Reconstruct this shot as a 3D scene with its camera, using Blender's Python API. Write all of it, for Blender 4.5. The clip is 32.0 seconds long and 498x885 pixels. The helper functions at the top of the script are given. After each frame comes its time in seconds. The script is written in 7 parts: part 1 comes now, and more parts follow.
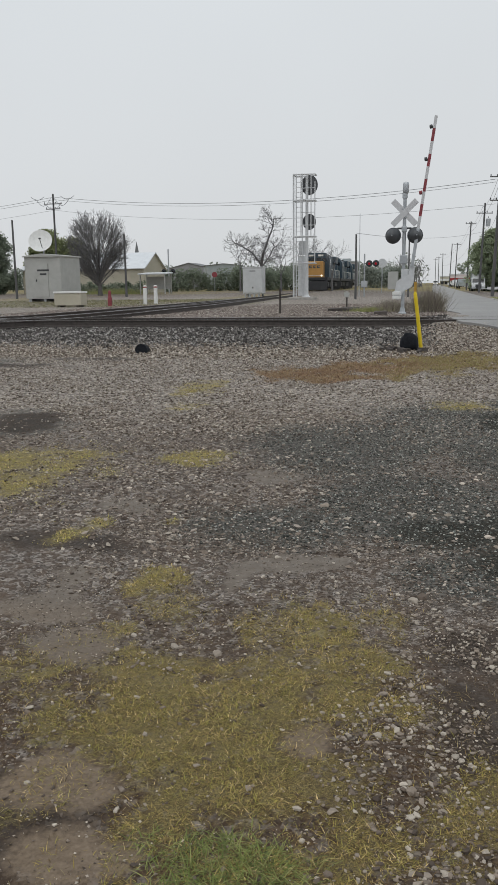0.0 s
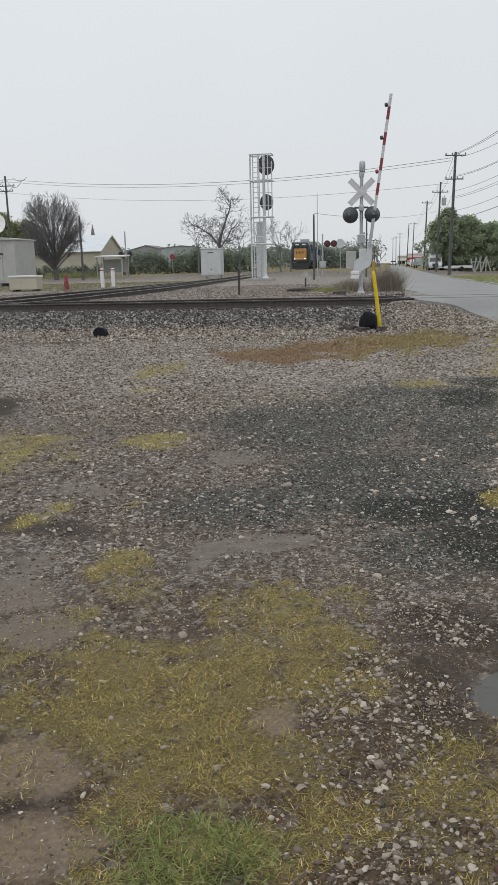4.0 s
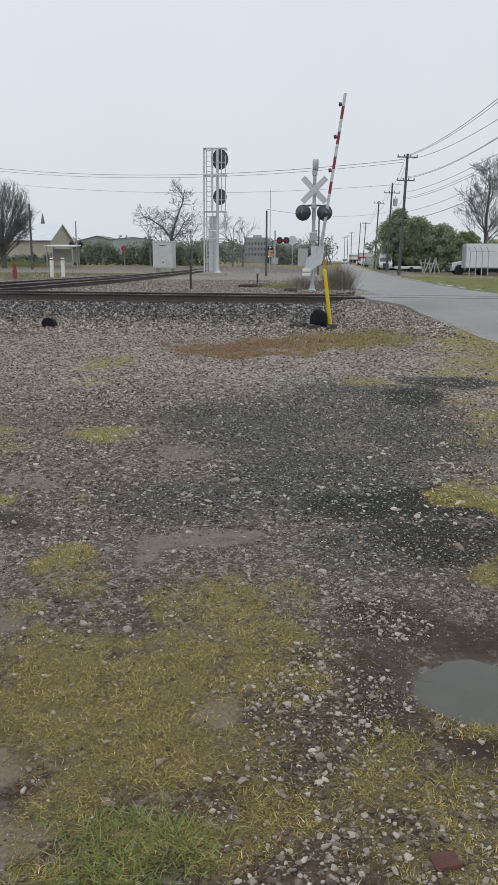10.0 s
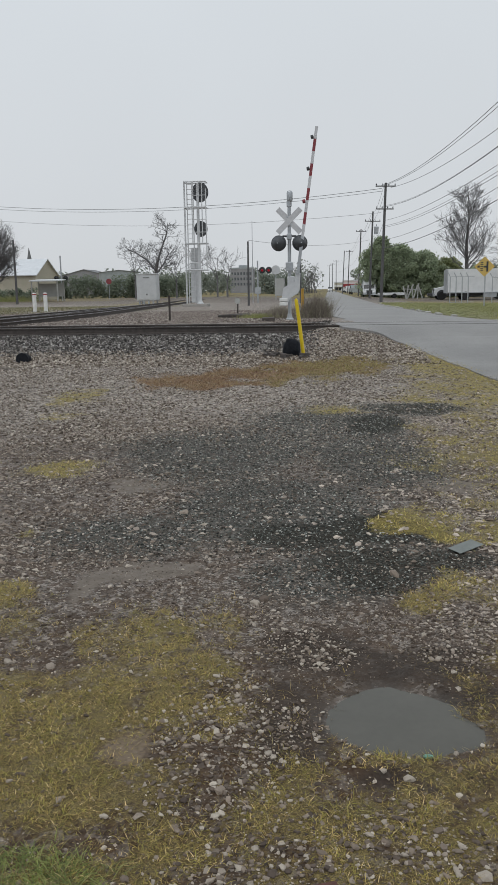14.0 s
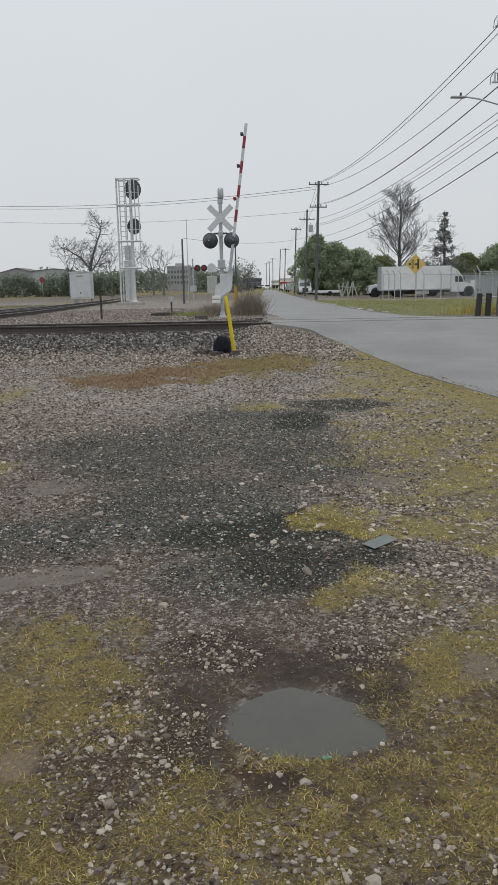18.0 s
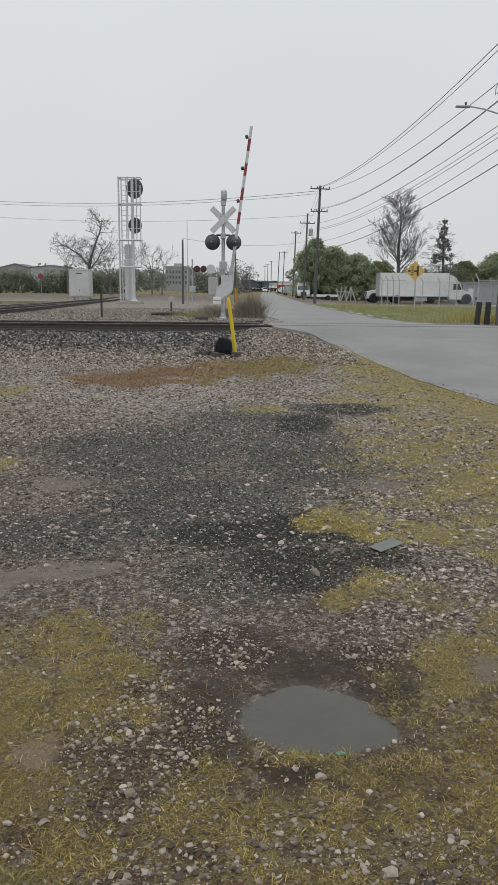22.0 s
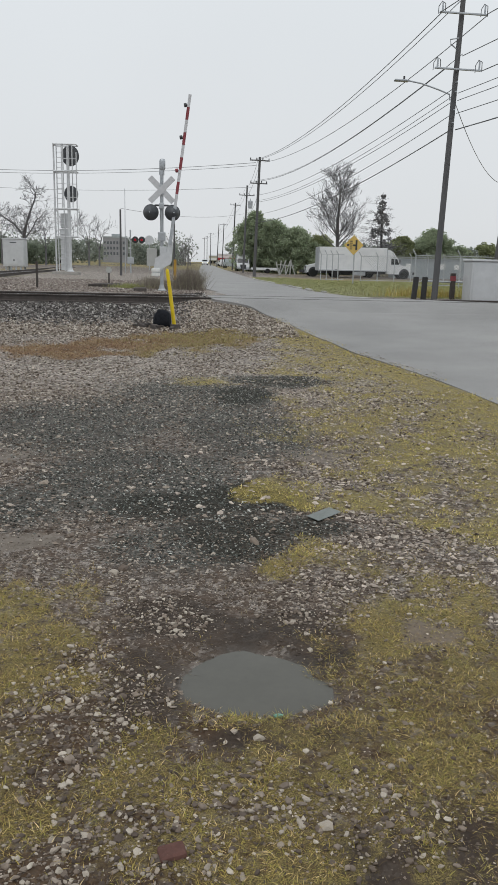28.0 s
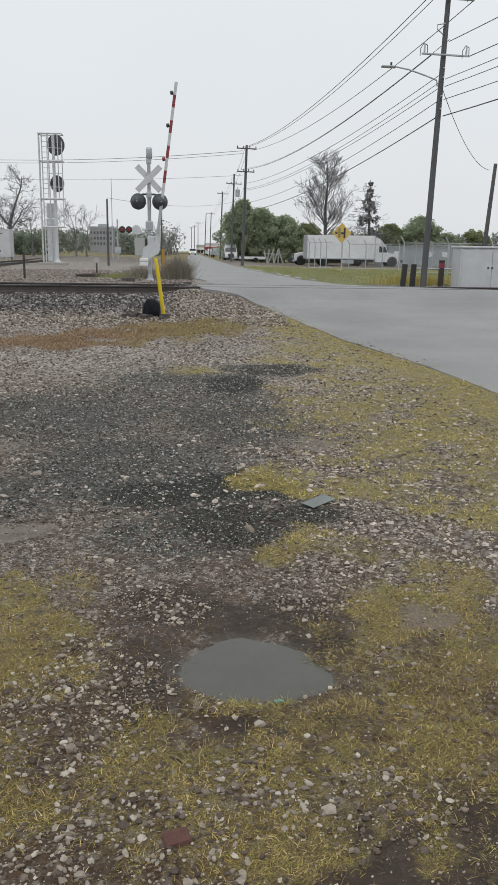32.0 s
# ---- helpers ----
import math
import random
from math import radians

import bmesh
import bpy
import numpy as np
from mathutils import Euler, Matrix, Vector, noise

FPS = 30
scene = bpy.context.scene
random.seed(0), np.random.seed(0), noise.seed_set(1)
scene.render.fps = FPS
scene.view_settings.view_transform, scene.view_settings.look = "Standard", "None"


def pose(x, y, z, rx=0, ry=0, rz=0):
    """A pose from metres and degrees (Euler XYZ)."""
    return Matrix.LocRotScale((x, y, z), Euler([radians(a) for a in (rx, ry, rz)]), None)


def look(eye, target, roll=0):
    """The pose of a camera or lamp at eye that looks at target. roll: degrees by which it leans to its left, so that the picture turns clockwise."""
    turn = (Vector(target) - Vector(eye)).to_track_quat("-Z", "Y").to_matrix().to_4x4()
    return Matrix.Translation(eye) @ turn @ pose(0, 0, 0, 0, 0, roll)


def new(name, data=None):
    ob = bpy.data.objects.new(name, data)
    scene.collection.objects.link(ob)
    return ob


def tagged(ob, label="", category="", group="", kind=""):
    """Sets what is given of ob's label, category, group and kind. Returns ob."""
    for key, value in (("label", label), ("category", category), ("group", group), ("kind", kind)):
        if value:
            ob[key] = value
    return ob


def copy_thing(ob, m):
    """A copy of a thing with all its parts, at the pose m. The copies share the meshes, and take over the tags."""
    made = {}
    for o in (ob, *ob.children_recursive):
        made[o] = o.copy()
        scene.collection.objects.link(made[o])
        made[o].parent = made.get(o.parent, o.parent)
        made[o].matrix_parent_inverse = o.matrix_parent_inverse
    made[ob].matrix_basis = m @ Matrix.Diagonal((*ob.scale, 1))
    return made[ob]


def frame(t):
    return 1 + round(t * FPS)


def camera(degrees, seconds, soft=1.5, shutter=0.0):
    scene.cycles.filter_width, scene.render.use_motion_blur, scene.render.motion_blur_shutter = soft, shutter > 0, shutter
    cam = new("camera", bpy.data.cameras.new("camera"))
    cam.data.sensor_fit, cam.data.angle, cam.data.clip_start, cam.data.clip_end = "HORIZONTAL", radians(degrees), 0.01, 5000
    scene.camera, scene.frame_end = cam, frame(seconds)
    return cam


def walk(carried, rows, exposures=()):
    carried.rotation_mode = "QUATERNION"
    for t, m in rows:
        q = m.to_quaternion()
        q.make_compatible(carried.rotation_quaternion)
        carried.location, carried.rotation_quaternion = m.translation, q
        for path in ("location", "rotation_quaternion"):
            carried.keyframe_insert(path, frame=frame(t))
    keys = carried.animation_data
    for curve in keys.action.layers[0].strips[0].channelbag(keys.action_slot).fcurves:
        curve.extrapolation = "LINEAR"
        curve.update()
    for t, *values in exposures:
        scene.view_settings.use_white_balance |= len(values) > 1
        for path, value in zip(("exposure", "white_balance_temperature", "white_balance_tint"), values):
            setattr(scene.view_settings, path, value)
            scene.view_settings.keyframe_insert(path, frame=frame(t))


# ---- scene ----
cam = camera(34.3, 32.0, 1.1)
PATH = [
    (0, (0.106, 0.261, 1.593), (-0.328, 2.176, 1.21), -0.7),
    (0.5, (0.095, 0.265, 1.594), (-0.333, 2.18, 1.208), -0.5),
    (1, (0.098, 0.272, 1.588), (-0.327, 2.186, 1.195), -0.6),
    (1.5, (0.103, 0.274, 1.585), (-0.32, 2.188, 1.185), -0.9),
    (2, (0.103, 0.275, 1.579), (-0.318, 2.188, 1.177), -1.2),
    (2.5, (0.102, 0.276, 1.583), (-0.311, 2.191, 1.179), -1.3),
    (3, (0.098, 0.277, 1.579), (-0.314, 2.191, 1.174), -1.2),
    (3.5, (0.106, 0.29, 1.572), (-0.247, 2.213, 1.152), -1.5),
    (4, (0.104, 0.289, 1.572), (-0.237, 2.213, 1.145), -1.4),
    (4.5, (0.116, 0.288, 1.574), (-0.203, 2.215, 1.142), -1.1),
    (6.5, (0.107, 0.297, 1.569), (-0.117, 2.23, 1.107), 0.0),
    (7, (0.109, 0.303, 1.565), (-0.116, 2.236, 1.103), 0.1),
    (7.5, (0.115, 0.297, 1.565), (-0.109, 2.231, 1.108), 0.1),
    (8, (0.113, 0.291, 1.567), (-0.113, 2.226, 1.116), 0.2),
    (8.5, (0.114, 0.28, 1.575), (-0.107, 2.218, 1.129), 0.1),
    (9, (0.114, 0.276, 1.577), (-0.103, 2.215, 1.135), 0.1),
    (9.5, (0.11, 0.277, 1.577), (-0.107, 2.217, 1.138), 0.3),
    (10, (0.109, 0.281, 1.575), (-0.107, 2.22, 1.135), 0.4),
    (10.5, (0.103, 0.282, 1.575), (-0.115, 2.221, 1.138), 0.3),
    (11, (0.104, 0.276, 1.574), (-0.112, 2.217, 1.146), 0.3),
    (11.5, (0.094, 0.243, 1.576), (-0.103, 2.189, 1.156), 0.3),
    (12, (0.13, 0.243, 1.57), (-0.055, 2.19, 1.152), 0.4),
    (12.5, (0.275, 0.324, 1.57), (0.066, 2.267, 1.143), -0.4),
    (13, (0.49, 0.453, 1.578), (0.242, 2.394, 1.166), -0.5),
    (13.5, (0.507, 0.385, 1.602), (0.28, 2.338, 1.237), -1.2),
    (14, (0.432, 0.27, 1.606), (0.236, 2.225, 1.235), -0.9),
    (14.5, (0.476, 0.283, 1.603), (0.295, 2.24, 1.237), -0.7),
    (15, (0.597, 0.358, 1.59), (0.499, 2.324, 1.236), -0.3),
    (15.5, (0.644, 0.383, 1.571), (0.57, 2.351, 1.224), -0.6),
    (17.5, (0.602, 0.382, 1.573), (0.553, 2.345, 1.192), -1.1),
    (18, (0.598, 0.365, 1.585), (0.549, 2.329, 1.207), -1.1),
    (18.5, (0.595, 0.368, 1.581), (0.547, 2.332, 1.205), -1.2),
    (19, (0.589, 0.37, 1.579), (0.549, 2.334, 1.205), -0.9),
    (19.5, (0.595, 0.366, 1.583), (0.557, 2.33, 1.206), -0.9),
    (20, (0.588, 0.362, 1.584), (0.544, 2.326, 1.208), -0.7),
    (20.5, (0.578, 0.367, 1.584), (0.532, 2.331, 1.208), -0.4),
    (21, (0.58, 0.369, 1.582), (0.541, 2.332, 1.204), -0.4),
    (21.5, (0.577, 0.36, 1.588), (0.539, 2.323, 1.209), -0.1),
    (22, (0.494, 0.3, 1.593), (0.461, 2.264, 1.22), 0.5),
    (22.5, (0.437, 0.262, 1.585), (0.412, 2.224, 1.198), 1.0),
    (23, (0.458, 0.271, 1.588), (0.461, 2.231, 1.19), 1.3),
    (23.5, (0.47, 0.273, 1.588), (0.488, 2.233, 1.191), 1.3),
    (24, (0.486, 0.278, 1.583), (0.515, 2.237, 1.178), 1.0),
    (24.5, (0.496, 0.286, 1.579), (0.548, 2.243, 1.169), 0.7),
    (25, (0.495, 0.292, 1.576), (0.576, 2.247, 1.162), 0.9),
    (25.5, (0.494, 0.288, 1.574), (0.579, 2.243, 1.157), 1.1),
    (26, (0.506, 0.285, 1.575), (0.604, 2.238, 1.154), 1.0),
    (26.5, (0.504, 0.287, 1.576), (0.609, 2.239, 1.152), 1.0),
    (28.5, (0.494, 0.286, 1.575), (0.615, 2.233, 1.135), 1.4),
    (29, (0.487, 0.293, 1.566), (0.612, 2.238, 1.118), 1.5),
    (29.5, (0.482, 0.294, 1.565), (0.607, 2.237, 1.108), 1.7),
    (30, (0.472, 0.293, 1.564), (0.597, 2.236, 1.106), 2.0),
    (30.5, (0.478, 0.293, 1.563), (0.601, 2.235, 1.1), 1.8),
    (31, (0.482, 0.288, 1.567), (0.62, 2.229, 1.105), 1.3),
    (31.5, (0.484, 0.292, 1.563), (0.625, 2.233, 1.104), 0.8),
    (32, (0.473, 0.293, 1.563), (0.615, 2.234, 1.104), 0.8),
]
walk(cam, [(t, look(eye, target, roll)) for t, eye, target, roll in PATH], [(0, 0.12, 6500, 10), (3, 0.12, 6450, 10), (4, 0.22, 6450, 10), (10, 0.22, 6260, 10), (12, 0.16, 6260, 10), (13, 0.24, 6280, 10), (14, 0.06, 6380, 10), (15, 0.05, 6480, 10), (18, 0.10, 6450, 10), (22, 0.12, 6550, 10), (26, 0.18, 6550, 10), (29, 0.25, 6450, 10), (32, 0.30, 6450, 10)])

# ---- light ----
world = bpy.data.worlds.new("overcast")
scene.world = world
world.use_nodes = True
wn, wl = world.node_tree.nodes, world.node_tree.links
wn.clear()
w_out = wn.new("ShaderNodeOutputWorld")
w_bg = wn.new("ShaderNodeBackground")
w_sky = wn.new("ShaderNodeTexSky")
w_sky.sky_type, w_sky.sun_disc = "NISHITA", False
w_sky.sun_elevation, w_sky.sun_rotation = radians(52), radians(160)
w_grey = wn.new("ShaderNodeHueSaturation")
w_grey.inputs["Saturation"].default_value, w_grey.inputs["Value"].default_value = 0.15, 0.10
w_geo = wn.new("ShaderNodeTexCoord")
w_sep = wn.new("ShaderNodeSeparateXYZ")
w_ramp = wn.new("ShaderNodeValToRGB")
w_ramp.color_ramp.elements[0].position, w_ramp.color_ramp.elements[0].color = 0.0, (0.60, 0.618, 0.632, 1)
w_ramp.color_ramp.elements[1].position, w_ramp.color_ramp.elements[1].color = 0.55, (0.715, 0.765, 0.80, 1)
w_noise = wn.new("ShaderNodeTexNoise")
w_noise.inputs["Scale"].default_value, w_noise.inputs["Detail"].default_value = 2.2, 4.0
w_cloud = wn.new("ShaderNodeMapRange")
w_cloud.inputs["To Min"].default_value, w_cloud.inputs["To Max"].default_value = 0.94, 1.05
w_mul = wn.new("ShaderNodeVectorMath")
w_mul.operation = "MULTIPLY"
w_mix = wn.new("ShaderNodeMix")
w_mix.data_type = "RGBA"
w_mix.inputs["Factor"].default_value = 0.9
wl.new(w_geo.outputs["Generated"], w_sep.inputs[0])
wl.new(w_sep.outputs["Z"], w_ramp.inputs["Fac"])
wl.new(w_geo.outputs["Generated"], w_noise.inputs["Vector"])
wl.new(w_noise.outputs["Fac"], w_cloud.inputs["Value"])
wl.new(w_ramp.outputs["Color"], w_mul.inputs[0])
wl.new(w_cloud.outputs["Result"], w_mul.inputs[1])
wl.new(w_sky.outputs["Color"], w_grey.inputs["Color"])
wl.new(w_grey.outputs["Color"], w_mix.inputs["A"])
wl.new(w_mul.outputs["Vector"], w_mix.inputs["B"])
wl.new(w_mix.outputs["Result"], w_bg.inputs["Color"])
wl.new(w_bg.outputs["Background"], w_out.inputs["Surface"])
w_bg.inputs["Strength"].default_value = 1.0

sun = new("sun", bpy.data.lights.new("sun", "SUN"))
sun.data.energy, sun.data.angle, sun.data.color = 0.6, radians(40), (1.0, 0.97, 0.93)
sun.matrix_world = look((0, 0, 30), (6, 14, 0))


# ---- materials ----
def node(tree, kind, **values):
    n = tree.nodes.new(kind)
    for key, value in values.items():
        n.inputs[key.replace("_", " ")].default_value = value
    return n


def rgb(c):
    return (*c, 1.0)


def surface(name, dark, light, scale=8.0, rough=0.8, metal=0.0, bump=0.25, fine=90.0, island=0.0, each=0.0, spec=0.4, streak=1.0):
    """Two colours mixed by noise at two scales, with fine relief. island, each: how far loose pieces or objects differ."""
    m = bpy.data.materials.new(name)
    m.use_nodes = True
    t = m.node_tree
    p = t.nodes["Principled BSDF"]
    co = node(t, "ShaderNodeTexCoord")
    mp = node(t, "ShaderNodeMapping")
    mp.inputs["Scale"].default_value = (1, 1, 1.0 / streak)
    t.links.new(co.outputs["Object"], mp.inputs["Vector"])
    big = node(t, "ShaderNodeTexNoise", Scale=scale, Detail=5.0, Roughness=0.62)
    small = node(t, "ShaderNodeTexNoise", Scale=fine, Detail=3.0, Roughness=0.7)
    t.links.new(mp.outputs["Vector"], big.inputs["Vector"])
    t.links.new(mp.outputs["Vector"], small.inputs["Vector"])
    add = node(t, "ShaderNodeMath")
    add.operation = "MULTIPLY_ADD"
    add.inputs[1].default_value = 0.4
    t.links.new(small.outputs["Fac"], add.inputs[0])
    t.links.new(big.outputs["Fac"], add.inputs[2])
    rng = node(t, "ShaderNodeMapRange", From_Min=0.45, From_Max=0.95)
    t.links.new(add.outputs[0], rng.inputs["Value"])
    mix = node(t, "ShaderNodeMix")
    mix.data_type = "RGBA"
    mix.inputs["A"].default_value, mix.inputs["B"].default_value = rgb(dark), rgb(light)
    t.links.new(rng.outputs["Result"], mix.inputs["Factor"])
    col = mix.outputs["Result"]
    if island or each:
        if island:
            g = node(t, "ShaderNodeNewGeometry")
            rnd = g.outputs["Random Per Island"]
        else:
            g = node(t, "ShaderNodeObjectInfo")
            rnd = g.outputs["Random"]
        k = island or each
        r2 = node(t, "ShaderNodeMapRange", To_Min=1 - k, To_Max=1 + k)
        t.links.new(rnd, r2.inputs["Value"])
        mul = node(t, "ShaderNodeVectorMath")
        mul.operation = "MULTIPLY"
        t.links.new(col, mul.inputs[0])
        t.links.new(r2.outputs["Result"], mul.inputs[1])
        col = mul.outputs["Vector"]
    t.links.new(col, p.inputs["Base Color"])
    rr = node(t, "ShaderNodeMapRange", To_Min=max(0.02, rough - 0.12), To_Max=min(1.0, rough + 0.12))
    t.links.new(big.outputs["Fac"], rr.inputs["Value"])
    t.links.new(rr.outputs["Result"], p.inputs["Roughness"])
    p.inputs["Metallic"].default_value = metal
    p.inputs["Specular IOR Level"].default_value = spec
    if bump:
        b = node(t, "ShaderNodeBump", Strength=bump, Distance=0.01)
        t.links.new(small.outputs["Fac"], b.inputs["Height"])
        t.links.new(b.outputs["Normal"], p.inputs["Normal"])
    return m


def glow(name, colour, strength):
    m = bpy.data.materials.new(name)
    m.use_nodes = True
    p = m.node_tree.nodes["Principled BSDF"]
    p.inputs["Base Color"].default_value = rgb(colour)
    p.inputs["Emission Color"].default_value = rgb(colour)
    p.inputs["Emission Strength"].default_value = strength
    p.inputs["Roughness"].default_value = 0.2
    return m


silver_paint = surface("silver_paint", (0.50, 0.51, 0.52), (0.64, 0.65, 0.66), 6, 0.5, 0.15, 0.1)
galvanised = surface("galvanised_steel", (0.36, 0.38, 0.40), (0.52, 0.54, 0.56), 5, 0.45, 0.6, 0.1)
black_paint = surface("black_paint", (0.035, 0.036, 0.039), (0.062, 0.064, 0.068), 7, 0.4, 0.0, 0.1)
white_paint = surface("white_paint", (0.66, 0.66, 0.64), (0.82, 0.82, 0.80), 5, 0.55, 0.0, 0.1)
red_paint = surface("red_paint", (0.26, 0.02, 0.025), (0.36, 0.045, 0.045), 8, 0.5, 0.0, 0.1)
yellow_plastic = surface("yellow_plastic", (0.62, 0.44, 0.01), (0.75, 0.56, 0.02), 7, 0.4, 0.0, 0.1)
aluminium = surface("aluminium_housing", (0.50, 0.51, 0.52), (0.62, 0.63, 0.64), 3, 0.5, 0.3, 0.05)
housing_grey = surface("housing_grey", (0.36, 0.36, 0.34), (0.46, 0.46, 0.44), 2, 0.6, 0.1, 0.05)
rail_steel = surface("rail_steel", (0.05, 0.042, 0.039), (0.105, 0.09, 0.082), 10, 0.7, 0.2, 0.3)
rail_head = surface("worn_rail_head", (0.25, 0.25, 0.26), (0.42, 0.42, 0.43), 10, 0.3, 0.8, 0.05)
tie_wood = surface("tie_wood", (0.04, 0.034, 0.031), (0.105, 0.09, 0.082), 12, 0.9, 0, 0.6, each=0.3, streak=1)
pole_wood = surface("pole_wood", (0.075, 0.076, 0.080), (0.135, 0.132, 0.132), 6, 0.9, 0, 0.5, streak=8)
asphalt = surface("asphalt", (0.175, 0.169, 0.162), (0.325, 0.316, 0.305), 0.45, 0.55, 0, 0.9, 70)
bark = surface("bark", (0.085, 0.08, 0.08), (0.155, 0.145, 0.14), 9, 0.9, 0, 0.5, streak=5)
twig_grey = surface("grey_twigs", (0.125, 0.122, 0.125), (0.205, 0.200, 0.200), 9, 0.9, 0, 0.3)
cable_black = surface("cable_black", (0.10, 0.105, 0.112), (0.15, 0.155, 0.162), 9, 0.6, 0, 0)
glass_dark = surface("dark_glass", (0.01, 0.012, 0.014), (0.02, 0.022, 0.025), 3, 0.08, 0, 0, spec=0.6)
rubber = surface("tyre_rubber", (0.012, 0.012, 0.012), (0.03, 0.03, 0.03), 12, 0.8, 0, 0.3)


# ---- shapes ----
def bm_box(bm, size, at=(0, 0, 0), turn=None, bevel=0.0):
    m = Matrix.Translation(at) @ (turn if turn else Matrix.Identity(4)) @ Matrix.Diagonal((*size, 1))
    made = bmesh.ops.create_cube(bm, size=1.0, matrix=m)
    if bevel:
        edges = list({e for v in made["verts"] for e in v.link_edges})
        bmesh.ops.bevel(bm, geom=edges, offset=bevel, segments=2, affect="EDGES", profile=0.6)
    return bm


def bm_rod(bm, a, b, r0, r1=None, seg=10, caps=True):
    a, b = Vector(a), Vector(b)
    d = b - a
    m = Matrix.Translation((a + b) / 2) @ d.to_track_quat("Z", "Y").to_matrix().to_4x4()
    bmesh.ops.create_cone(bm, cap_ends=caps, segments=seg, radius1=r0, radius2=r0 if r1 is None else r1, depth=d.length, matrix=m)
    return bm


def bm_lathe(bm, profile, m=None, seg=24):
    """A turned solid: profile of (radius, height) pairs round z."""
    m = m or Matrix.Identity(4)
    rings = [[bm.verts.new(m @ Vector((r * math.cos(2 * math.pi * i / seg), r * math.sin(2 * math.pi * i / seg), z))) for i in range(seg)] for r, z in profile]
    for a, b in zip(rings, rings[1:]):
        for i in range(seg):
            bm.faces.new((a[i], a[(i + 1) % seg], b[(i + 1) % seg], b[i]))
    for ring, flip in ((rings[0], True), (rings[-1], False)):
        bm.faces.new(ring[::-1] if flip else ring)
    return bm


def bm_tube(bm, points, r, seg=6):
    """A tube along a line of points."""
    pts = [Vector(p) for p in points]
    rings = []
    for i, p in enumerate(pts):
        d = (pts[min(i + 1, len(pts) - 1)] - pts[max(i - 1, 0)]).normalized()
        side = d.cross(Vector((0, 0, 1)) if abs(d.z) < 0.9 else Vector((1, 0, 0))).normalized()
        up = side.cross(d)
        rr = r[i] if isinstance(r, (list, tuple)) else r
        rings.append([bm.verts.new(p + rr * (math.cos(2 * math.pi * k / seg) * side + math.sin(2 * math.pi * k / seg) * up)) for k in range(seg)])
    for a, b in zip(rings, rings[1:]):
        for k in range(seg):
            bm.faces.new((a[k], a[(k + 1) % seg], b[(k + 1) % seg], b[k]))
    bm.faces.new(rings[0][::-1])
    bm.faces.new(rings[-1])
    return bm


def bm_plate(bm, outline, depth, m=None):
    """A flat plate: outline in x and z, thickness along y."""
    m = m or Matrix.Identity(4)
    f = [bm.verts.new(m @ Vector((x, -depth / 2, z))) for x, z in outline]
    b = [bm.verts.new(m @ Vector((x, depth / 2, z))) for x, z in outline]
    bm.faces.new(f)
    bm.faces.new(b[::-1])
    n = len(f)
    for i in range(n):
        bm.faces.new((f[(i + 1) % n], f[i], b[i], b[(i + 1) % n]))
    return bm


def mesh_of(name, bm, material, smooth=False):
    me = bpy.data.meshes.new(name)
    bmesh.ops.recalc_face_normals(bm, faces=bm.faces)
    bm.to_mesh(me)
    bm.free()
    me.materials.append(material)
    if smooth:
        me.shade_smooth()
    return me


def part(name, bm, material, parent, label="", smooth=False):
    ob = new(name, mesh_of(name, bm, material, smooth))
    ob.parent = parent
    return tagged(ob, label)


def thing(name, at, label, category, group="", rz=0.0, kind=""):
    ob = new(name)
    ob.matrix_basis = pose(*at, 0, 0, rz)
    ob.empty_display_size = 0.2
    return tagged(ob, label, category, group, kind)


def solid(name, bm, material, label, category="", group="", kind="", at=None, smooth=False):
    ob = new(name, mesh_of(name, bm, material, smooth))
    if at is not None:
        ob.matrix_basis = at
    return tagged(ob, label, category, group, kind)


def array_mesh(name, verts, faces, material, smooth=False):
    """A mesh from numpy arrays: verts (n, 3), faces (m, 3 or 4)."""
    me = bpy.data.meshes.new(name)
    k = faces.shape[1]
    me.vertices.add(len(verts))
    me.vertices.foreach_set("co", np.ascontiguousarray(verts, dtype=np.float32).ravel())
    me.loops.add(faces.size)
    me.loops.foreach_set("vertex_index", np.ascontiguousarray(faces, dtype=np.int32).ravel())
    me.polygons.add(len(faces))
    me.polygons.foreach_set("loop_start", np.arange(0, faces.size, k, dtype=np.int32))
    me.update(calc_edges=True)
    me.validate()
    me.materials.append(material)
    if smooth:
        me.shade_smooth()
    else:
        me.shade_flat()
    return me


# ---- lie of the land ----
def lattice(x, y, seed=0):
    n = (x.astype(np.int64) * 374761393 + y.astype(np.int64) * 668265263 + seed * 1442695041) & 0x7FFFFFFF
    n = ((n ^ (n >> 13)) * 1274126177) & 0x7FFFFFFF
    return ((n ^ (n >> 16)) & 0xFFFF) / 65535.0


def vnoise(x, y, seed=0):
    xi, yi = np.floor(x), np.floor(y)
    u, v = x - xi, y - yi
    u, v = u * u * (3 - 2 * u), v * v * (3 - 2 * v)
    a, b = lattice(xi, yi, seed), lattice(xi + 1, yi, seed)
    c, d = lattice(xi, yi + 1, seed), lattice(xi + 1, yi + 1, seed)
    return (a * (1 - u) + b * u) * (1 - v) + (c * (1 - u) + d * u) * v


def fbm(x, y, seed=0, octaves=4):
    total, amp, norm = 0.0, 1.0, 0.0
    for o in range(octaves):
        total, norm = total + amp * vnoise(x * 2 ** o, y * 2 ** o, seed + o), norm + amp
        amp *= 0.5
    return total / norm


def smooth_step(a, b, v):
    s = np.clip((v - a) / (b - a), 0, 1)
    return s * s * (3 - 2 * s)


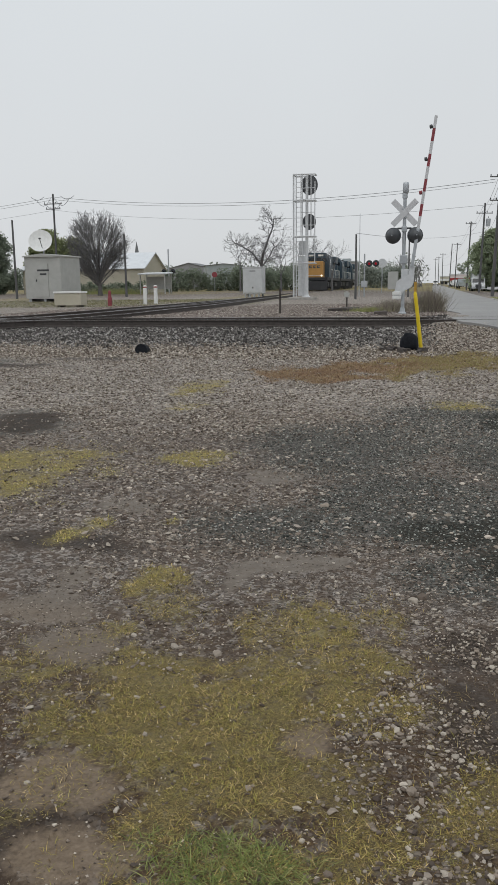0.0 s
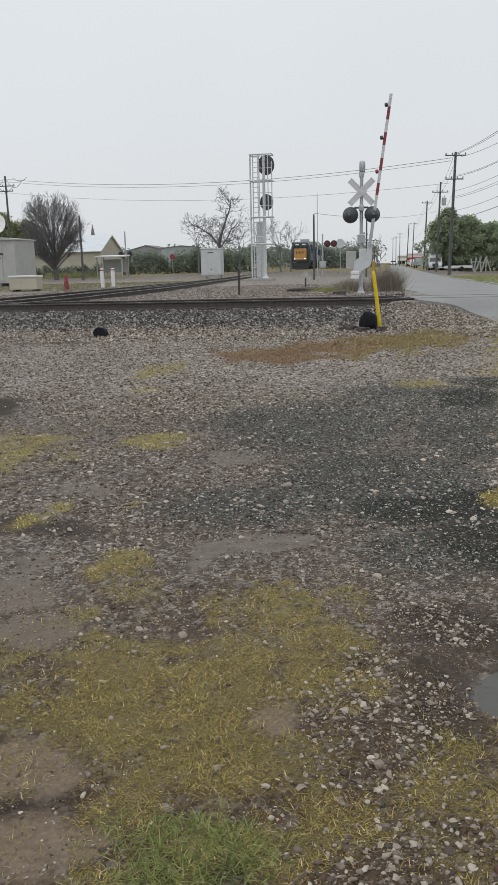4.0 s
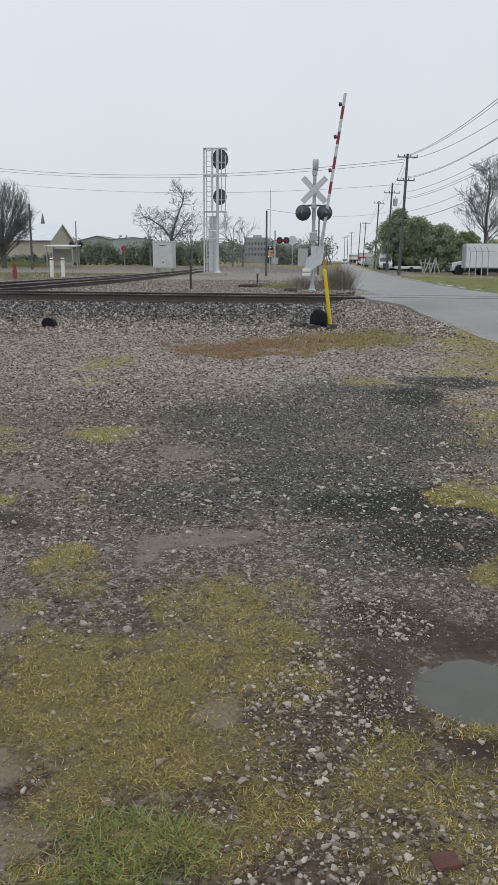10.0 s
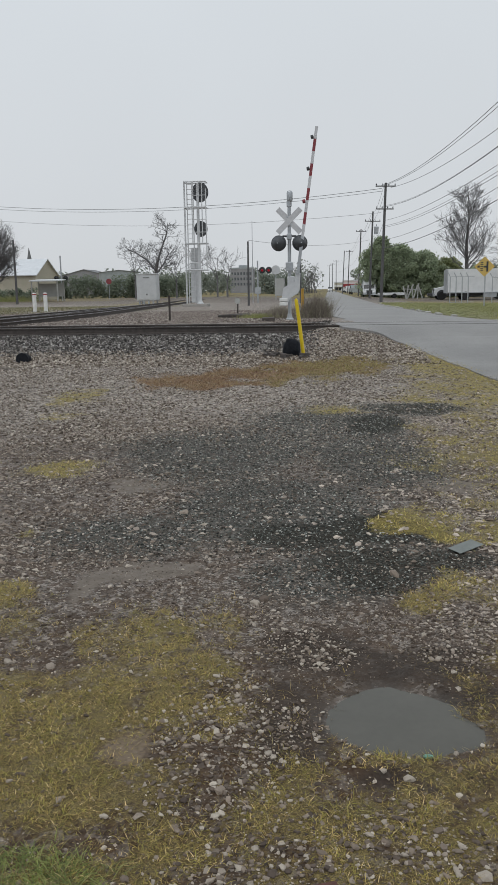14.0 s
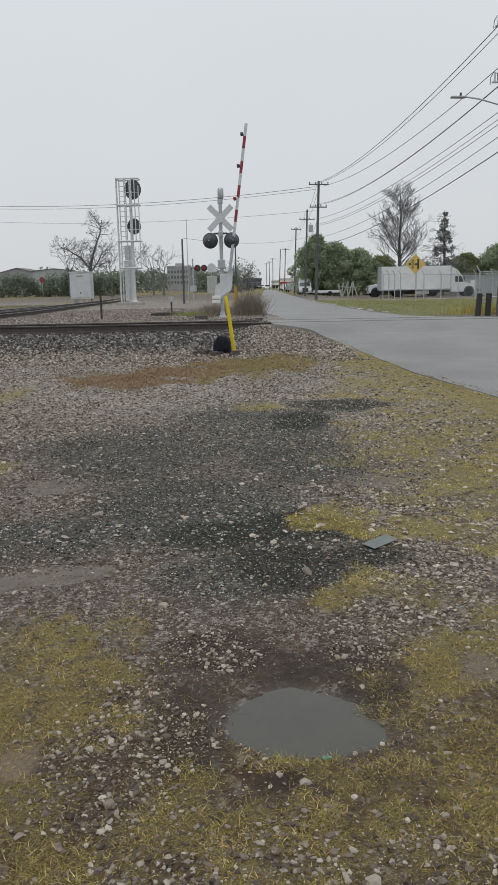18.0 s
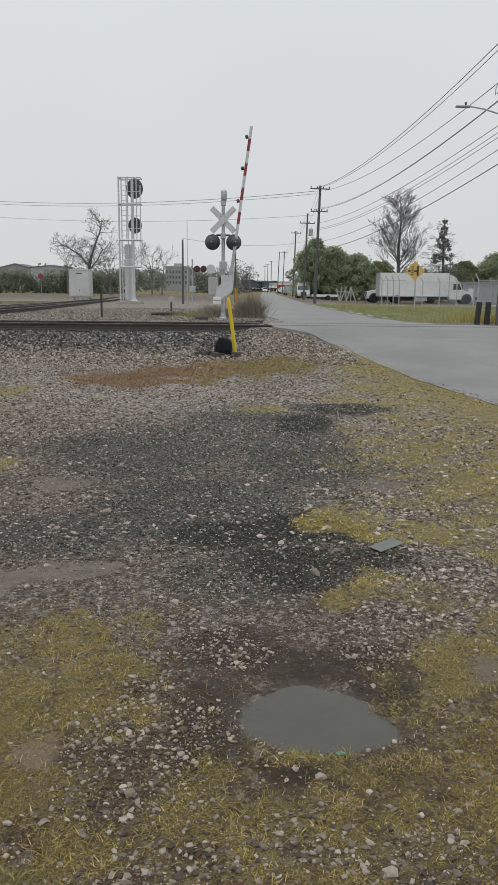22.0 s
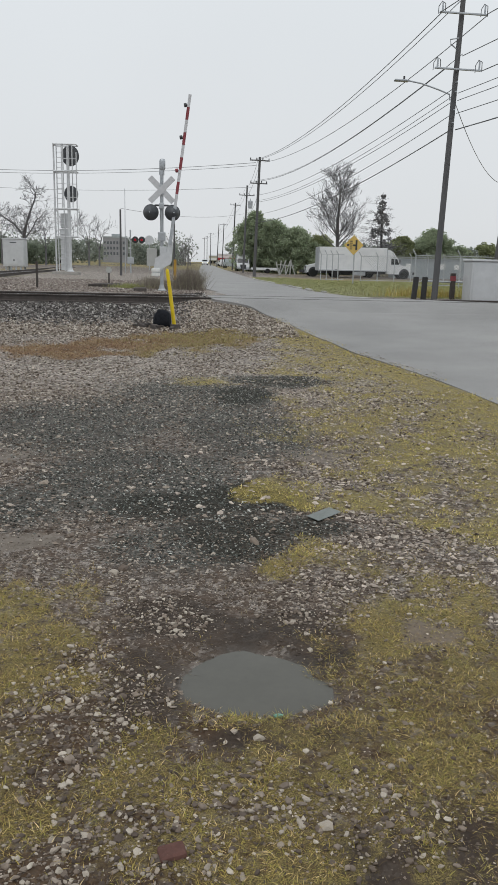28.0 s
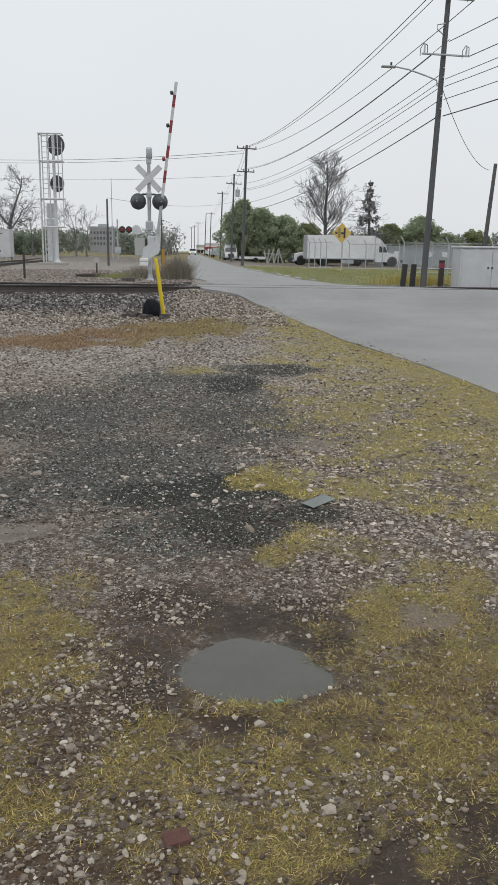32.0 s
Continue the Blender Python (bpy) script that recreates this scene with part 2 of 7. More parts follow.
def patches(x, y, blobs, seed, ragged=0.55, grain=5.0):
    """How far each place lies inside ragged-edged blobs (x, y, half width, half depth), 0 to 1."""
    out = np.zeros_like(x)
    n = (fbm(x * grain, y * grain * 0.8, seed) - 0.5) * 2 * ragged
    for cx, cy, rx, ry in blobs:
        d = np.sqrt(((x - cx) / rx) ** 2 + ((y - cy) / ry) ** 2) + n
        out = np.maximum(out, smooth_step(1.4, 0.6, d))
    return out


GRASS_NEAR = [(-1.32, 4.17, 0.16, 0.20), (-1.10, 3.86, 0.16, 0.17), (-0.45, 3.74, 0.28, 0.30), (-0.23, 3.39, 0.34, 0.30), (-0.48, 3.08, 0.34, 0.33),
              (-0.96, 3.00, 0.43, 0.21), (-1.15, 2.75, 0.26, 0.14), (-0.48, 2.59, 0.40, 0.27), (-0.07, 3.92, 0.11, 0.10), (-0.11, 2.62, 0.11, 0.32),
              (-0.94, 3.28, 0.19, 0.12), (-1.05, 2.28, 0.12, 0.15), (-0.41, 2.18, 0.16, 0.12), (0.65, 2.45, 0.22, 0.17), (1.05, 2.37, 0.23, 0.23),
              (1.04, 2.75, 0.17, 0.13), (0.62, 2.80, 0.12, 0.05), (0.82, 2.28, 0.10, 0.14), (1.41, 3.54, 0.32, 0.30), (1.36, 3.0, 0.3, 0.32), (1.3, 2.5, 0.3, 0.3), (0.6, 2.2, 0.3, 0.15)]
GRASS_MID = [(-3.19, 11.8, 0.33, 0.69), (-2.92, 10.05, 0.28, 0.30), (-2.0, 7.27, 0.32, 0.32), (0.45, 10.48, 0.40, 0.35), (1.46, 11.56, 0.18, 0.31), (-1.58, 5.28, 0.08, 0.10),
             (-2.13, 4.94, 0.18, 0.28), (-1.28, 4.22, 0.17, 0.16), (-1.07, 3.87, 0.13, 0.22), (-3.22, 6.7, 0.25, 0.35), (1.54, 11.49, 0.44, 0.43), (2.43, 12.1, 0.52, 0.55),
             (1.47, 9.32, 0.26, 0.36), (0.85, 5.54, 0.14, 0.19), (1.12, 5.73, 0.22, 0.31), (1.25, 5.33, 0.17, 0.17), (1.19, 4.45, 0.24, 0.19), (0.92, 4.27, 0.13, 0.18), (1.34, 4.24, 0.15, 0.13),
             (2.2, 4.81, 0.20, 0.20), (1.40, 3.64, 0.21, 0.19), (1.62, 3.22, 0.18, 0.2), (-0.09, 3.95, 0.09, 0.08), (2.75, 9.59, 0.76, 1.05), (3.2, 8.74, 0.7, 1.25), (2.22, 7.26, 0.42, 0.66),
             (2.39, 6.13, 0.49, 0.50), (2.04, 7.92, 0.28, 0.52), (2.91, 6.93, 0.4, 0.82), (1.52, 5.60, 0.20, 0.21), (1.78, 5.36, 0.27, 0.18), (1.70, 4.03, 0.20, 0.14),
             (2.6, 12.9, 0.45, 1.2), (2.2, 15.0, 0.3, 1.4), (2.95, 11.2, 0.6, 1.3), (3.4, 9.6, 0.5, 1.6), (3.5, 7.2, 0.6, 1.6), (2.9, 5.6, 0.6, 0.6)]
STRAW = [(-2.0, 13.4, 0.7, 0.9), (-1.5, 13.7, 0.75, 1.0), (-0.96, 14.10, 0.85, 1.1), (-0.12, 14.8, 0.9, 1.3), (0.4, 15.3, 0.8, 1.3), (0.95, 15.8, 0.7, 1.1)]
DARK = [(0.70, 5.44, 0.52, 0.36), (0.72, 4.80, 0.36, 0.42), (1.15, 4.92, 0.24, 0.20), (0.2, 5.35, 0.28, 0.28), (1.53, 10.62, 0.70, 0.50), (1.0, 9.6, 0.38, 0.75)]
DUSKY = [(0.89, 8.06, 0.70, 1.3), (0.1, 5.56, 0.66, 0.6), (-0.57, 7.79, 0.8, 1.3), (0.42, 4.55, 0.42, 0.4), (-0.6, 8.25, 1.0, 1.3), (-0.87, 5.33, 0.6, 0.5), (-0.04, 6.04, 0.8, 0.95), (0.3, 9.6, 1.1, 1.3), (-9.3, 14.6, 2.2, 0.7), (-4.6, 8.7, 0.6, 0.8)]
MUD = [(-0.71, 4.59, 0.32, 0.15), (-1.45, 3.38, 0.26, 0.17), (-1.75, 3.8, 0.3, 0.2), (-0.9, 4.23, 0.09, 0.22), (-1.11, 6.59, 0.24, 0.3), (-2.04, 5.59, 0.28, 0.22), (-1.79, 4.18, 0.2, 0.22),
       (1.44, 6.74, 0.26, 0.26), (-0.45, 4.65, 0.16, 0.13), (-1.02, 2.42, 0.24, 0.18), (-0.84, 2.12, 0.22, 0.18), (-0.28, 2.78, 0.10, 0.12), (1.51, 3.43, 0.13, 0.13)]
EARTH = [(-8.2, 14.1, 1.7, 0.35), (-6.4, 15.3, 0.9, 0.25), (-4.5, 8.7, 0.5, 0.7), (-2.2, 4.75, 0.6, 0.22), (0.45, 3.62, 0.30, 0.22), (0.75, 3.55, 0.35, 0.16), (0.30, 3.1, 0.16, 0.35), (1.02, 3.28, 0.16, 0.12), (0.8, 2.72, 0.3, 0.08), (-1.1, 2.3, 0.3, 0.3), (1.3, 2.1, 0.4, 0.3)]
WATER = [(0.68, 3.12, 0.27, 0.24), (0.86, 3.06, 0.17, 0.12)]
SEEP = [(-1.43, 3.36, 0.26, 0.14), (-1.85, 3.9, 0.2, 0.1)]


TURF = [(-0.75, 3.0, 0.95, 1.0), (-0.7, 2.2, 1.0, 0.7), (1.05, 2.4, 0.9, 0.6), (1.5, 3.3, 0.5, 0.9), (2.1, 5.4, 0.6, 0.8), (2.5, 7.5, 1.1, 2.0), (2.9, 10.0, 1.2, 2.6), (2.6, 12.6, 1.0, 2.0), (-3.4, 6.6, 0.8, 1.0)]


LAST = {}


def masks(x, y):
    """The cover of the ground at each place; the last answer is kept."""
    key = (x.size, float(x.flat[0]), float(x.flat[-1]), float(y.flat[-1]))
    if key not in LAST:
        LAST.clear()
        LAST[key] = cover(x, y)
    return LAST[key]


def cover(x, y):
    bits = smooth_step(0.38, 0.60, 0.6 * fbm(x * 3.1, y * 2.6, 33) + 0.4 * fbm(x * 13, y * 11, 35, 3))
    grass = np.maximum(patches(x, y, GRASS_NEAR, 3, 0.85, 8.0), patches(x, y, GRASS_MID, 5, 0.85, 4.5))
    verge = smooth_step(40.0, 44.0, y) * smooth_step(-6.0, -14.0, x)
    lawn = smooth_step(6.6, 7.1, x) * smooth_step(25.5, 27.0, y) * smooth_step(90, 70, y)
    far_green = smooth_step(80, 120, y)
    strip = smooth_step(-1.15, -0.45, x - np.interp(y, ROAD_Y, ROAD_L) + 0.9 * (fbm(x * 0.9, y * 0.9, 45) - 0.5)) * smooth_step(19.5, 16.0, y) * smooth_step(4.5, 7.0, y)
    grass = np.maximum.reduce([strip * (0.85 + 0.15 * bits), grass * (0.55 + 0.45 * bits), np.where(y < 4.2, bits ** 1.5, 0.35 + 0.65 * bits) * patches(x, y, TURF, 37, 0.6, 2.5) * (1 - 0.9 * patches(x, y, DARK, 13, 0.42, 2.6)), 0.75 * verge * smooth_step(0.35, 0.6, fbm(x * 0.2, y * 0.2, 11)), lawn, far_green])
    mud = 0.85 * patches(x, y, MUD, 21, 0.9, 4.5)
    grass = grass * (1 - 0.75 * mud)
    return {"grass": grass, "straw": patches(x, y, STRAW, 8, 0.95, 2.6), "dark": patches(x, y, DARK, 13, 0.42, 2.6),
            "dusky": patches(x, y, DUSKY, 17, 0.5, 1.2), "mud": mud, "wet": np.maximum(patches(x, y, WATER, 23, 0.13, 6.0), 0.25 * patches(x, y, SEEP, 25, 0.35, 5.0)),
            "earth": patches(x, y, EARTH, 27, 0.8, 3.0), "loam": smooth_step(4.3, 2.6, y + 0.8 * (fbm(x * 1.5, y * 1.5, 29) - 0.5)),
            "ballast": smooth_step(7.0, 11.0, y + 1.2 * (fbm(x * 0.5, y * 0.5, 31) - 0.5)) * smooth_step(80, 58, y)}


ROAD_Y = (-60, 0, 5, 9, 11, 13.5, 16.5, 19, 20.4, 21.3, 24.2, 25.4, 27, 32, 60, 150, 700)
ROAD_L = (10, 5.2, 4.3, 3.85, 3.6, 3.05, 2.6, 2.2, 1.7, 0.75, 0.55, 0.75, 1.0, 0.35, 0.0, -0.1, -0.1)
RISE_Y, RISE_Z = (0, 7, 12, 16, 18.5, 20.3, 21.4, 23.8, 25.5, 40, 50, 60), (0, 0.03, 0.11, 0.20, 0.29, 0.40, 0.44, 0.50, 0.62, 0.60, 0.56, 0.55)


def land(x, y):
    """The height of the ground."""
    x, y = np.asarray(x, dtype=float), np.asarray(y, dtype=float)
    z = np.interp(y, RISE_Y, RISE_Z)
    z = z + (0.08 * smooth_step(40, 54, y) + 0.19 * smooth_step(64, 80, y)) * smooth_step(-2.5, -9, x) - 0.25 * smooth_step(48, 70, y) * smooth_step(5, 10, x)
    edge = x - np.interp(y, ROAD_Y, ROAD_L)
    z = z + 0.165 * np.exp(-((y - 22.65) / 2.4) ** 4) * smooth_step(-1.5, -0.15, edge) * smooth_step(0.8, 0.3, edge)
    near = smooth_step(26, 16, y)
    z = z + near * (0.030 * (fbm(x * 1.1, y * 1.1, 41) - 0.5) + 0.012 * (fbm(x * 6, y * 6, 43, 3) - 0.5))
    z = z + 0.012 * patches(x, y, GRASS_NEAR, 3, 0.5, 7.0) - 0.035 * patches(x, y, WATER, 23, 0.13, 6.0)
    return z


def land_at(x, y):
    return float(land(np.array([x]), np.array([y]))[0])


def spread(*runs):
    return np.unique(np.concatenate([np.arange(a, b, s) for a, b, s in runs]))


def build_ground():
    far = np.geomspace(70, 4000, 26)
    ys = np.concatenate([-far[::-1], spread((-60, 1, 6), (1.0, 7, 0.045), (7, 14, 0.09), (14, 25, 0.16), (25, 70, 1.5)), far])
    xs = np.concatenate([-far[::-1], spread((-60, -26, 3), (-26, -5, 0.35), (-5, -2.2, 0.12), (-2.2, 2.4, 0.045), (2.4, 5, 0.12), (5, 14, 0.4), (14, 70, 3)), far])
    gx, gy = np.meshgrid(xs, ys)
    x, y = gx.ravel(), gy.ravel()
    v = np.stack([x, y, land(x, y)], 1)
    idx = np.arange(len(x)).reshape(gx.shape)
    f = np.stack([idx[:-1, :-1], idx[:-1, 1:], idx[1:, 1:], idx[1:, :-1]], -1).reshape(-1, 4)
    me = array_mesh("ground", v, f, ground_material(), True)
    for name, values in masks(x, y).items():
        me.attributes.new(name, "FLOAT", "POINT").data.foreach_set("value", values.astype(np.float32))
    return tagged(new("ground", me), "wet gravel and dirt ground with moss and grass patches", "ground", kind="structure")


def ground_material():
    m = bpy.data.materials.new("wet_gravel_ground")
    m.use_nodes = True
    t = m.node_tree
    p = t.nodes["Principled BSDF"]
    co = node(t, "ShaderNodeTexCoord")

    def tex(scale, detail=4.0, rough=0.6):
        n = node(t, "ShaderNodeTexNoise", Scale=scale, Detail=detail, Roughness=rough)
        t.links.new(co.outputs["Object"], n.inputs["Vector"])
        return n.outputs["Fac"]

    def cells(scale):
        n = node(t, "ShaderNodeTexVoronoi", Scale=scale)
        t.links.new(co.outputs["Object"], n.inputs["Vector"])
        return n

    def ranged(value, a, b, lo=0.0, hi=1.0):
        n = node(t, "ShaderNodeMapRange", From_Min=a, From_Max=b, To_Min=lo, To_Max=hi)
        t.links.new(value, n.inputs["Value"])
        return n.outputs["Result"]

    def blend(fac, a, b):
        n = node(t, "ShaderNodeMix")
        n.data_type = "RGBA"
        t.links.new(fac, n.inputs["Factor"])
        for key, value in (("A", a), ("B", b)):
            if isinstance(value, tuple):
                n.inputs[key].default_value = rgb(value)
            else:
                t.links.new(value, n.inputs[key])
        return n.outputs["Result"]

    def maths(op, a, b):
        n = node(t, "ShaderNodeMath")
        n.operation = op
        for i, value in enumerate((a, b)):
            if isinstance(value, (int, float)):
                n.inputs[i].default_value = value
            else:
                t.links.new(value, n.inputs[i])
        return n.outputs[0]

    def mask(name):
        n = node(t, "ShaderNodeAttribute")
        n.attribute_name = name
        return n.outputs["Fac"]

    broad, mid, fine = tex(0.9), tex(6.0), tex(45.0, 4.0, 0.7)
    peb = cells(75.0)
    peb2 = cells(28.0)
    sep = node(t, "ShaderNodeSeparateColor")
    t.links.new(peb.outputs["Color"], sep.inputs["Color"])
    sep2 = node(t, "ShaderNodeSeparateColor")
    t.links.new(peb2.outputs["Color"], sep2.inputs["Color"])
    soil = blend(ranged(mid, 0.3, 0.7), (0.038, 0.025, 0.017), (0.110, 0.076, 0.054))
    chips = blend(sep.outputs["Red"], (0.036, 0.030, 0.026), (0.464, 0.417, 0.374))
    base = blend(ranged(maths("ADD", sep2.outputs["Green"], maths("MULTIPLY", broad, 0.6)), 0.55, 1.1, 0.15, 0.75), soil, chips)
    loam = blend(ranged(fine, 0.3, 0.7), (0.031, 0.018, 0.010), (0.109, 0.067, 0.038))
    base = blend(maths("MULTIPLY", mask("loam"), ranged(sep2.outputs["Blue"], 0.15, 0.6, 0.35, 0.9)), base, loam)
    stone = blend(sep2.outputs["Red"], (0.097, 0.084, 0.073), (0.485, 0.428, 0.374))
    base = blend(maths("MULTIPLY", mask("ballast"), ranged(sep2.outputs["Blue"], 0.1, 0.5)), base, stone)
    base = blend(maths("MULTIPLY", mask("dusky"), ranged(sep.outputs["Green"], 0.2, 0.9, 0.75, 0.25)), base, (0.058, 0.063, 0.058))
    base = blend(ranged(maths("ADD", mask("dark"), maths("MULTIPLY", maths("SUBTRACT", mid, 0.5), 0.7)), 0.25, 1.1, 0.0, 0.85), base, blend(sep.outputs["Red"], (0.017, 0.0165, 0.014), (0.062, 0.060, 0.051)))
    base = blend(ranged(maths("ADD", mask("earth"), maths("MULTIPLY", maths("SUBTRACT", fine, 0.5), 1.1)), 0.3, 0.9, 0.0, 0.85), base, blend(ranged(mid, 0.3, 0.7), (0.026, 0.020, 0.016), (0.070, 0.053, 0.042)))
    mudc = blend(ranged(tex(14.0), 0.3, 0.7), (0.128, 0.106, 0.086), (0.200, 0.170, 0.141))
    mudc = blend(mask("loam"), mudc, blend(ranged(tex(60.0), 0.3, 0.7), (0.135, 0.099, 0.068), (0.235, 0.178, 0.127)))
    base = blend(ranged(maths("ADD", mask("mud"), maths("MULTIPLY", maths("SUBTRACT", fine, 0.5), 0.9)), 0.3, 0.8, 0.0, 0.92), base, mudc)
    moss = blend(ranged(maths("ADD", maths("MULTIPLY", tex(260.0, 2.0, 0.8), 0.6), maths("MULTIPLY", tex(70.0, 2.0, 0.6), 0.4)), 0.40, 0.62), (0.052, 0.041, 0.020), (0.410, 0.335, 0.120))
    moss = blend(maths("MULTIPLY", mask("loam"), 0.85), moss, blend(ranged(tex(230.0, 2.0, 0.8), 0.4, 0.6), (0.034, 0.026, 0.013), (0.285, 0.222, 0.085)))
    base = blend(ranged(maths("ADD", mask("grass"), maths("MULTIPLY", maths("SUBTRACT", fine, 0.5), 1.8)), 0.35, 0.95, 0.0, 0.85), base, moss)
    strawc = blend(ranged(tex(1.2), 0.35, 0.65), (0.215, 0.122, 0.078), (0.245, 0.185, 0.10))
    base = blend(ranged(maths("ADD", mask("straw"), maths("MULTIPLY", maths("SUBTRACT", tex(16.0), 0.5), 0.9)), 0.3, 0.85, 0.0, 0.9), base, strawc)
    base = blend(maths("MULTIPLY", mask("wet"), 0.6), base, (0.085, 0.076, 0.066))
    t.links.new(base, p.inputs["Base Color"])
    dull = ranged(mid, 0.3, 0.7, 0.55, 0.85)
    wet = maths("MAXIMUM", maths("MULTIPLY", mask("wet"), 1.0), maths("MULTIPLY", mask("mud"), 0.2))
    t.links.new(maths("SUBTRACT", dull, maths("MULTIPLY", wet, 0.42)), p.inputs["Roughness"])
    t.links.new(maths("MULTIPLY", maths("SUBTRACT", 1.0, maths("MAXIMUM", mask("dark"), maths("MULTIPLY", mask("dusky"), 0.6))), ranged(wet, 0.1, 0.7, 0.12, 0.3)), p.inputs["Specular IOR Level"])
    rough_h = maths("ADD", maths("MULTIPLY", maths("SUBTRACT", 1.0, peb.outputs["Distance"]), 0.5), maths("MULTIPLY", fine, 0.8))
    rough_h = maths("ADD", rough_h, maths("MULTIPLY", maths("SUBTRACT", 1.0, peb2.outputs["Distance"]), 0.6))
    calm = maths("SUBTRACT", 1.0, maths("MAXIMUM", maths("MULTIPLY", mask("mud"), 0.75), mask("wet")))
    b = node(t, "ShaderNodeBump", Strength=0.7, Distance=0.012)
    t.links.new(maths("MULTIPLY", rough_h, calm), b.inputs["Height"])
    t.links.new(b.outputs["Normal"], p.inputs["Normal"])
    return m


ground = build_ground()

# ---- road ----
RAIL_TOP = 0.67
SIDE_Y = (-60, 8, 15, 19, 21, 22.6, 23.6, 26, 30, 48, 150, 700)
SIDE_X = (60, 40, 22, 15, 11, 7.6, 5.9, 4.9, 4.4, 3.7, 3.3, 3.3)


def road_z(x, y):
    crest = np.exp(-((np.asarray(y, dtype=float) - 22.65) / 2.4) ** 4)
    flat = np.interp(y, RISE_Y, RISE_Z) + 0.014
    return flat + (RAIL_TOP - 0.006 - flat) * crest


def build_road():
    ys = np.concatenate([spread((-60, 5, 5), (5, 30, 0.25), (30, 80, 2)), np.geomspace(80, 700, 20)])
    rows, n = [], 14
    for y in ys:
        l = np.interp(y, ROAD_Y, ROAD_L) + 0.07 * (float(fbm(np.array([y * 0.8]), np.array([3.0]))[0]) - 0.5)
        r = np.interp(y, SIDE_Y, SIDE_X)
        f = np.linspace(0, 1, n)
        x = l + (r - l) * f
        z = road_z(x, y) + 0.05 * np.sin(np.pi * f) * (y < 20)
        rows.append(np.stack([x, np.full(n, y), z], 1))
    top = np.array(rows)
    low = top.copy()
    low[:, :, 2] -= 0.3
    k = len(ys)
    v = np.concatenate([top.reshape(-1, 3), low.reshape(-1, 3)])
    i = np.arange(k * n).reshape(k, n)
    f = [np.stack([i[:-1, :-1], i[:-1, 1:], i[1:, 1:], i[1:, :-1]], -1).reshape(-1, 4)]
    for c in (0, n - 1):
        f.append(np.stack([i[:-1, c], i[1:, c], i[1:, c] + k * n, i[:-1, c] + k * n], -1))
    return tagged(new("road", array_mesh("road", v, np.concatenate(f), asphalt)), "worn grey asphalt road over the crossing", "road", kind="structure")


road = build_road()

# ---- tracks ----
NEAR_RAIL, GAUGE = 21.9, 1.51


def rail_section():
    return [(-0.07, 0), (0.07, 0), (0.07, 0.012), (0.012, 0.035), (0.012, 0.135), (0.037, 0.15), (0.037, 0.178), (0.028, 0.183), (-0.028, 0.183), (-0.037, 0.178), (-0.037, 0.15), (-0.012, 0.135), (-0.012, 0.035), (-0.07, 0.012)]


def rail(name, points, parent, seg_label=""):
    """One rail along a line of points on its foot."""
    bm = bmesh.new()
    sec = rail_section()
    rings = []
    pts = [Vector(p) for p in points]
    for i, p in enumerate(pts):
        d = (pts[min(i + 1, len(pts) - 1)] - pts[max(i - 1, 0)]).normalized()
        side = Vector((d.y, -d.x, 0)).normalized()
        rings.append([bm.verts.new(p + side * a + Vector((0, 0, b))) for a, b in sec])
    n = len(sec)
    for a, b in zip(rings, rings[1:]):
        for k in range(n):
            fc = bm.faces.new((a[k], a[(k + 1) % n], b[(k + 1) % n], b[k]))
            fc.material_index = 1 if k in (7, 8) else 0
    bm.faces.new(rings[0])
    bm.faces.new(rings[-1][::-1])
    ob = part(name, bm, rail_steel, parent, seg_label)
    ob.data.materials.append(rail_head)
    return ob


def tie_mesh():
    bm = bm_box(bmesh.new(), (0.23, 2.6, 0.18), (0, 0, -0.09), bevel=0.012)
    return mesh_of("tie", bm, tie_wood)


TIE = tie_mesh()


def lay_ties(parent, centres):
    for x, y, z, rz in centres:
        ob = new("tie", TIE)
        ob.parent = parent
        ob.matrix_basis = pose(x, y, z, random.uniform(-0.6, 0.6), 0, rz + random.uniform(-1.5, 1.5))


main_track = thing("railway_track", (0, 0, 0), "rusty steel railway track on dark wooden ties", "railway track", kind="structure")
foot = RAIL_TOP - 0.183
for dy in (0, GAUGE):
    rail("rail", [(x, NEAR_RAIL + dy, foot) for x in (-260, -60, -20, 0, 20, 60, 260)], main_track)
lay_ties(main_track, [(x, NEAR_RAIL + GAUGE / 2 + random.uniform(-0.06, 0.06), foot - 0.005, 0) for x in np.arange(-22, 0.6, 0.52)])
lay_ties(main_track, [(x, NEAR_RAIL + GAUGE / 2, foot - 0.005, 0) for x in np.arange(9, 24, 0.52)])

# centre line of the branch that crosses the main line and carries the train
LINE_X = (-19.0, -14.6, -12.75, -11.35, -11.05, -11.05, -11.1, -11.6, -12.6, -13.8, -14.75, -16.2, -17.6, -18.5, -16.0, -9.0, 2.0, 22.0, 60.0, 140.0)
LINE_Y = (-10, 20.5, 24, 27.5, 31, 44, 54, 64, 82, 105, 137, 170, 205, 250, 290, 325, 352, 380, 405, 430)
# centre line of the siding that joins the branch
SIDE_LINE = ((-13.6, 18.5), (-12.45, 21.0), (-11.4, 23.0), (-10.4, 25.5), (-9.98, 28.4), (-9.95, 33.8), (-10.3, 40.0), (-10.75, 46.5), (-11.0, 53.0))


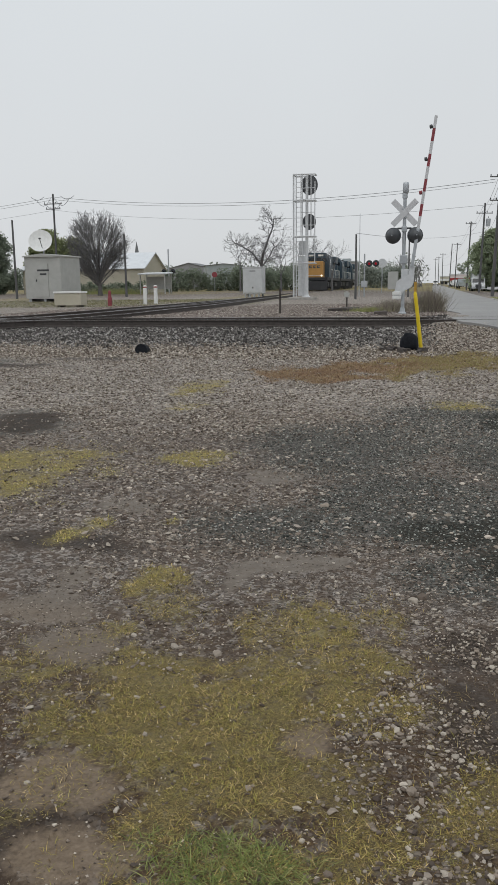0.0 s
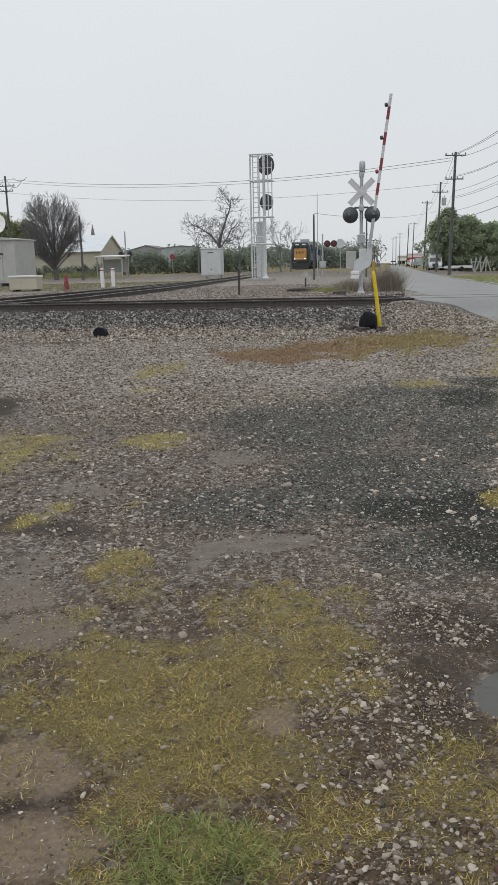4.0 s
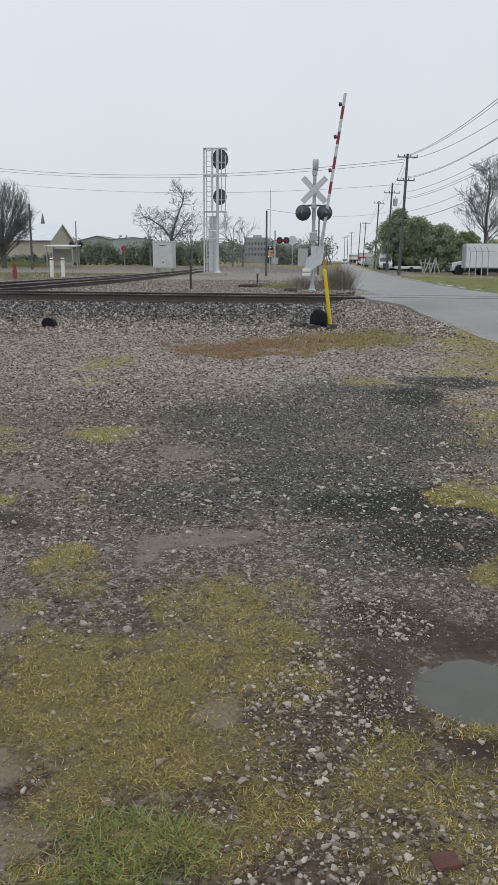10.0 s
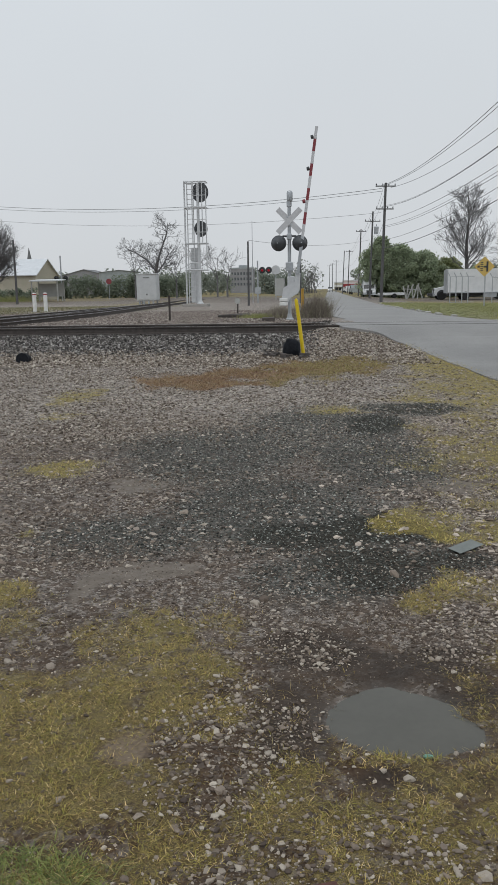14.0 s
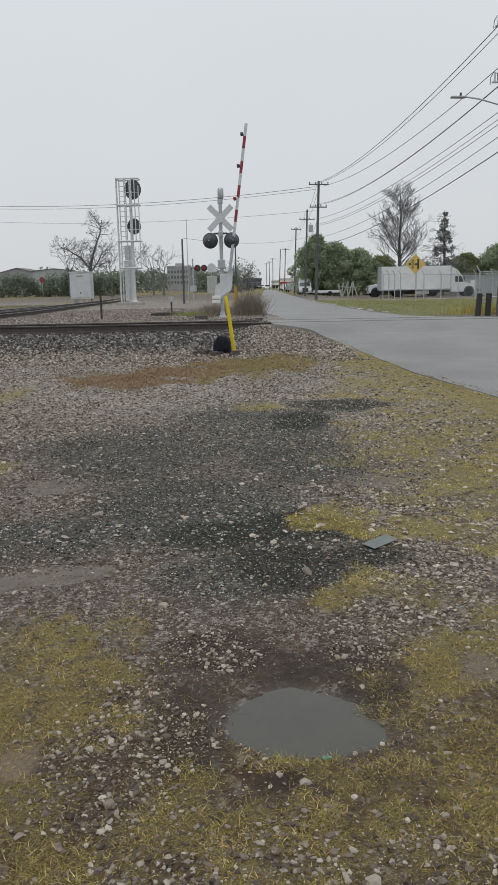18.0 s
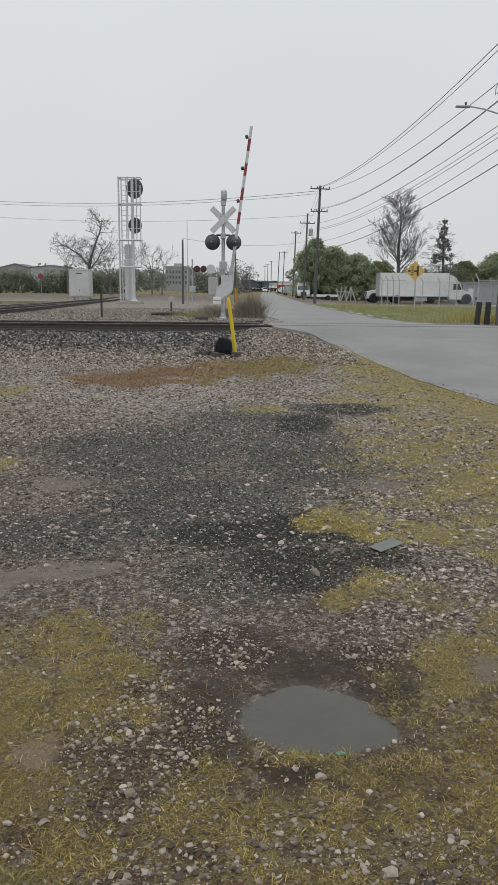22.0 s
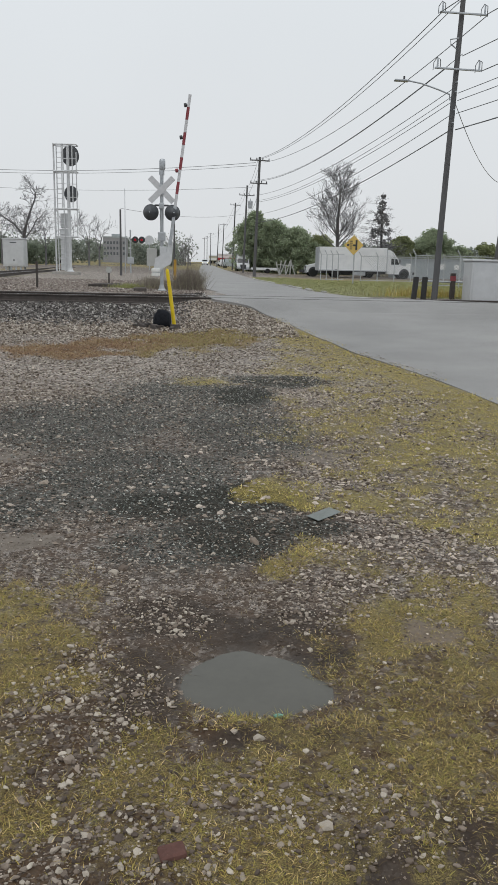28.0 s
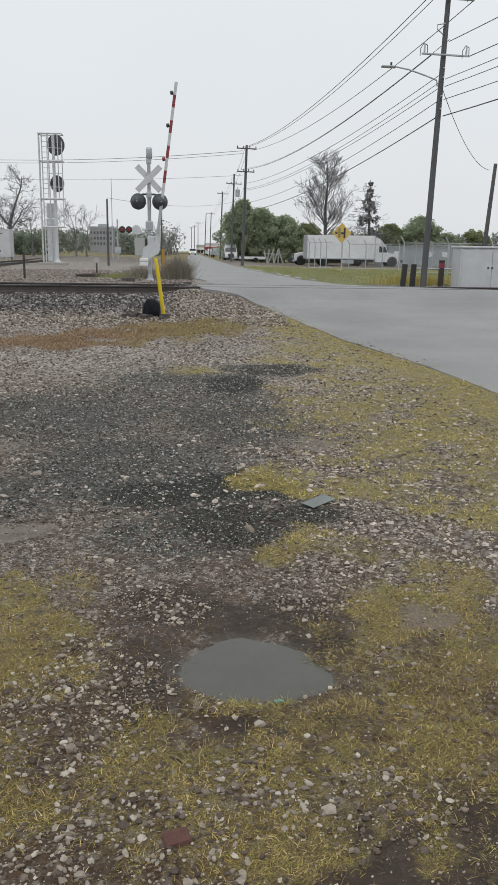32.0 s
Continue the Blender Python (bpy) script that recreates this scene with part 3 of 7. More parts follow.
def smooth_line():
    p = np.stack([LINE_X, LINE_Y], 1).astype(float)
    out = []
    for i in range(len(p) - 1):
        a, b, c, d = p[max(i - 1, 0)], p[i], p[i + 1], p[min(i + 2, len(p) - 1)]
        for u in np.linspace(0, 1, 8, endpoint=False):
            out.append(0.5 * (2 * b + (c - a) * u + (2 * a - 5 * b + 4 * c - d) * u ** 2 + (3 * b - a - 3 * c + d) * u ** 3))
    return np.array(out)


LINE = smooth_line()
LINE_S = np.concatenate([[0], np.cumsum(np.linalg.norm(np.diff(LINE, axis=0), axis=1))])


def on_line(s):
    return np.array([np.interp(s, LINE_S, LINE[:, 0]), np.interp(s, LINE_S, LINE[:, 1])])


def branch_z(y):
    return RAIL_TOP - 0.183 + 0.105 * float(smooth_step(23, 28, np.array([y]))[0]) + 0.075 * float(smooth_step(60, 88, np.array([y]))[0])


branch = thing("branch_track", (0, 0, 0), "rusty branch railway track curving into the distance", "railway track", kind="structure")
for side in (-GAUGE / 2, GAUGE / 2):
    pts = []
    for s in np.concatenate([np.arange(0, 160, 4.0), np.arange(160, LINE_S[-1], 8)]):
        p, q = on_line(s), on_line(s + 1)
        d = (q - p) / np.linalg.norm(q - p)
        pts.append((p[0] + side * d[1], p[1] - side * d[0], branch_z(p[1])))
    rail("rail", pts, branch)
siding = thing("siding_track", (0, 0, 0), "rusty siding track joining the branch beyond the crossing", "railway track", kind="structure")
for side in (-GAUGE / 2, GAUGE / 2):
    pts = []
    for k, (x, y) in enumerate(SIDE_LINE):
        (xa, ya), (xb, yb) = SIDE_LINE[max(k - 1, 0)], SIDE_LINE[min(k + 1, len(SIDE_LINE) - 1)]
        ln = math.hypot(xb - xa, yb - ya)
        pts.append((x + side * (yb - ya) / ln, y - side * (xb - xa) / ln, branch_z(y)))
    rail("rail", pts[1:], siding)
lay_ties(siding, [(float(np.interp(y, [q[1] for q in SIDE_LINE], [q[0] for q in SIDE_LINE])), y, branch_z(y) - 0.012, 90) for y in np.arange(25.2, 50, 0.6)])
lay_ties(branch, [(on_line(s)[0], on_line(s)[1], branch_z(on_line(s)[1]) - 0.005, 90) for s in np.arange(float(np.interp(25, LINE[:, 1], LINE_S)), float(np.interp(100, LINE[:, 1], LINE_S)), 0.6)])


# ---- crossing signal ----
def stripes(parent, a, b, width, depth, n):
    """A gate arm in red and white lengths from a to b."""
    a, b = Vector(a), Vector(b)
    turn = pose(0, 0, 0, 0, math.degrees(math.atan2(b.x - a.x, b.z - a.z)), 0)
    length = (b - a).length / n
    for i in range(n):
        bm = bm_box(bmesh.new(), (width, depth, length * 0.998), a + (b - a) * ((i + 0.5) / n), turn)
        part("stripe", bm, faded_red if i % 2 else dull_white, parent, "red stripe" if i % 2 else "white stripe")


faded_red = surface("faded_red_sheeting", (0.20, 0.035, 0.045), (0.30, 0.07, 0.08), 9, 0.6, 0, 0.1)
dull_white = surface("dull_white_sheeting", (0.50, 0.50, 0.51), (0.64, 0.64, 0.65), 9, 0.6, 0, 0.1)


def round_lamp(parent, at, r, lens):
    head = bm_lathe(bmesh.new(), [(0.01, -0.02), (r * 0.99, -0.02), (r, -0.012), (r, 0.012), (r * 0.6, 0.02), (0.01, 0.02)], pose(*at, 90, 0, 0), 32)
    disc = part("background", head, black_paint, parent, "round black background")
    bm = bmesh.new()
    seg, ri = 20, r * 0.42
    front = Vector(at) + Vector((0, -0.02, 0))
    ring0, ring1 = [], []
    for i in range(seg + 1):
        a = math.radians(-35 + 250 * i / seg)
        p = front + ri * Vector((math.cos(a), 0, math.sin(a)))
        ring0.append(bm.verts.new(p))
        ring1.append(bm.verts.new(p + Vector((0, -0.28 - 0.10 * math.sin(a), -0.03))))
    for i in range(seg):
        bm.faces.new((ring0[i], ring0[i + 1], ring1[i + 1], ring1[i]))
    bmesh.ops.solidify(bm, geom=bm.faces[:], thickness=0.006)
    part("hood", bm, black_paint, disc, "black visor hood")
    part("lens", bm_lathe(bmesh.new(), [(0.01, 0.05), (ri * 0.6, 0.04), (ri * 0.95, 0.0), (0.01, -0.01)], pose(*(front + Vector((0, 0, 0))), 90, 0, 0), 20), lens, disc, "dark red lens")
    part("housing", bm_lathe(bmesh.new(), [(0.03, -0.22), (ri * 0.75, -0.2), (ri, -0.05), (ri, 0)], pose(*at, 90, 0, 0), 18), black_paint, disc)
    return disc


dark_lens = surface("unlit_red_lens", (0.03, 0.004, 0.004), (0.05, 0.006, 0.006), 5, 0.15, 0, 0)
MAST_X, MAST_Y = -0.84, 27.0


def lamp_back(parent, at, r, yaw):
    """A flasher seen from behind: a round background with a domed housing, the hood beyond."""
    m = pose(*at, 0, 0, yaw) @ pose(0, 0, 0, 90, 0, 0)
    disc = part("background", bm_lathe(bmesh.new(), [(r * 0.3, -0.014), (r * 0.98, -0.014), (r, -0.006), (r, 0.008), (r * 0.96, 0.016), (r * 0.3, 0.02)], m, 32), lamp_black, parent, "round black background", True)
    part("housing", bm_lathe(bmesh.new(), [(r * 0.9, 0.014), (r * 0.84, 0.05), (r * 0.66, 0.12), (r * 0.42, 0.18), (r * 0.2, 0.21), (0.02, 0.22)], m, 28), lamp_black, disc, "domed black lamp housing", True)
    part("hood", bm_lathe(bmesh.new(), [(r * 0.5, -0.26), (r * 0.54, -0.26), (r * 0.54, -0.01), (r * 0.5, -0.01)], m, 20), lamp_black, disc, "black visor hood")
    part("cover_screw", bm_rod(bmesh.new(), m @ Vector((0, 0, 0.2)), m @ Vector((0, 0, 0.245)), 0.018, seg=8), galvanised, disc)
    return disc


lamp_black = surface("weathered_black", (0.045, 0.048, 0.053), (0.085, 0.09, 0.097), 6, 0.42, 0, 0.1)


def crossing_signal():
    base = land_at(MAST_X, MAST_Y)
    top = 4.66 - base
    s = thing("crossing_signal", (MAST_X, MAST_Y, base), "silver railway crossing signal with crossbuck, dark lamps and raised gate", "crossing signal")
    mast = part("mast", bm_rod(bmesh.new(), (0, 0, 0), (0, 0, top - 0.2), 0.056, seg=16), galvanised, s, smooth=False)
    part("base_casting", bm_lathe(bmesh.new(), [(0.13, 0), (0.13, 0.04), (0.09, 0.08), (0.07, 0.2)], seg=16), galvanised, s)
    bell = part("bell", bm_box(bmesh.new(), (0.19, 0.17, 0.36), (0.02, -0.02, top - 0.14), bevel=0.075), galvanised, s, "grey rounded bell cover", True)
    part("bell_bracket", bm_rod(bmesh.new(), (0, 0, top - 0.45), (0, 0, top - 0.28), 0.085, seg=14), galvanised, bell)
    zc = 3.76 - base
    for i, a in enumerate((45, -45)):
        blade = part("crossbuck_blade", bm_box(bmesh.new(), (1.04, 0.008, 0.18), (0, -0.085 - 0.012 * i, zc), pose(0, 0, 0, 0, a, 0), bevel=0.003), dull_white, s, "weathered bare back of a crossbuck blade")
        part("clamp", bm_box(bmesh.new(), (0.17, 0.04, 0.05), (0, -0.075, zc + (0.12 if i else -0.12)), bevel=0.008), galvanised, blade)
    zl = 3.07 - base
    arm = part("crossarm", bm_tube(bmesh.new(), [(-0.33, -0.05, zl + 0.02), (-0.3, -0.05, zl + 0.16), (-0.2, -0.05, zl + 0.22), (0.2, -0.05, zl + 0.22), (0.3, -0.05, zl + 0.16), (0.33, -0.05, zl + 0.02)], 0.03, 8), black_paint, s)
    part("junction_box", bm_box(bmesh.new(), (0.16, 0.14, 0.18), (0, -0.06, zl + 0.2), bevel=0.02), galvanised, arm)
    for x in (-0.34, 0.34):
        lamp_back(s, (x, -0.06, zl), 0.25, 14 if x > 0 else -8)
    part("conduit_box", bm_box(bmesh.new(), (0.24, 0.16, 0.28), (0, -0.03, 2.33 - base), bevel=0.02), galvanised, s)
    part("relay_box", bm_box(bmesh.new(), (0.32, 0.28, 0.56), (-0.32, 0.05, 1.68 - base), bevel=0.02), housing_grey, s, "grey relay box")
    # gate mechanism and arm
    mech = part("gate_mechanism", bm_box(bmesh.new(), (0.24, 0.36, 0.42), (0.05, 0.12, 1.82 - base), bevel=0.03), silver_paint, s)
    plate = [(-0.26, 1.10 - base), (-0.12, 1.07 - base), (-0.05, 1.17 - base), (0.02, 1.33 - base), (0.28, 1.48 - base), (0.33, 1.6 - base), (0.36, 2.12 - base), (0.20, 2.2 - base), (0.18, 1.86 - base), (-0.1, 1.72 - base), (-0.2, 1.65 - base), (-0.24, 1.4 - base), (-0.31, 1.22 - base)]
    part("counterweight_arm", bm_plate(bmesh.new(), plate, 0.03, pose(0, -0.14, 0)), silver_paint, s, "grey counterweight arm")
    for z in (1.15, 1.28):
        part("counterweight", bm_box(bmesh.new(), (0.26, 0.07, 0.11), (-0.19, -0.19, z - base), bevel=0.02), white_paint, s, "pale slotted counterweight plate")
    arm_a, arm_b = Vector((0.27, -0.18, 2.1 - base)), Vector((0.88, -0.18, 6.58 - base))
    stub = arm_a + (arm_b - arm_a) * 0.26
    part("gate_stub", bm_box(bmesh.new(), (0.10, 0.045, (stub - arm_a).length), (arm_a + stub) / 2, pose(0, 0, 0, 0, math.degrees(math.atan2(arm_b.x - arm_a.x, arm_b.z - arm_a.z)), 0), bevel=0.005), galvanised, s)
    gate = part("gate_arm", bm_box(bmesh.new(), (0.085, 0.02, 0.02), arm_a), galvanised, s, "red and white striped gate arm")
    stripes(gate, stub, arm_b, 0.092, 0.03, 9)
    for f in (0.50, 0.72, 0.93):
        p = arm_a + (arm_b - arm_a) * f + Vector((-0.10, 0, 0.0))
        part("gate_lamp", bm_lathe(bmesh.new(), [(0.02, -0.05), (0.06, -0.04), (0.06, 0.04), (0.02, 0.05)], Matrix.Translation(p) @ pose(0, 0, 0, 0, 80, 0), 12), faded_red if f < 0.6 else black_paint, gate, "small gate arm lamp")
    return s


crossing_signal()

# ---- yellow guard post and junction box ----
post = thing("guard_post", (-0.18, 17.5, land_at(-0.18, 17.5)), "leaning yellow plastic guy guard at the ballast edge", "guard post")
part("guard", bm_tube(bmesh.new(), [(0.08, 0, -0.05), (0.03, 0, 0.35), (-0.022, 0, 0.76), (-0.072, 0, 1.12), (-0.08, 0, 1.16)], [0.040, 0.040, 0.039, 0.037, 0.02], 12), yellow_plastic, post)
black_sheet = surface("black_plastic_sheet", (0.009, 0.010, 0.013), (0.022, 0.024, 0.029), 14, 0.85, 0, 0.6, spec=0.15)
box = thing("junction_pot", (-0.33, 17.2, land_at(-0.33, 17.2)), "lumpy black plastic-covered track junction box", "junction box")
bm = bmesh.new()
bmesh.ops.create_icosphere(bm, subdivisions=3, radius=1.0)
rng = random.Random(44)
for v in bm.verts:
    n = 1 + 0.09 * math.sin(5 * v.co.x + 3 * v.co.z) + 0.07 * math.sin(7 * v.co.y - 4 * v.co.z + 1)
    q = [math.copysign(abs(c) ** 0.55, c) for c in v.co]
    v.co = Vector((q[0] * 0.175 * n * (1 - 0.08 * q[2]), q[1] * 0.15 * n, max(-0.05, 0.15 + q[2] * 0.19 * n)))
part("body", bm, black_sheet, box, "crumpled black cover", True)
for i in range(5):
    a = rng.uniform(0, 6.28)
    part("fold", bm_tube(bmesh.new(), [(0.14 * math.cos(a), 0.14 * math.sin(a), 0.02), (0.13 * math.cos(a + 0.2), 0.13 * math.sin(a + 0.2), 0.2), (0.05 * math.cos(a + 0.5), 0.05 * math.sin(a + 0.5), 0.35)], [0.03, 0.025, 0.012], 6), black_sheet, box)
for i in range(16):
    a, r = random.uniform(0, 6.28), random.uniform(0.14, 0.5)
    x, y = -0.55 + math.cos(a) * r * 1.1, 17.0 + math.sin(a) * r * 0.6
    bm = bm_box(bmesh.new(), (random.uniform(0.1, 0.28), random.uniform(0.05, 0.10), random.uniform(0.04, 0.12)), (0, 0, 0.03), bevel=0.015)
    solid("timber_scrap", bm, tie_wood, "splintered dark timber scrap on the ballast", "scrap", "timber scraps", at=pose(x, y, land_at(x, y), random.uniform(-20, 20), random.uniform(-20, 20), random.uniform(0, 180)))


# ---- signal tower ----
target_black = surface("faded_black_target", (0.06, 0.064, 0.07), (0.10, 0.105, 0.112), 4, 0.6, 0, 0.1)


old_footing = surface("footing_concrete", (0.28, 0.265, 0.245), (0.42, 0.40, 0.37), 6, 0.9, 0, 0.4)


def signal_tower():
    y0 = 52.0
    base = land_at(-7.8, y0) + 0.15
    t = thing("signal_tower", (-7.77, y0, base), "silver railway signal mast with ladder cage and two black targets", "railway signal")
    part("mast", bm_rod(bmesh.new(), (0.04, 0, 0), (0.04, 0, 7.7), 0.11, 0.09, 16), silver_paint, t)
    part("foundation", bm_lathe(bmesh.new(), [(0.24, 0), (0.24, 0.06), (0.16, 0.12), (0.12, 0.25)], pose(0.04, 0, 0), 16), silver_paint, t)
    part("footing", bm_box(bmesh.new(), (1.7, 1.1, 0.34), (-0.25, 0.15, -0.15), bevel=0.03), old_footing, t, "weathered concrete footing")
    for x, r in ((-0.85, 0.055), (-0.68, 0.035), (-0.28, 0.035)):
        part("ladder_rail", bm_rod(bmesh.new(), (x, 0.1, 0.05), (x, 0.1, 7.85), r, seg=8), silver_paint, t)
    for i in range(24):
        part("rung", bm_rod(bmesh.new(), (-0.68, 0.1, 0.5 + i * 0.31), (-0.28, 0.1, 0.5 + i * 0.31), 0.018, seg=6), silver_paint, t)
    part("case", bm_box(bmesh.new(), (0.52, 0.4, 2.6), (-0.32, 0.35, 1.4), bevel=0.03), silver_paint, t, "tall grey signal case")
    part("upper_case", bm_box(bmesh.new(), (0.46, 0.3, 0.9), (-0.3, 0.35, 3.2), bevel=0.03), silver_paint, t)
    for z in (2.2, 3.9, 6.15, 7.75):
        part("platform_rail", bm_tube(bmesh.new(), [(-0.8, -0.3, z), (0.6, -0.3, z), (0.6, 0.5, z), (-0.8, 0.5, z), (-0.8, -0.3, z)], 0.045, 6), silver_paint, t)
    for x in (-0.3, 0.35, 0.6):
        part("cage_post", bm_rod(bmesh.new(), (x, -0.3, 2.2 if x > 0.5 else 3.9), (x, -0.3, 7.75 if x < 0.5 else 7.3), 0.035, seg=6), silver_paint, t)
    for z in (4.6, 5.4, 6.9):
        part("cage_rail", bm_rod(bmesh.new(), (-0.28, -0.3, z), (0.6, -0.3, z), 0.02, seg=6), silver_paint, t)
    for z, r in ((7.18, 0.57), (4.88, 0.46)):
        d = part("target", bm_lathe(bmesh.new(), [(0.05, -0.03), (r, -0.03), (r, 0.03), (0.05, 0.05)], pose(0.16, 0.28, z - 0.04, 90, 0, 0) @ Matrix.Diagonal((0.95, 1.1, 1, 1)), 32), target_black, t, "round black signal target")
        part("signal_head", bm_box(bmesh.new(), (0.3, 0.35, 0.7), (0.14, 0.5, z), bevel=0.04), black_paint, d)
    t.scale = (0.965, 0.965, 0.965)
    return t


signal_tower()


# ---- housings ----
def relay_cabinet():
    c = thing("relay_cabinet", (-14.0, 65.1, land_at(-14, 65.1)), "white metal trackside relay cabinet on legs", "cabinet")
    part("body", bm_box(bmesh.new(), (1.32, 1.0, 1.7), (0, 0, 1.08), bevel=0.03), aluminium, c)
    part("door", bm_box(bmesh.new(), (1.2, 0.03, 1.45), (0, -0.512, 1.06), bevel=0.01), aluminium, c)
    part("roof", bm_box(bmesh.new(), (1.4, 1.1, 0.06), (0, 0, 1.92), bevel=0.02), aluminium, c)
    part("label", bm_box(bmesh.new(), (0.4, 0.006, 0.05), (0, -0.531, 1.68)), black_paint, c, "faded label bar")
    part("latch", bm_box(bmesh.new(), (0.07, 0.03, 0.1), (0.02, -0.54, 0.62), bevel=0.01), black_paint, c)
    for x in (-0.5, -0.2, 0.1, 0.4):
        part("leg", bm_box(bmesh.new(), (0.1, 0.1, 0.28), (x, -0.4, 0.12)), galvanised, c)
    for x in (-0.5, 0.5):
        part("leg", bm_box(bmesh.new(), (0.1, 0.1, 0.28), (x, 0.4, 0.12)), galvanised, c)
    c.scale = (1.225, 1.225, 1.225)


relay_cabinet()


def signal_house():
    z = land_at(-25.3, 52.4)
    h = thing("signal_house", (-25.38, 52.5, z + 0.04), "grey metal railway equipment house with a door", "equipment house", rz=-4)
    part("wall", bm_box(bmesh.new(), (2.45, 2.4, 2.5), (0, 0, 1.4), bevel=0.02), housing_grey, h)
    bm = bm_plate(bmesh.new(), [(-1.3, 2.7), (-1.3, 2.64), (1.3, 2.64), (1.3, 2.7), (0, 2.84)], 2.6)
    part("roof", bm, housing_grey, h)
    d = part("door", bm_box(bmesh.new(), (0.95, 0.04, 1.95), (-0.1, -1.215, 1.25), bevel=0.01), housing_grey, h)
    part("handle", bm_box(bmesh.new(), (0.05, 0.05, 0.14), (-0.42, -1.25, 1.25), bevel=0.01), black_paint, d)
    for i, (w, zz) in enumerate(((0.8, 1.85), (0.44, 1.62))):
        part("label", bm_box(bmesh.new(), (w, 0.006, 0.11), (0.05, -1.238, zz)), black_paint, h, "dark lettering bar")
    for x in (-1.0, 0.0, 1.0):
        part("skid", bm_box(bmesh.new(), (0.2, 2.2, 0.24), (x, 0, 0.1)), galvanised, h)
    h.scale = (1.11, 1.11, 1.11)


signal_house()


# ---- loose stone and grass ----
def pebble_shapes(n, rng, fine):
    """Rough lumps as unit vertex arrays that share one set of faces."""
    bm = bmesh.new()
    if fine:
        bmesh.ops.create_icosphere(bm, subdivisions=1, radius=1.0)
    else:
        v6 = [bm.verts.new(q) for q in ((1.2, 0, 0), (0, 1.2, 0), (-1.2, 0, 0), (0, -1.2, 0), (0.1, 0.15, 1.1), (0, 0, -1.0))]
        for k in range(4):
            bm.faces.new((v6[k], v6[(k + 1) % 4], v6[4]))
            bm.faces.new((v6[(k + 1) % 4], v6[k], v6[5]))
        bm.verts.index_update()
    v = np.array([q.co[:] for q in bm.verts])
    f = np.array([[q.index for q in fc.verts] for fc in bm.faces])
    bm.free()
    shapes = []
    for _ in range(n):
        w = v * (1 + rng.uniform(-0.2, 0.2, (len(v), 1))) + rng.uniform(-0.12, 0.12, v.shape)
        for _ in range(6):
            cut = rng.normal(0, 1, 3)
            cut /= np.linalg.norm(cut)
            over = np.clip(w @ cut - rng.uniform(0.45, 0.85), 0, None)
            w = w - over[:, None] * cut
        shapes.append(w * 1.15)
    return shapes, f


def turns(rng, n, tilt):
    az, tx, ty = rng.uniform(0, 2 * np.pi, n), rng.normal(0, tilt, n), rng.normal(0, tilt, n)
    ca, sa, cx, sx, cy, sy = np.cos(az), np.sin(az), np.cos(tx), np.sin(tx), np.cos(ty), np.sin(ty)
    z, o = np.zeros(n), np.ones(n)
    ra = np.stack([ca, -sa, z, sa, ca, z, z, z, o], 1).reshape(n, 3, 3)
    rx = np.stack([o, z, z, z, cx, -sx, z, sx, cx], 1).reshape(n, 3, 3)
    ry = np.stack([cy, z, sy, z, o, z, -sy, z, cy], 1).reshape(n, 3, 3)
    return ra @ rx @ ry


def scatter_points(rng, x0, x1, y0, y1, per_m2, weight):
    n = int((x1 - x0) * (y1 - y0) * per_m2)
    x, y = rng.uniform(x0, x1, n), rng.uniform(y0, y1, n)
    keep = rng.uniform(0, 1, n) < weight(x, y)
    return x[keep], y[keep]


def stones(name, label, area, per_m2, weight, size, material, seed, fine=False, sink=0.3, flat=0.55, height=None):
    rng = np.random.default_rng(seed)
    x, y = scatter_points(rng, *area, per_m2, weight)
    n = len(x)
    shapes, f = pebble_shapes(14, rng, fine)
    base = np.array(shapes)[rng.integers(0, 14, n)]
    s = size[0] * (size[1] / size[0]) ** (rng.uniform(0, 1, n) ** 1.8) / 2
    sc = np.stack([s * rng.uniform(0.8, 1.35, n), s * rng.uniform(0.65, 1.05, n), s * rng.uniform(flat * 0.7, flat * 1.3, n)], 1)
    v = np.einsum("nij,nkj->nki", turns(rng, n, 0.22), base * sc[:, None, :])
    z = (land(x, y) if height is None else height(x, y)) + sc[:, 2] * (1 - 2 * sink)
    v += np.stack([x, y, z], 1)[:, None, :]
    k = base.shape[1]
    faces = (f[None] + (np.arange(n) * k)[:, None, None]).reshape(-1, 3)
    return tagged(new(name, array_mesh(name, v.reshape(-1, 3), faces, material)), label, "gravel", kind="stuff")


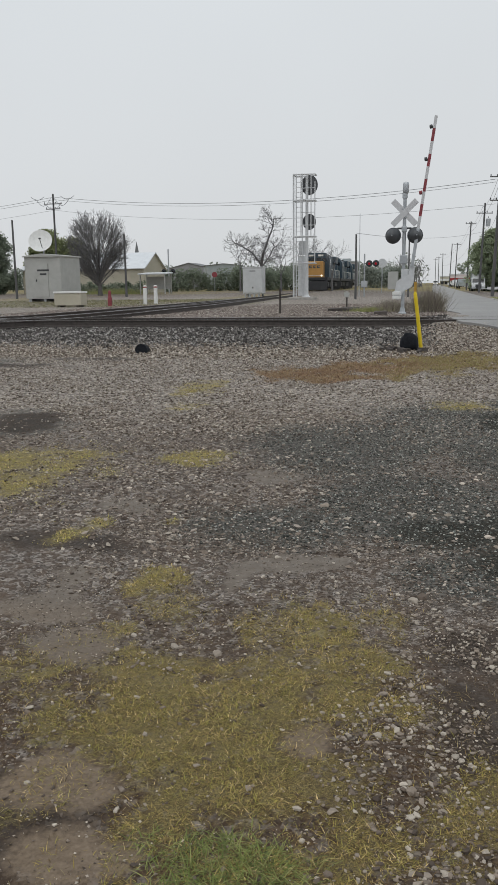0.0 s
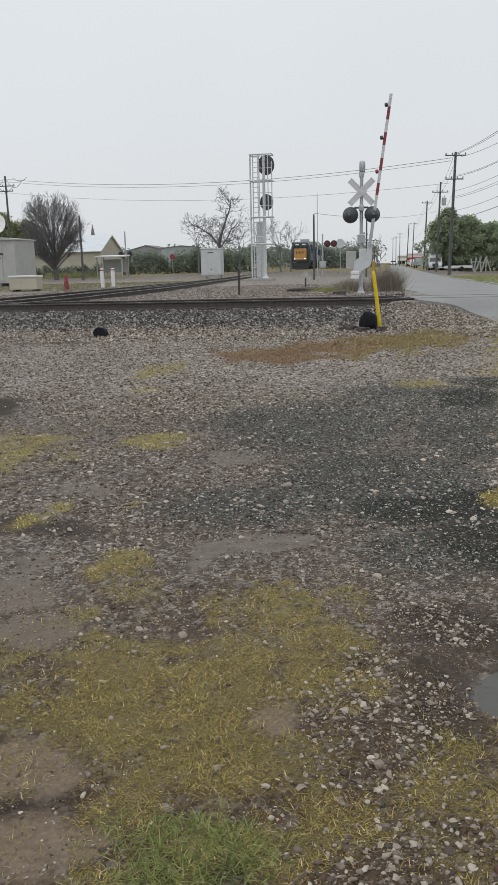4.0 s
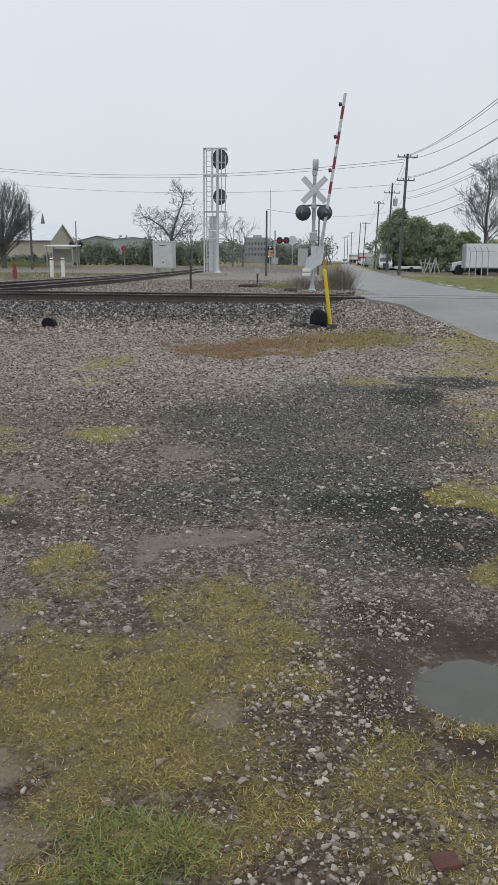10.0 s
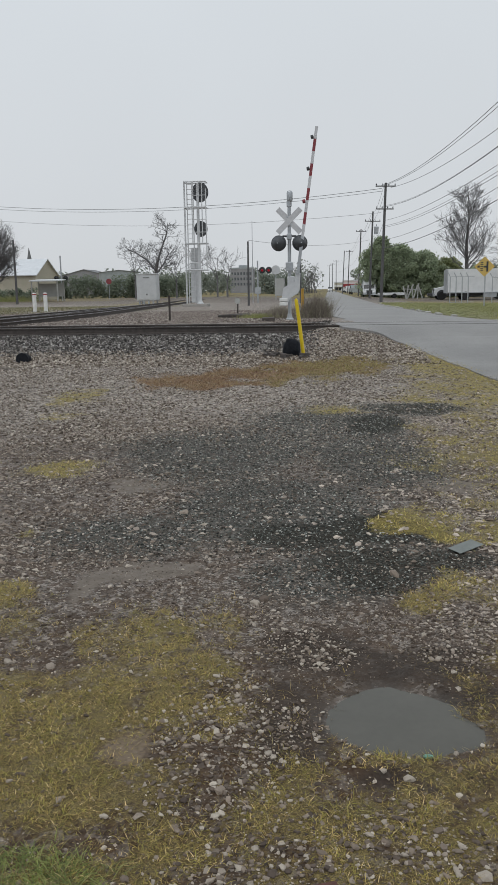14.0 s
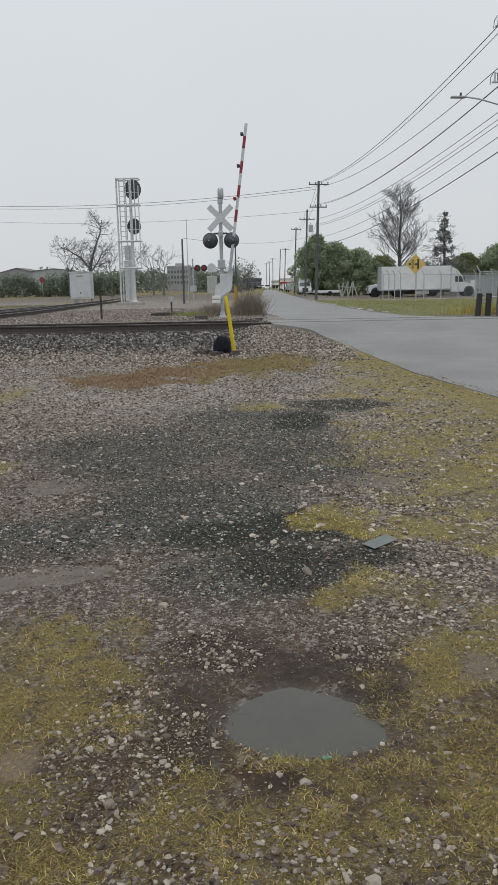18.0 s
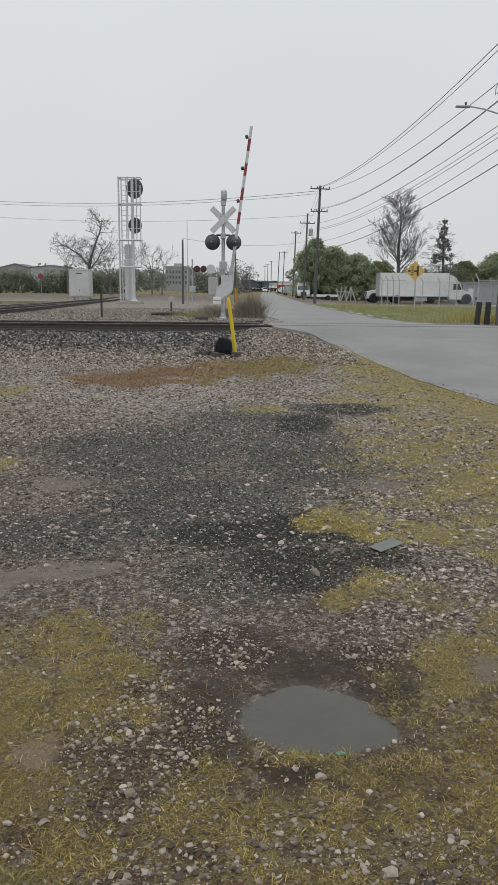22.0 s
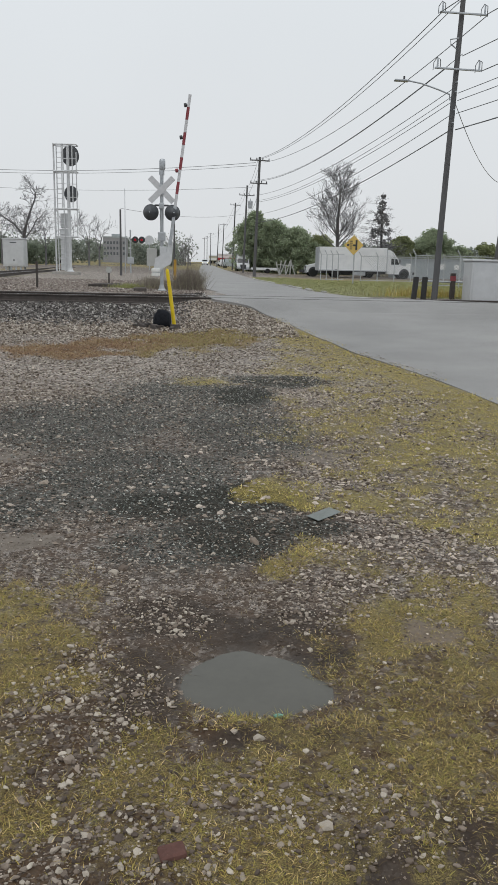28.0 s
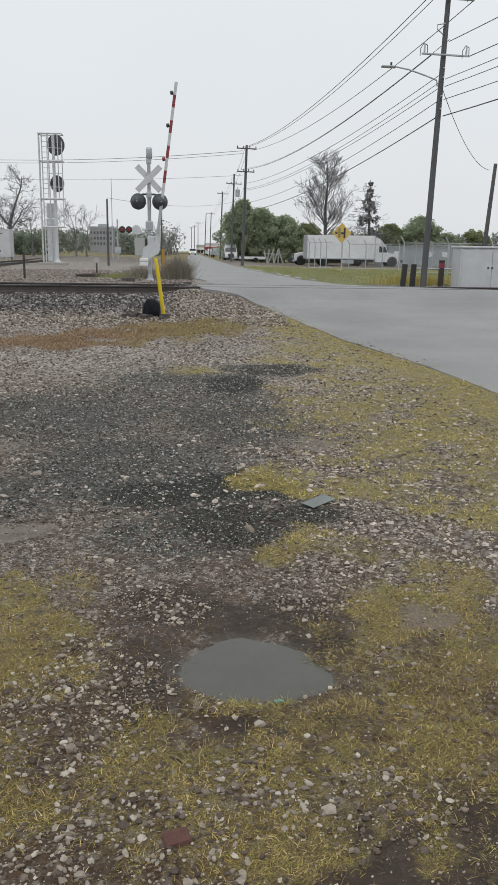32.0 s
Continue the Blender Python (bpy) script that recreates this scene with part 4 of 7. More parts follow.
def ramp_surface(name, stops, rough=0.8, spec=0.3, grain=60.0, mix=0.25, source="island", through=0.0):
    """Loose pieces coloured piece by piece from a row of colours."""
    m = bpy.data.materials.new(name)
    m.use_nodes = True
    t = m.node_tree
    p = t.nodes["Principled BSDF"]
    if source == "island":
        rnd = node(t, "ShaderNodeNewGeometry").outputs["Random Per Island"]
    else:
        rnd = node(t, "ShaderNodeObjectInfo").outputs["Random"]
    r = node(t, "ShaderNodeValToRGB")
    while len(r.color_ramp.elements) < len(stops):
        r.color_ramp.elements.new(0.5)
    for e, (pos, c) in zip(r.color_ramp.elements, stops):
        e.position, e.color = pos, rgb(c)
    t.links.new(rnd, r.inputs["Fac"])
    co = node(t, "ShaderNodeTexCoord")
    ns = node(t, "ShaderNodeTexNoise", Scale=grain, Detail=4.0, Roughness=0.65)
    t.links.new(co.outputs["Object"], ns.inputs["Vector"])
    rg = node(t, "ShaderNodeMapRange", From_Min=0.3, From_Max=0.7, To_Min=1 - mix, To_Max=1 + mix)
    t.links.new(ns.outputs["Fac"], rg.inputs["Value"])
    mu = node(t, "ShaderNodeVectorMath")
    mu.operation = "MULTIPLY"
    t.links.new(r.outputs["Color"], mu.inputs[0])
    t.links.new(rg.outputs["Result"], mu.inputs[1])
    t.links.new(mu.outputs["Vector"], p.inputs["Base Color"])
    p.inputs["Roughness"].default_value = rough
    p.inputs["Specular IOR Level"].default_value = spec
    b = node(t, "ShaderNodeBump", Strength=0.3, Distance=0.004)
    t.links.new(ns.outputs["Fac"], b.inputs["Height"])
    t.links.new(b.outputs["Normal"], p.inputs["Normal"])
    return m


STONE_STOPS = [(0.0, (0.062, 0.045, 0.035)), (0.4, (0.146, 0.112, 0.087)), (0.62, (0.269, 0.218, 0.173)), (0.82, (0.336, 0.291, 0.240)), (1.0, (0.499, 0.438, 0.366))]
stone_mix = ramp_surface("wet_limestone_chips", STONE_STOPS, 0.65, 0.3)
stone_one = ramp_surface("wet_limestone", STONE_STOPS, 0.65, 0.3, 45.0, 0.3, "object")
pebble_mix = ramp_surface("brown_pebbles", [(0.0, (0.044, 0.034, 0.026)), (0.45, (0.106, 0.081, 0.064)), (0.8, (0.226, 0.182, 0.144)), (0.92, (0.415, 0.351, 0.289)), (1.0, (0.628, 0.548, 0.454))], 0.7, 0.25)
cinder_mix = ramp_surface("black_cinders", [(0.0, (0.022, 0.023, 0.021)), (0.5, (0.063, 0.068, 0.061)), (0.82, (0.177, 0.184, 0.167)), (1.0, (0.524, 0.520, 0.478))], 0.8, 0.12)
ballast_mix = ramp_surface("ballast_stone", [(0.0, (0.055, 0.041, 0.030)), (0.35, (0.158, 0.123, 0.095)), (0.7, (0.315, 0.275, 0.232)), (1.0, (0.570, 0.511, 0.442))], 0.75, 0.25, 30.0)
rust_ballast = ramp_surface("rusty_ballast", [(0.0, (0.022, 0.020, 0.019)), (0.5, (0.085, 0.077, 0.071)), (0.82, (0.23, 0.213, 0.197)), (1.0, (0.46, 0.44, 0.415))], 0.8, 0.2, 30.0)
grass_mix = ramp_surface("winter_grass", [(0.0, (0.166, 0.106, 0.053)), (0.2, (0.423, 0.305, 0.125)), (0.45, (0.435, 0.356, 0.090)), (0.72, (0.334, 0.333, 0.072)), (0.88, (0.588, 0.473, 0.167)), (1.0, (0.793, 0.631, 0.335))], 0.65, 0.2, 20.0)
near_mix = ramp_surface("short_winter_turf", [(0.0, (0.092, 0.057, 0.030)), (0.2, (0.288, 0.189, 0.083)), (0.45, (0.389, 0.294, 0.083)), (0.72, (0.281, 0.264, 0.057)), (0.88, (0.517, 0.383, 0.148)), (1.0, (0.734, 0.559, 0.305))], 0.65, 0.2, 20.0)
dull_mix = ramp_surface("dull_olive_grass", [(0.0, (0.13, 0.125, 0.07)), (0.5, (0.22, 0.215, 0.12)), (1.0, (0.33, 0.30, 0.18))], 0.8, 0.2, 10.0)
tuft_mix = ramp_surface("olive_tufts", [(0.0, (0.085, 0.067, 0.025)), (0.3, (0.187, 0.157, 0.042)), (0.65, (0.255, 0.229, 0.052)), (0.9, (0.374, 0.313, 0.095)), (1.0, (0.543, 0.457, 0.199))], 0.6, 0.25, 20.0)
green_mix = ramp_surface("fresh_grass", [(0.0, (0.09, 0.115, 0.028)), (0.5, (0.16, 0.205, 0.045)), (1.0, (0.29, 0.29, 0.10))], 0.55, 0.3, 20.0)
verge_mix = ramp_surface("verge_grass", [(0.0, (0.20, 0.225, 0.085)), (0.4, (0.26, 0.285, 0.105)), (0.75, (0.32, 0.32, 0.13)), (1.0, (0.39, 0.36, 0.19))], 0.6, 0.25, 10.0)
straw_mix = ramp_surface("rusty_dead_grass", [(0.0, (0.15, 0.085, 0.055)), (0.4, (0.26, 0.155, 0.092)), (0.7, (0.31, 0.21, 0.115)), (1.0, (0.40, 0.31, 0.18))], 0.8, 0.2, 10.0)
tan_mix = ramp_surface("tan_dead_grass", [(0.0, (0.20, 0.14, 0.065)), (0.4, (0.31, 0.24, 0.105)), (0.7, (0.27, 0.25, 0.085)), (1.0, (0.42, 0.35, 0.18))], 0.8, 0.2, 10.0)

beyond_mix = ramp_surface("brown_fill", [(0.0, (0.096, 0.076, 0.067)), (0.5, (0.211, 0.174, 0.151)), (0.85, (0.346, 0.296, 0.263)), (1.0, (0.538, 0.485, 0.434))], 0.85, 0.15, 20.0)
white_chip = ramp_surface("white_chips", [(0.0, (0.257, 0.214, 0.178)), (0.5, (0.396, 0.336, 0.285)), (1.0, (0.607, 0.523, 0.446))], 0.75, 0.25, 40.0)


def open_gravel(x, y):
    m = masks(x, y)
    clump = smooth_step(0.32, 0.62, fbm(x * 2.3, y * 2.3, 61))
    return np.clip((1 - np.where(y > 4.2, 0.88, 0.93) * m["grass"]) * (1 - 0.8 * m["mud"]) * (1 - m["wet"]) * (1 - 0.93 * m["straw"]) * (1 - 0.75 * m["earth"]) * (0.4 + 0.6 * clump), 0, 1)


def stony(x, y):
    """Where the coarser stones lie thick."""
    lane = patches(x, y, [(1.19, 3.76, 0.26, 0.3), (0.2, 3.8, 0.2, 0.4), (1.61, 4.8, 0.3, 0.28), (0.25, 4.13, 0.2, 0.12), (-0.64, 5.01, 0.35, 0.13), (-2.48, 5.75, 0.26, 0.5), (0.12, 2.7, 0.28, 0.75), (0.25, 3.4, 0.25, 0.5), (0.3, 2.2, 0.5, 0.25), (1.1, 4.0, 0.35, 0.35), (1.7, 4.5, 0.5, 0.5), (-1.0, 3.3, 0.25, 0.1), (0.75, 2.3, 0.5, 0.25), (-1.7, 4.4, 0.4, 0.2)], 67, 0.5, 4.0)
    m = masks(x, y)
    return np.clip((0.22 + 0.78 * lane) * (1 - 0.75 * m["grass"] * (1 - 0.5 * lane)) * (1 - 0.93 * m["mud"] * (1 - 0.6 * lane)) * (1 - m["wet"]) * smooth_step(0.25, 0.55, fbm(x * 3, y * 3, 71)), 0, 1)


def thin_out(x, y):
    road_l = np.interp(y, ROAD_Y, ROAD_L)
    return (x > -0.58 * y - 1.0) & ((x < road_l - 0.05) | ((y > 21) & (x > 6.5)))


def pale(x, y):
    m = masks(x, y)
    return open_gravel(x, y) * (1 - 0.9 * m["dark"]) * (1 - 0.8 * m["dusky"])


stones("near_gravel", "pale and brown limestone chips strewn over wet dirt", (-1.9, 2.2, 1.7, 4.8), 4600, lambda x, y: stony(x, y) * 0.9, (0.006, 0.027), stone_mix, 101, True)
stones("near_pebbles", "fine brown wet pebbles pressed into dirt", (-2.0, 2.4, 1.7, 5.2), 9000, lambda x, y: np.maximum(open_gravel(x, y) * (1 - masks(x, y)["dark"]), 0.8 * stony(x, y)), (0.0035, 0.013), pebble_mix, 102)
stones("mid_gravel", "grey gravel chips on the parking ground", (-4.6, 3.4, 4.6, 10.0), 900, lambda x, y: pale(x, y) * thin_out(x, y), (0.011, 0.045), stone_mix, 103)
stones("mid_pebbles", "fine brown gravel on the parking ground", (-4.6, 3.4, 4.8, 9.5), 2200, lambda x, y: pale(x, y) * thin_out(x, y), (0.007, 0.018), pebble_mix, 104)
stones("cinders", "black cinders and coal dust with pale chips", (-2.2, 3.0, 4.3, 11.5), 3000, lambda x, y: np.clip(masks(x, y)["dark"] + 0.9 * masks(x, y)["dusky"], 0, 1) * (1 - masks(x, y)["grass"]), (0.007, 0.022), cinder_mix, 111)
stones("verge_chips", "pale limestone chips showing through the moss", (0.7, 3.8, 3.5, 10.0), 700, lambda x, y: open_gravel(x, y) * (1 - masks(x, y)["dark"]) * (1 - 0.7 * masks(x, y)["dusky"]) * smooth_step(0.8, 1.4, x) * thin_out(x, y), (0.012, 0.042), white_chip, 113, flat=0.45)
stones("white_chips", "scattered white stone chips on dark ground", (-2.6, 3.2, 4.9, 12.0), 42, lambda x, y: smooth_step(0.3, 0.6, fbm(x * 1.6, y * 1.6, 73)) * (1 - 0.8 * masks(x, y)["mud"]) * (1 - masks(x, y)["wet"]) * thin_out(x, y), (0.02, 0.05), white_chip, 112, True, flat=0.4)
stones("far_gravel", "pale loose gravel towards the railway", (-10, 3.2, 8.2, 16.5), 1000, lambda x, y: pale(x, y) * thin_out(x, y), (0.014, 0.045), ballast_mix, 105)
stones("ballast_slope", "grey and rust-stained track ballast on the near slope", (-17, 2.4, 15.5, 21.5), 470, lambda x, y: thin_out(x, y) * (1 - 0.95 * masks(x, y)["straw"]) * np.maximum(smooth_step(19.2, 17.6, y), smooth_step(-0.5, 0.5, x)) * smooth_step(14.0, 16.6, y + 1.5 * (fbm(x * 0.6, y * 0.6, 77) - 0.5)), (0.032, 0.07), ballast_mix, 106, flat=0.75)
stones("ballast_shoulder", "dark rust-stained ballast against the ties", (-20, 2.0, 16.6, 21.75), 520, lambda x, y: thin_out(x, y) * smooth_step(0.4, -0.6, x) * smooth_step(16.9, 18.8, y + 1.2 * (fbm(x * 0.7, y * 0.7, 78) - 0.5)), (0.04, 0.085), rust_ballast, 107, flat=0.8)
stones("ballast_bed", "rust-brown ballast between the rails", (-20, 1.7, 21.9, 24.4), 150, lambda x, y: thin_out(x, y), (0.04, 0.085), rust_ballast, 108, flat=0.8)
stones("beyond_gravel", "brown-grey gravel beyond the track", (-16, 0.6, 24.4, 42), 170, lambda x, y: (fbm(x * 0.4, y * 0.4, 79) * 1.4) * (x < np.interp(y, ROAD_Y, ROAD_L)), (0.025, 0.075), beyond_mix, 109, flat=0.6)


def big_stones():
    """The larger stones that can be told apart one by one, each its own piece of the ground."""
    rng = np.random.default_rng(7)
    shapes, f = pebble_shapes(16, rng, True)
    meshes = []
    for v in shapes:
        me = array_mesh("stone", v * np.array([1.0, 0.8, 0.5]), f, stone_one)
        meshes.append(me)
    x, y = scatter_points(rng, -1.7, 2.0, 1.9, 5.6, 130, lambda x, y: stony(x, y) * 0.9)
    spots = [(a, b, rng.uniform(0.009, 0.019)) for a, b in zip(x[:270], y[:270])]
    spots += [(-0.03, 3.2, 0.024), (0.86, 2.27, 0.025), (0.707, 2.72, 0.026), (0.087, 2.6, 0.027), (0.806, 4.62, 0.04), (-0.606, 5.85, 0.045), (0.10, 4.24, 0.04), (0.06, 4.19, 0.035), (-0.76, 3.42, 0.028), (-0.97, 3.46, 0.034)]
    for a, b, r in spots:
        ob = new("stone", meshes[rng.integers(0, 16)])
        ob.parent = ground
        ob.matrix_basis = pose(a, b, land_at(a, b) + 0.12 * r, rng.uniform(-14, 14), rng.uniform(-14, 14), rng.uniform(0, 360)) @ Matrix.Diagonal((r, r, r, 1))


big_stones()


def blades(name, label, area, per_m2, weight, length, width, lift, material, seed, category="grass", clump=1, loose=0.014):
    """Single bent blades, or tufts of clump blades: lift is how steeply they stand, 0 lying and 1 upright."""
    rng = np.random.default_rng(seed)
    x, y = scatter_points(rng, *area, per_m2, weight)
    if clump > 1:
        x, y = np.repeat(x, clump), np.repeat(y, clump)
        x, y = x + rng.normal(0, loose, len(x)), y + rng.normal(0, loose, len(y))
    n = len(x)
    l = rng.uniform(length[0], length[1], n)
    w = width * rng.uniform(0.7, 1.3, n)
    a = rng.uniform(0, 2 * np.pi, n)
    up = np.clip(rng.normal(lift, 0.22, n), 0.08, 0.98)
    out = np.sqrt(1 - up ** 2)
    d = np.stack([np.cos(a), np.sin(a)], 1)
    s = np.stack([-np.sin(a), np.cos(a)], 1) * (w / 2)[:, None]
    z0 = land(x, y) - 0.004
    p0 = np.stack([x, y], 1)
    p1 = p0 + d * (out * l * 0.5)[:, None]
    p2 = p1 + d * (np.clip(out * 1.25, 0, 1) * l * 0.55)[:, None]
    z1, z2 = z0 + up * l * 0.55, z0 + up * l * 0.85
    v = np.stack([np.c_[p0 - s, z0], np.c_[p0 + s, z0], np.c_[p1 - s * 0.8, z1], np.c_[p1 + s * 0.8, z1], np.c_[p2, z2]], 1)
    f = np.array([[0, 1, 3], [0, 3, 2], [2, 3, 4]])
    faces = (f[None] + (np.arange(n) * 5)[:, None, None]).reshape(-1, 3)
    return tagged(new(name, array_mesh(name, v.reshape(-1, 3), faces, material)), label, category, kind="stuff")


def grassy(x, y):
    return np.clip(masks(x, y)["grass"] * (0.10 + 1.1 * smooth_step(0.36, 0.58, fbm(x * 9, y * 9, 83))), 0, 1) * thin_out(x, y)


blades("near_grass", "short yellow-green winter grass and moss patch", (-1.9, 2.0, 1.7, 4.6), 30000, grassy, (0.012, 0.038), 0.0023, 0.28, near_mix, 201)
blades("grass_tufts", "olive grass tufts among moss and stones", (-1.9, 2.0, 1.7, 4.4), 520, lambda x, y: masks(x, y)["grass"] ** 1.5 * smooth_step(0.4, 0.6, fbm(x * 4, y * 4, 97)) * thin_out(x, y), (0.014, 0.04), 0.0024, 0.34, tuft_mix, 211, clump=16, loose=0.017)
blades("green_tuft", "fresh green grass tuft", (-0.75, -0.05, 1.85, 2.45), 17000, lambda x, y: patches(x, y, [(-0.41, 2.15, 0.2, 0.15)], 3, 0.8, 7.0), (0.025, 0.07), 0.003, 0.36, green_mix, 202)
blades("puddle_tuft", "small green grass tufts at the puddle edge", (0.4, 1.0, 2.4, 2.95), 5000, lambda x, y: patches(x, y, [(0.66, 2.84, 0.10, 0.04), (0.80, 2.86, 0.05, 0.03), (0.50, 2.52, 0.1, 0.05)], 9, 0.4, 9.0), (0.025, 0.06), 0.003, 0.45, tuft_mix, 203)
blades("mid_grass", "patchy olive grass on the verge", (-4.5, 4.2, 4.4, 17), 11000, grassy, (0.014, 0.04), 0.0042, 0.32, grass_mix, 204)
blades("dead_grass", "rust-orange dead grass strip beside the ballast", (-3.2, 2, 12, 17.5), 3400, lambda x, y: masks(x, y)["straw"] * smooth_step(0.6, -1.4, x + 1.6 * (fbm(x * 1.3, y * 1.3, 95) - 0.5)), (0.03, 0.08), 0.0065, 0.4, straw_mix, 205)
blades("dead_grass", "tan dead grass strip beside the ballast", (-2.5, 2, 12, 17.8), 3400, lambda x, y: masks(x, y)["straw"] * smooth_step(-1.4, 0.6, x + 1.6 * (fbm(x * 1.3, y * 1.3, 95) - 0.5)), (0.03, 0.08), 0.0065, 0.4, tan_mix, 210)
blades("verge_grass", "longer green grass beyond the crossing", (4.0, 26, 25.5, 60), 420, lambda x, y: (x > np.interp(y, SIDE_Y, SIDE_X) + 0.15) * (y < 62 + 0 * x), (0.05, 0.13), 0.012, 0.42, verge_mix, 206)
blades("siding_grass", "thin grass between the tracks", (-30, -9, 38, 56), 130, lambda x, y: np.maximum(masks(x, y)["grass"], 0.5 * smooth_step(-13, -16, x)) * (np.abs(x - np.interp(y, LINE[:, 1], LINE[:, 0])) > 1.3), (0.06, 0.16), 0.02, 0.55, dull_mix, 207)


thatch_mix = ramp_surface("dead_thatch", [(0.0, (0.05, 0.034, 0.02)), (0.45, (0.13, 0.09, 0.05)), (0.8, (0.23, 0.175, 0.095)), (1.0, (0.36, 0.30, 0.17))], 0.8, 0.2, 20.0)
blades("thatch", "brown dead grass litter over bare soil", (-1.9, 2.0, 1.7, 4.4), 7000, lambda x, y: np.maximum(masks(x, y)["loam"], 0.8 * masks(x, y)["grass"]) * (1 - 0.8 * masks(x, y)["mud"]) * (1 - masks(x, y)["wet"]) * smooth_step(0.3, 0.6, fbm(x * 5, y * 5, 87)), (0.015, 0.05), 0.0022, 0.2, thatch_mix, 208)
blades("road_edge_grass", "short grass creeping over the asphalt edge", (1.8, 4.6, 6.0, 20), 900, lambda x, y: (np.abs(x - np.interp(y, ROAD_Y, ROAD_L)) < 0.16) * smooth_step(0.35, 0.55, fbm(x * 2, y * 2, 89)), (0.03, 0.08), 0.006, 0.45, grass_mix, 209)
stones("road_edge_gravel", "asphalt crumbs and gravel along the road edge", (1.2, 4.6, 6.0, 24), 420, lambda x, y: np.exp(-((x - np.interp(y, ROAD_Y, ROAD_L)) / 0.22) ** 2) * smooth_step(0.35, 0.65, fbm(x * 0.9, y * 0.9, 91)) * 0.7, (0.012, 0.035), ballast_mix, 110, height=lambda x, y: np.maximum(land(x, y), road_z(x, y) * (x > np.interp(y, ROAD_Y, ROAD_L))))


def puddle(name, blobs, z, seed, label):
    xs, ys = np.arange(-2.2, 1.6, 0.02), np.arange(2.5, 4.3, 0.02)
    gx, gy = np.meshgrid(xs, ys)
    inside = patches(gx, gy, blobs, seed, 0.13, 6.0) > 0.08
    idx = np.arange(gx.size).reshape(gx.shape)
    f = np.stack([idx[:-1, :-1], idx[:-1, 1:], idx[1:, 1:], idx[1:, :-1]], -1)[inside[:-1, :-1] & inside[1:, 1:]]
    used, inv = np.unique(f, return_inverse=True)
    v = np.stack([gx.ravel()[used], gy.ravel()[used], np.full(len(used), z)], 1)
    return tagged(new(name, array_mesh(name, v, inv.reshape(-1, 4), puddle_water, True)), label, "puddle", kind="structure")


puddle_water = surface("murky_water", (0.070, 0.066, 0.052), (0.090, 0.084, 0.068), 3, 0.17, 0, 0.02, 30, spec=0.38)
puddle("puddle", WATER, land_at(0.67, 3.1) + 0.018, 23, "shallow murky puddle in the gravel")


# ---- poles and wires ----
def crossarm(parent, z, half, r=0.05, pins=4, turn=0.0):
    arm = part("crossarm", bm_box(bmesh.new(), (2 * half, 0.08, 0.08), (0, -0.12, z), pose(0, 0, 0, 0, turn, 0), bevel=0.01), pole_wood, parent)
    for i in range(pins):
        x = -half * 0.92 + 2 * half * 0.92 * i / max(pins - 1, 1)
        part("insulator", bm_lathe(bmesh.new(), [(0.02, 0), (0.045, 0.02), (0.03, 0.06), (0.05, 0.08), (0.02, 0.14)], pose(x, -0.12, z + 0.05), 8), glass_dark, arm)
    return arm


def utility_pole(x, y, h, r=0.15, arms=(), lean=(0, 0), transformer=False, label="dark weathered wooden utility pole", light=None, tz=None):
    z = land_at(x, y) if tz is None else tz
    p = thing("utility_pole", (x, y, z), label, "utility pole", "utility poles")
    p.matrix_basis = pose(x, y, z, lean[1], lean[0], 0)
    part("shaft", bm_rod(bmesh.new(), (0, 0, -0.05), (0, 0, h), r * 0.78, r * 0.55, 14), pole_wood, p)
    for az, half in arms:
        crossarm(p, az, half)
    if transformer:
        t = part("transformer", bm_lathe(bmesh.new(), [(0.02, 0), (0.22, 0.02), (0.24, 0.7), (0.2, 0.78), (0.02, 0.8)], pose(0.42, 0, h - 2.3), 14), galvanised, p, "grey transformer can")
        part("bushing", bm_rod(bmesh.new(), (0.42, 0, h - 1.5), (0.42, 0, h - 1.3), 0.04, 0.02, 8), glass_dark, t)
    return p


utility_pole(4.42, 64, 8.8, 0.16, ((8.55, 0.75), (6.9, 0.65)), (1.5, 0))
utility_pole(4.72, 88, 8.9, 0.15, ((7.9, 0.8),), (1.6, 0), True)
utility_pole(4.6, 118, 9.2, 0.15, ((8.9, 0.7),), (1.8, 0))
utility_pole(4.5, 180, 9.2, 0.15, ((8.9, 0.8),), (2, 0))
utility_pole(3.35, 178, 9.0, 0.14, (), (2.2, 0))
utility_pole(2.5, 240, 9.2, 0.15, ((8.9, 0.8),))
utility_pole(1.6, 270, 9.2, 0.15, ((8.9, 0.8),))
utility_pole(0.7, 300, 9.6, 0.15, ((9.2, 0.8),))
jp = utility_pole(-38.3, 80, 10.2, 0.16, ((9.2, 1.0), (8.7, 0.8)), (0, 0), label="dark wooden utility pole with a crossarm and jumpers")
for x0, x1, z0, dip in ((-2.4, -0.9, 9.95, 0.35), (-1.9, -0.2, 9.75, 0.75), (0.2, 1.9, 9.75, 0.75), (0.9, 2.4, 9.95, 0.35), (-0.8, 0.9, 9.2, 0.6)):
    part("jumper", bm_tube(bmesh.new(), [(x0 + (x1 - x0) * k / 6, -0.15, z0 - dip * math.sin(math.pi * k / 6)) for k in range(7)], 0.022, 5), cable_black, jp)
utility_pole(-35.5, 66, 6.7, 0.14)
utility_pole(-26.85, 70, 5.5, 0.14, label="dark wooden pole with a small lamp")
utility_pole(-4.92, 55, 4.2, 0.10, label="short black wooden stub pole beside the track")
utility_pole(-1.75, 64, 4.2, 0.10, label="short dark wooden pole behind weeds")
utility_pole(14.7, 40, 5.25, 0.15, (), (3.5, 0), label="short leaning wooden service pole")


